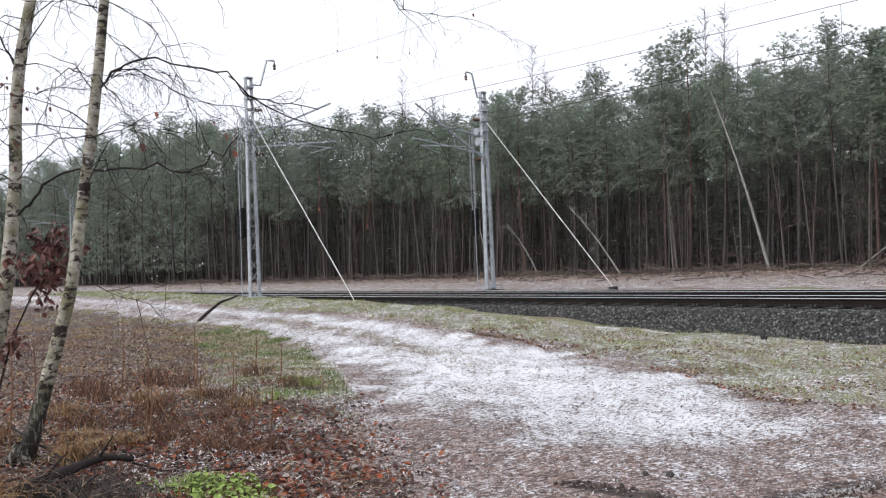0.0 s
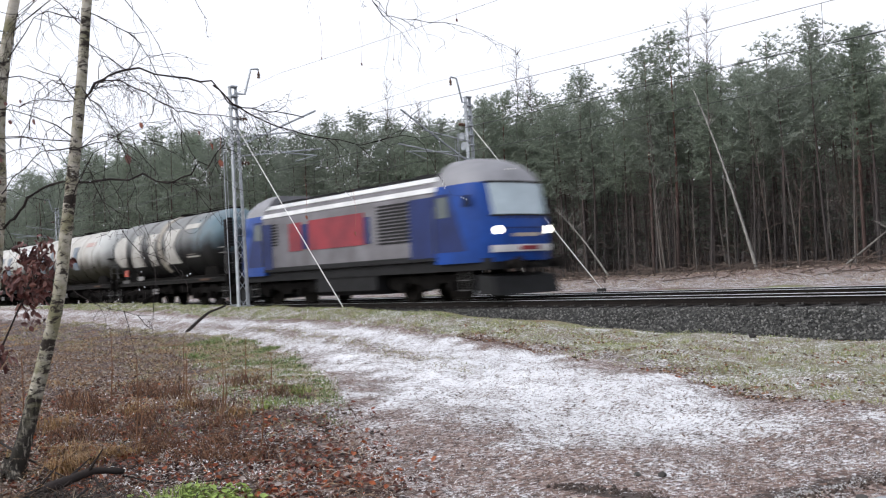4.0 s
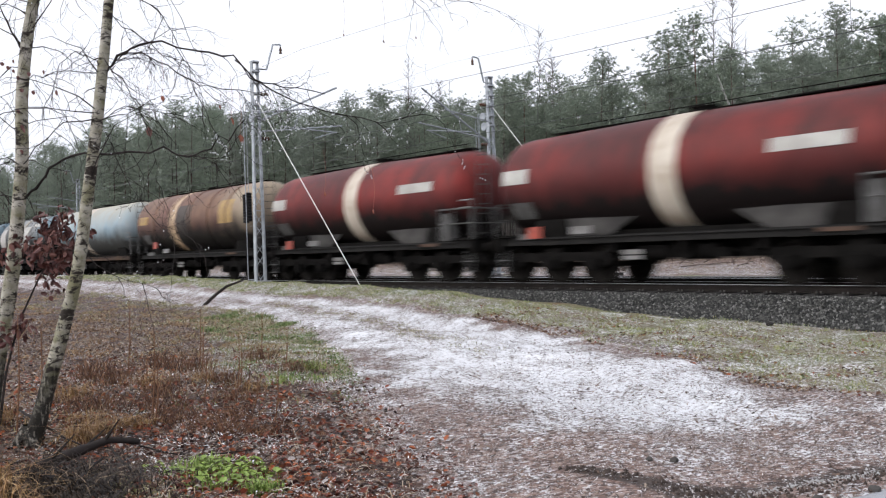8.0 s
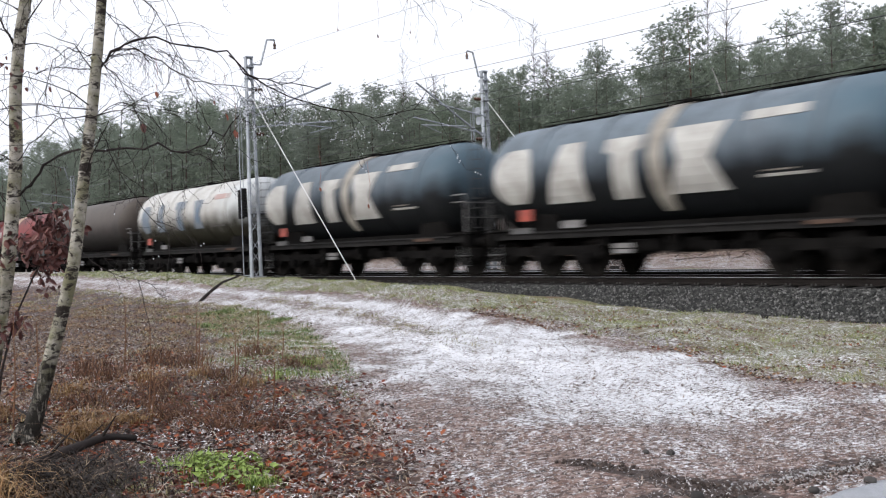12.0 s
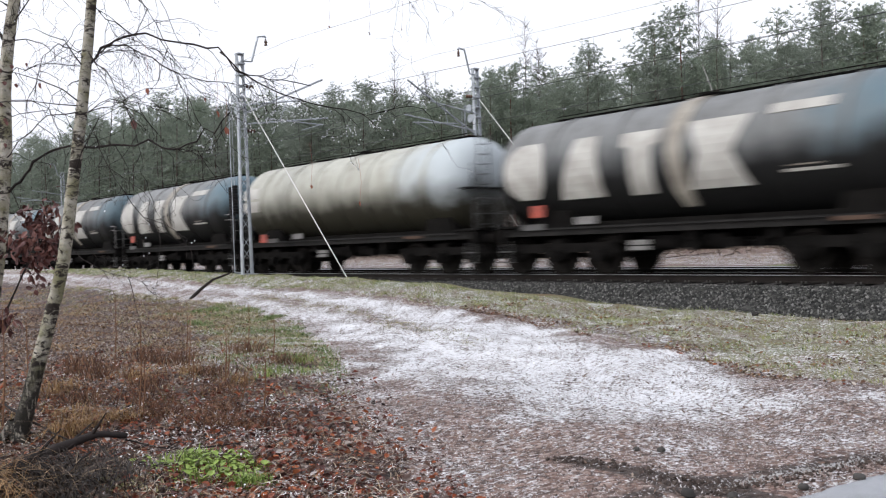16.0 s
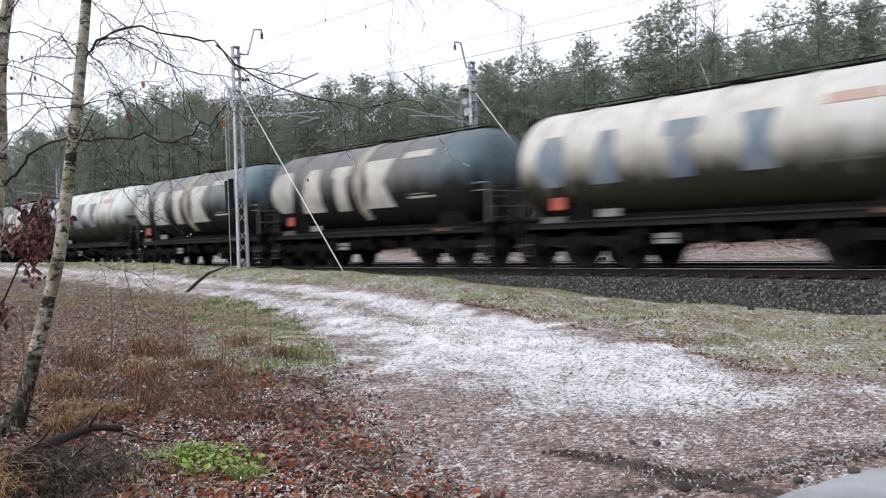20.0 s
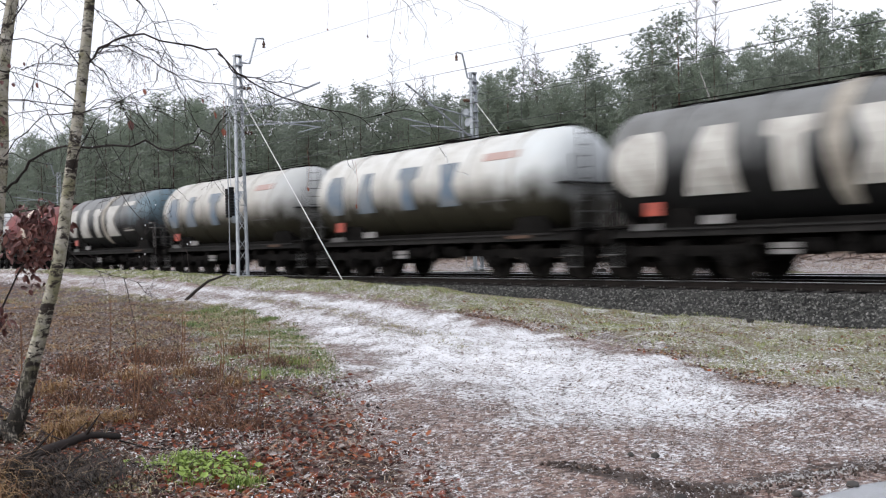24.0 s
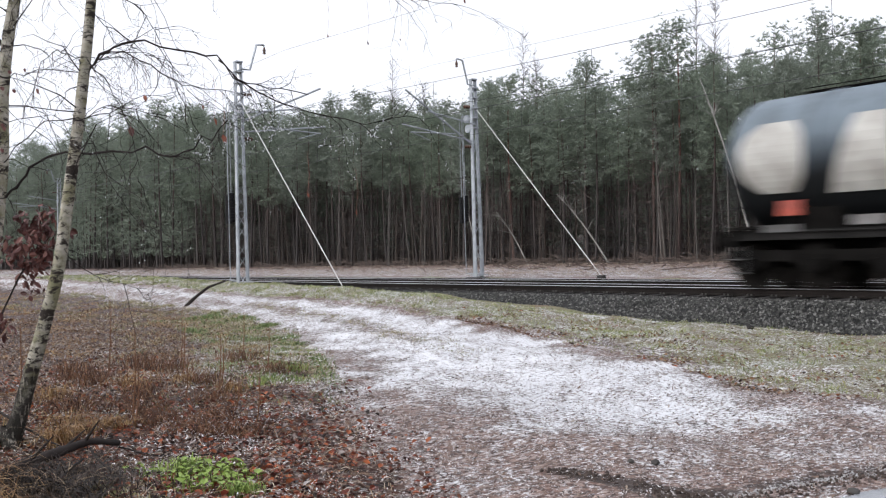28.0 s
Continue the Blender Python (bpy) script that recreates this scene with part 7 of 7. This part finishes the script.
    part("data_plate", shared("data", "data_plate", lambda s: s.box(0, 0, 0, 0.72, 0.02, 0.20), M_PALE_PLATE), w, (-3.06, -1.31, 1.42), "pale grey plate")
    part("data_plate", shared("data2", "data_plate", lambda s: s.box(0, 0, 0, 0.85, 0.02, 0.16), M_STEEL_GREY), w, (-5.0, -1.31, 1.30), "grey steel plate")
    part("data_plate", shared("data3", "data_plate", lambda s: s.box(0, 0, 0, 0.9, 0.02, 0.09), M_RUSTY_BEAM), w, (4.1, -1.31, 1.18), "rusty steel plate")
    part("label_holder", shared("holder", "label_holder", lambda s: s.box(0, 0, 0.07, 0.60, 0.03, 0.12).box(0, 0, -0.07, 0.60, 0.03, 0.10), M_PALE_PLATE), w, (-1.36, -1.28, 0.74), "pale label holder")
    part("brake_cylinder", shared("brakegear", "brake_cylinder", brake_gear, M_UNDER, 30), w, (0.4, -0.6, 0.80))
    part("air_tank", shared("air_tank", "air_tank", air_tank, M_UNDER, 30), w, (-1.1, -0.75, 0.78))
    part("valve", shared("valve", "valve", valve_pipe, M_UNDER, 35), w, (0.0, 0, 0))
    if sloped:
        for side in (-1, 1):
            part("skirt", shared(("skirt", side), "skirt", lambda s: skirt(s, side), M_SKIRT), w, label="grimy grey slanting side plate")
        part("cabinet", shared("cab", "cabinet", lambda s: s.box(0, 0, 0, 0.42, 0.4, 0.85), M_STEEL_GREY), w, (4.85, -1.05, 1.72), "grey steel box")
        part("guard_frame", shared("guard", "guard_frame", guard_frame, M_STEEL_GREY), w, (h - 2.15, 0, 0), "pale steel handrail frame")
    return w


ORDER = ["black", "white", "white", "grey", "red", "red", "rust", "pale", "black", "blue", "blue", "blue", "white", "brown", "dull_red", "dull_red", "black", "plain",
         "black", "black", "black", "black", "white", "black", "black", "white", "black", "white", "black", "white", "white", "black", "red", "white", "blue"]


def lead(t):
    """The place on x of the rear buffers of the first wagon."""
    return -131.388 + 20.369 * t + 0.02114 * t * t


# how far each wagon's rear buffers stand off an even spacing
PITCH = 13.807
SLACK = [0.54, 0.08, -0.34, -0.7, -0.79, -0.9, -0.19, 0.13, 0.06, -0.2, -0.31, -0.48, -0.68, 0.16, -0.01, -0.2, -0.11, 1.42, 1.3, 1.09, 1.05, 0.92, 0.66, 0.65, 0.44, 0.2, 0.04, -0.11, -0.1, -0.37, -0.56, -0.61, -0.8, -0.68, -0.61]
LONGER = {6: 14.5, 7: 14.1, 13: 14.6, 17: 15.3}
WAGONS = []
for k, kind in enumerate(ORDER):
    size = LONGER.get(k, LENGTH)
    WAGONS.append((tank_wagon(kind, k, size), SLACK[0] - PITCH * k - SLACK[k] + size / 2))


# ---- the locomotive: its front is at +x ----
NOSE = [(5.3, 1.49), (6.7, 1.49), (7.20, 1.40), (7.55, 1.15), (7.72, 0.75), (7.80, 0.3)]


def nose_ring(z):
    """The cab's outline in plan at the height z: it leans back above the windscreen's foot and narrows into the roof."""
    back = float(np.interp(z, [1.15, 1.5, 2.2, 2.5, 3.5, 3.8, 4.1, 4.3], [0.05, 0.0, 0.0, 0.06, 0.30, 0.48, 0.85, 1.35]))
    thin = float(np.interp(z, [1.15, 3.0, 3.5, 3.8, 4.1, 4.3], [1.0, 1.0, 0.955, 0.86, 0.68, 0.45]))
    half = [(x - back * max(0.0, (x - 5.3) / 2.5) ** 1.2, y * thin) for x, y in NOSE]
    return [(x, -y) for x, y in half] + [(x, y) for x, y in reversed(half)]


def cab_piece(s, levels):
    rings = [[(x, y, z) for x, y in nose_ring(z)] for z in levels]
    n = len(rings[0])
    verts = [p for ring in rings for p in ring]
    faces = [(i * n + k, i * n + (k + 1) % n, (i + 1) * n + (k + 1) % n, (i + 1) * n + k) for i in range(len(rings) - 1) for k in range(n)]
    s.add(verts, faces + [tuple(range(n - 1, -1, -1)), tuple((len(rings) - 1) * n + k for k in range(n))])


def nose_band(s, low, high, reach, proud, thick=0.03):
    """A strip that follows the cab's front between two heights, out to y = +-reach."""
    levels = np.linspace(low, high, 5)
    cols = np.linspace(-reach, reach, 13)
    verts = []
    for z in levels:
        ring = [p for p in nose_ring(z) if p[0] > 6.0]
        ys = [p[1] for p in ring]
        xs = [p[0] for p in ring]
        for y in cols:
            x = float(np.interp(y, ys, xs))
            verts += [(x + proud, y * 1.004, z), (x + proud - thick, y * 0.99, z)]
    faces = []
    m = len(cols)
    for i in range(len(levels) - 1):
        for k in range(m - 1):
            a, b = 2 * (i * m + k), 2 * ((i + 1) * m + k)
            faces += [(a, a + 2, b + 2, b), (a + 1, b + 1, b + 3, a + 3)]
    top = 2 * (len(levels) - 1) * m
    for k in range(m - 1):
        faces += [(2 * k, 2 * k + 1, 2 * k + 3, 2 * k + 2), (top + 2 * k, top + 2 * k + 2, top + 2 * k + 3, top + 2 * k + 1)]
    s.add(verts, faces)


def loco_body(s, x0, x1):
    s.section([(-1.48, 1.28), (1.48, 1.28), (1.48, 3.30), (1.36, 3.62), (1.10, 3.86), (-1.10, 3.86), (-1.36, 3.62), (-1.48, 3.30)], x0, x1)


def build_loco():
    w = thing("diesel_locomotive", "blue and grey locomotive with a red side panel and lit headlamps", "locomotive")
    part("underframe", shared("lunder", "underframe", lambda s: s.box(0, 0, 1.10, 15.0, 2.7, 0.34), M_LOCO_DARK), w)
    body = part("body", shared("lbody", "body", lambda s: loco_body(s, -5.4, 5.4), M_LOCO_GREY, 30), w)
    part("stripe", shared("lsill", "stripe", lambda s: s.box(0, -1.485, 1.36, 10.7, 0.03, 0.16), M_LOCO_DARK), body, label="dark grey lower side strip")
    part("red_panel", shared("lred", "red_panel", lambda s: s.box(-0.2, -1.49, 2.52, 3.5, 0.03, 1.08).box(-2.9, -1.49, 2.52, 0.9, 0.03, 1.04), M_LOCO_RED), body, label="red side panel with plain shapes")
    part("dark_shape", shared("ldarks", "dark_shape", lambda s: s.box(-2.2, -1.488, 2.5, 0.45, 0.03, 0.9).box(1.75, -1.488, 2.45, 0.3, 0.03, 0.9), M_LOCO_NAVY), body, label="dark painted shape")
    for x, wide, n, z0 in ((3.2, 1.7, 12, 1.95), (-4.7, 0.9, 8, 2.3)):
        for k in range(n):
            part("grille_slat", shared(("slat", wide), "grille_slat", lambda s: s.box(0, 0, 0, wide, 0.03, 0.06), M_LOCO_DARK), body, (x, -1.492, z0 + 0.11 * k))
    part("blue_panel", shared("lblue", "blue_panel", lambda s: s.box(4.72, -1.488, 2.30, 1.3, 0.03, 1.85), M_LOCO_NAVY), body, label="dark blue side panel behind the cab")
    part("roof_strip", shared("lroof", "roof_strip", lambda s: s.box(0, -1.445, 3.44, 10.8, 0.04, 0.17, Matrix.Rotation(radians(-20), 3, "X")), M_LOCO_WHITE), body, label="white roof edge")
    part("roof_strip", shared("lroof2", "roof_strip", lambda s: s.box(0, -1.23, 3.77, 10.8, 0.04, 0.24, Matrix.Rotation(radians(-48), 3, "X")), M_LOCO_WHITE), body, label="white roof edge")
    for x in (-4.3, -2.1, 0.1, 2.3, 4.3):
        part("roof_hatch", shared("lhatch", "roof_hatch", lambda s: s.box(0, 0, 3.94, 1.8, 1.6, 0.16), M_LOCO_DARK), body, (x, 0, 0))
    part("exhaust", shared("lexh", "exhaust", lambda s: s.box(3.3, 0, 4.06, 0.9, 0.6, 0.16), M_LOCO_DARK), body)
    for side in (1, -1):
        turn = Matrix.Rotation(0 if side > 0 else math.pi, 3, "Z")
        c = part("cab", shared("cab_blue", "cab", lambda s: cab_piece(s, (1.15, 1.3, 1.5, 1.9, 2.2, 2.5, 2.9, 3.2, 3.5)), M_LOCO_BLUE, 40), w, turn=turn)
        part("cab_roof", shared("cabroof", "cab_roof", lambda s: cab_piece(s, (3.5, 3.65, 3.8, 3.95, 4.1, 4.2, 4.3)), M_CAB_ROOF, 40), c, label="grey domed cab roof")
        part("windscreen", shared("wscr", "windscreen", lambda s: nose_band(s, 2.52, 3.46, 1.10, 0.02), M_SCREEN, 40), c, label="green-tinted windscreen with a pale sky reflection painted in")
        part("screen_frame", shared("wfrm", "screen_frame", lambda s: nose_band(s, 2.46, 2.52, 1.18, 0.03), M_LOCO_DARK, 40), c)
        part("visor", shared("visor", "visor", lambda s: nose_band(s, 3.46, 3.52, 1.18, 0.04), M_LOCO_DARK, 40), c)
        for z in (2.10, 2.40):
            part("trim_line", shared(("trim", z), "trim_line", lambda s: nose_band(s, z, z + 0.03, 0.95, 0.016, 0.02), M_LOCO_NAVY, 40), c)
        part("number_bar", shared("lnum2", "number_bar", lambda s: nose_band(s, 1.86, 1.96, 0.55, 0.018, 0.02), M_BAND_WHITE, 40), c, label="plain white bar")
        part("light_strip", shared("lstrip", "light_strip", lambda s: nose_band(s, 1.42, 1.62, 1.22, 0.07, 0.10), M_LOCO_WHITE, 40), c, label="white bumper strip")
        part("number_bar", shared("lnum", "number_bar", lambda s: nose_band(s, 1.46, 1.58, 0.38, 0.085, 0.02), M_LOCO_RED, 40), c, label="plain red bar")
        for ys in (-1, 1):
            part("side_panel", shared(("spanel", ys), "side_panel", lambda s: s.prism([(5.32, 1.5), (6.75, 1.5), (6.0, 3.25), (5.32, 3.25)], *sorted((ys * 1.47, ys * 1.497))), M_LOCO_NAVY), c, label="dark blue slanting side panel")
            part("side_window", shared(("swin", ys), "side_window", lambda s: s.box(5.72, ys * 1.49, 2.85, 0.55, 0.04, 0.62), M_GLASS), c)
            part("cab_door", shared(("cdoor", ys), "cab_door", lambda s: s.box(4.98, ys * 1.50, 2.25, 0.62, 0.03, 1.75), M_LOCO_NAVY), c)
            part("handrail", shared(("crail", ys), "handrail", lambda s: s.bar((5.34, ys * 1.55, 1.5), (5.34, ys * 1.55, 2.9), 0.018), M_STEEL_GREY), c)
            part("headlamp", shared("hl", "headlamp", lambda s: s.lathe([(-0.12, 0.09), (0.0, 0.125), (0.04, 0.10), (0.05, 0.02)], 16), M_LAMP if side > 0 else M_LOCO_WHITE, 30), c, (7.63, ys * 1.0, 2.06), "lit white headlamp" if side > 0 else "")
            part("mirror", shared(("mirror", ys), "mirror", lambda s: s.box(6.95, ys * 1.60, 2.95, 0.10, 0.16, 0.34), M_LOCO_DARK), c)
        part("top_lamp", shared("tl", "top_lamp", lambda s: s.box(0, 0, 0, 0.10, 0.34, 0.12), M_LAMP if side > 0 else M_LOCO_WHITE), c, (7.15, 0, 3.84), "lit top lamp" if side > 0 else "")
        part("snow_plough", shared("plow", "snow_plough", lambda s: s.prism([(6.9, 0.25), (7.75, 0.18), (7.6, 0.7), (6.9, 0.8)], -1.3, 1.3), M_LOCO_DARK), c)
        part("step", shared("step", "step", step_iron, M_STEEL_GREY), w, (side * 6.4, -1.3, 0))
        part("coupling", shared("coupling", "coupling", coupling, M_UNDER, 40), w, (side * 7.72, 0, 0), turn=turn)
        part("brake_hose", shared("hose", "brake_hose", brake_hose, M_UNDER, 40), w, (side * 7.72, 0, 0), turn=turn)
        for y in (-0.875, 0.875):
            stem = part("buffer", shared("stem", "buffer", buffer_stem, M_UNDER, 30), w, (side * 7.80, y, 1.06), turn=turn)
            part("buffer_head", shared("bhead", "buffer_head", buffer_head, M_WHEEL, 30), stem)
        bogie(w, side * 4.4, (-1.25, 1.25), who=-1)
    part("fuel_tank", shared("fuel", "fuel_tank", lambda s: s.section([(-1.3, 0.95), (1.3, 0.95), (1.3, 0.45), (1.1, 0.3), (-1.1, 0.3), (-1.3, 0.45)], -1.9, 1.9), M_LOCO_DARK), w)
    return w


LOCO = build_loco()


# ---- what moves: the train runs along the near track ----
def motions():
    times = [0, 2, 4, 6, 8, 10, 12, 14, 16, 18, 20, 22, 24, 26, 28]
    offsets = {}
    for k, (wagon, off) in enumerate(WAGONS):
        offsets[k] = off
        walk(wagon, [(t, pose(lead(t) + off, NEAR, RAIL)) for t in times])
    offsets[-1] = LENGTH + 8.32
    walk(LOCO, [(t, pose(lead(t) + offsets[-1], NEAR, RAIL)) for t in times])
    radius = 0.5
    for ws, who, (x, y, z) in WHEELSETS:
        # the wheels are keyed turning while their wagon is within reach of the view
        inside = [k / FPS for k in range(28 * FPS + 1) if -72 < lead(k / FPS) + offsets[who] < 22]
        at = [0.0] + [t for t in inside if 0 < t < 28] + [28.0]
        lo, hi = (inside[0], inside[-1]) if inside else (0.0, 0.0)
        walk(ws, [(t, pose(x, y, z, 0, math.degrees(lead(min(max(t, lo), hi)) / radius) % 360, 0)) for t in at])


motions()
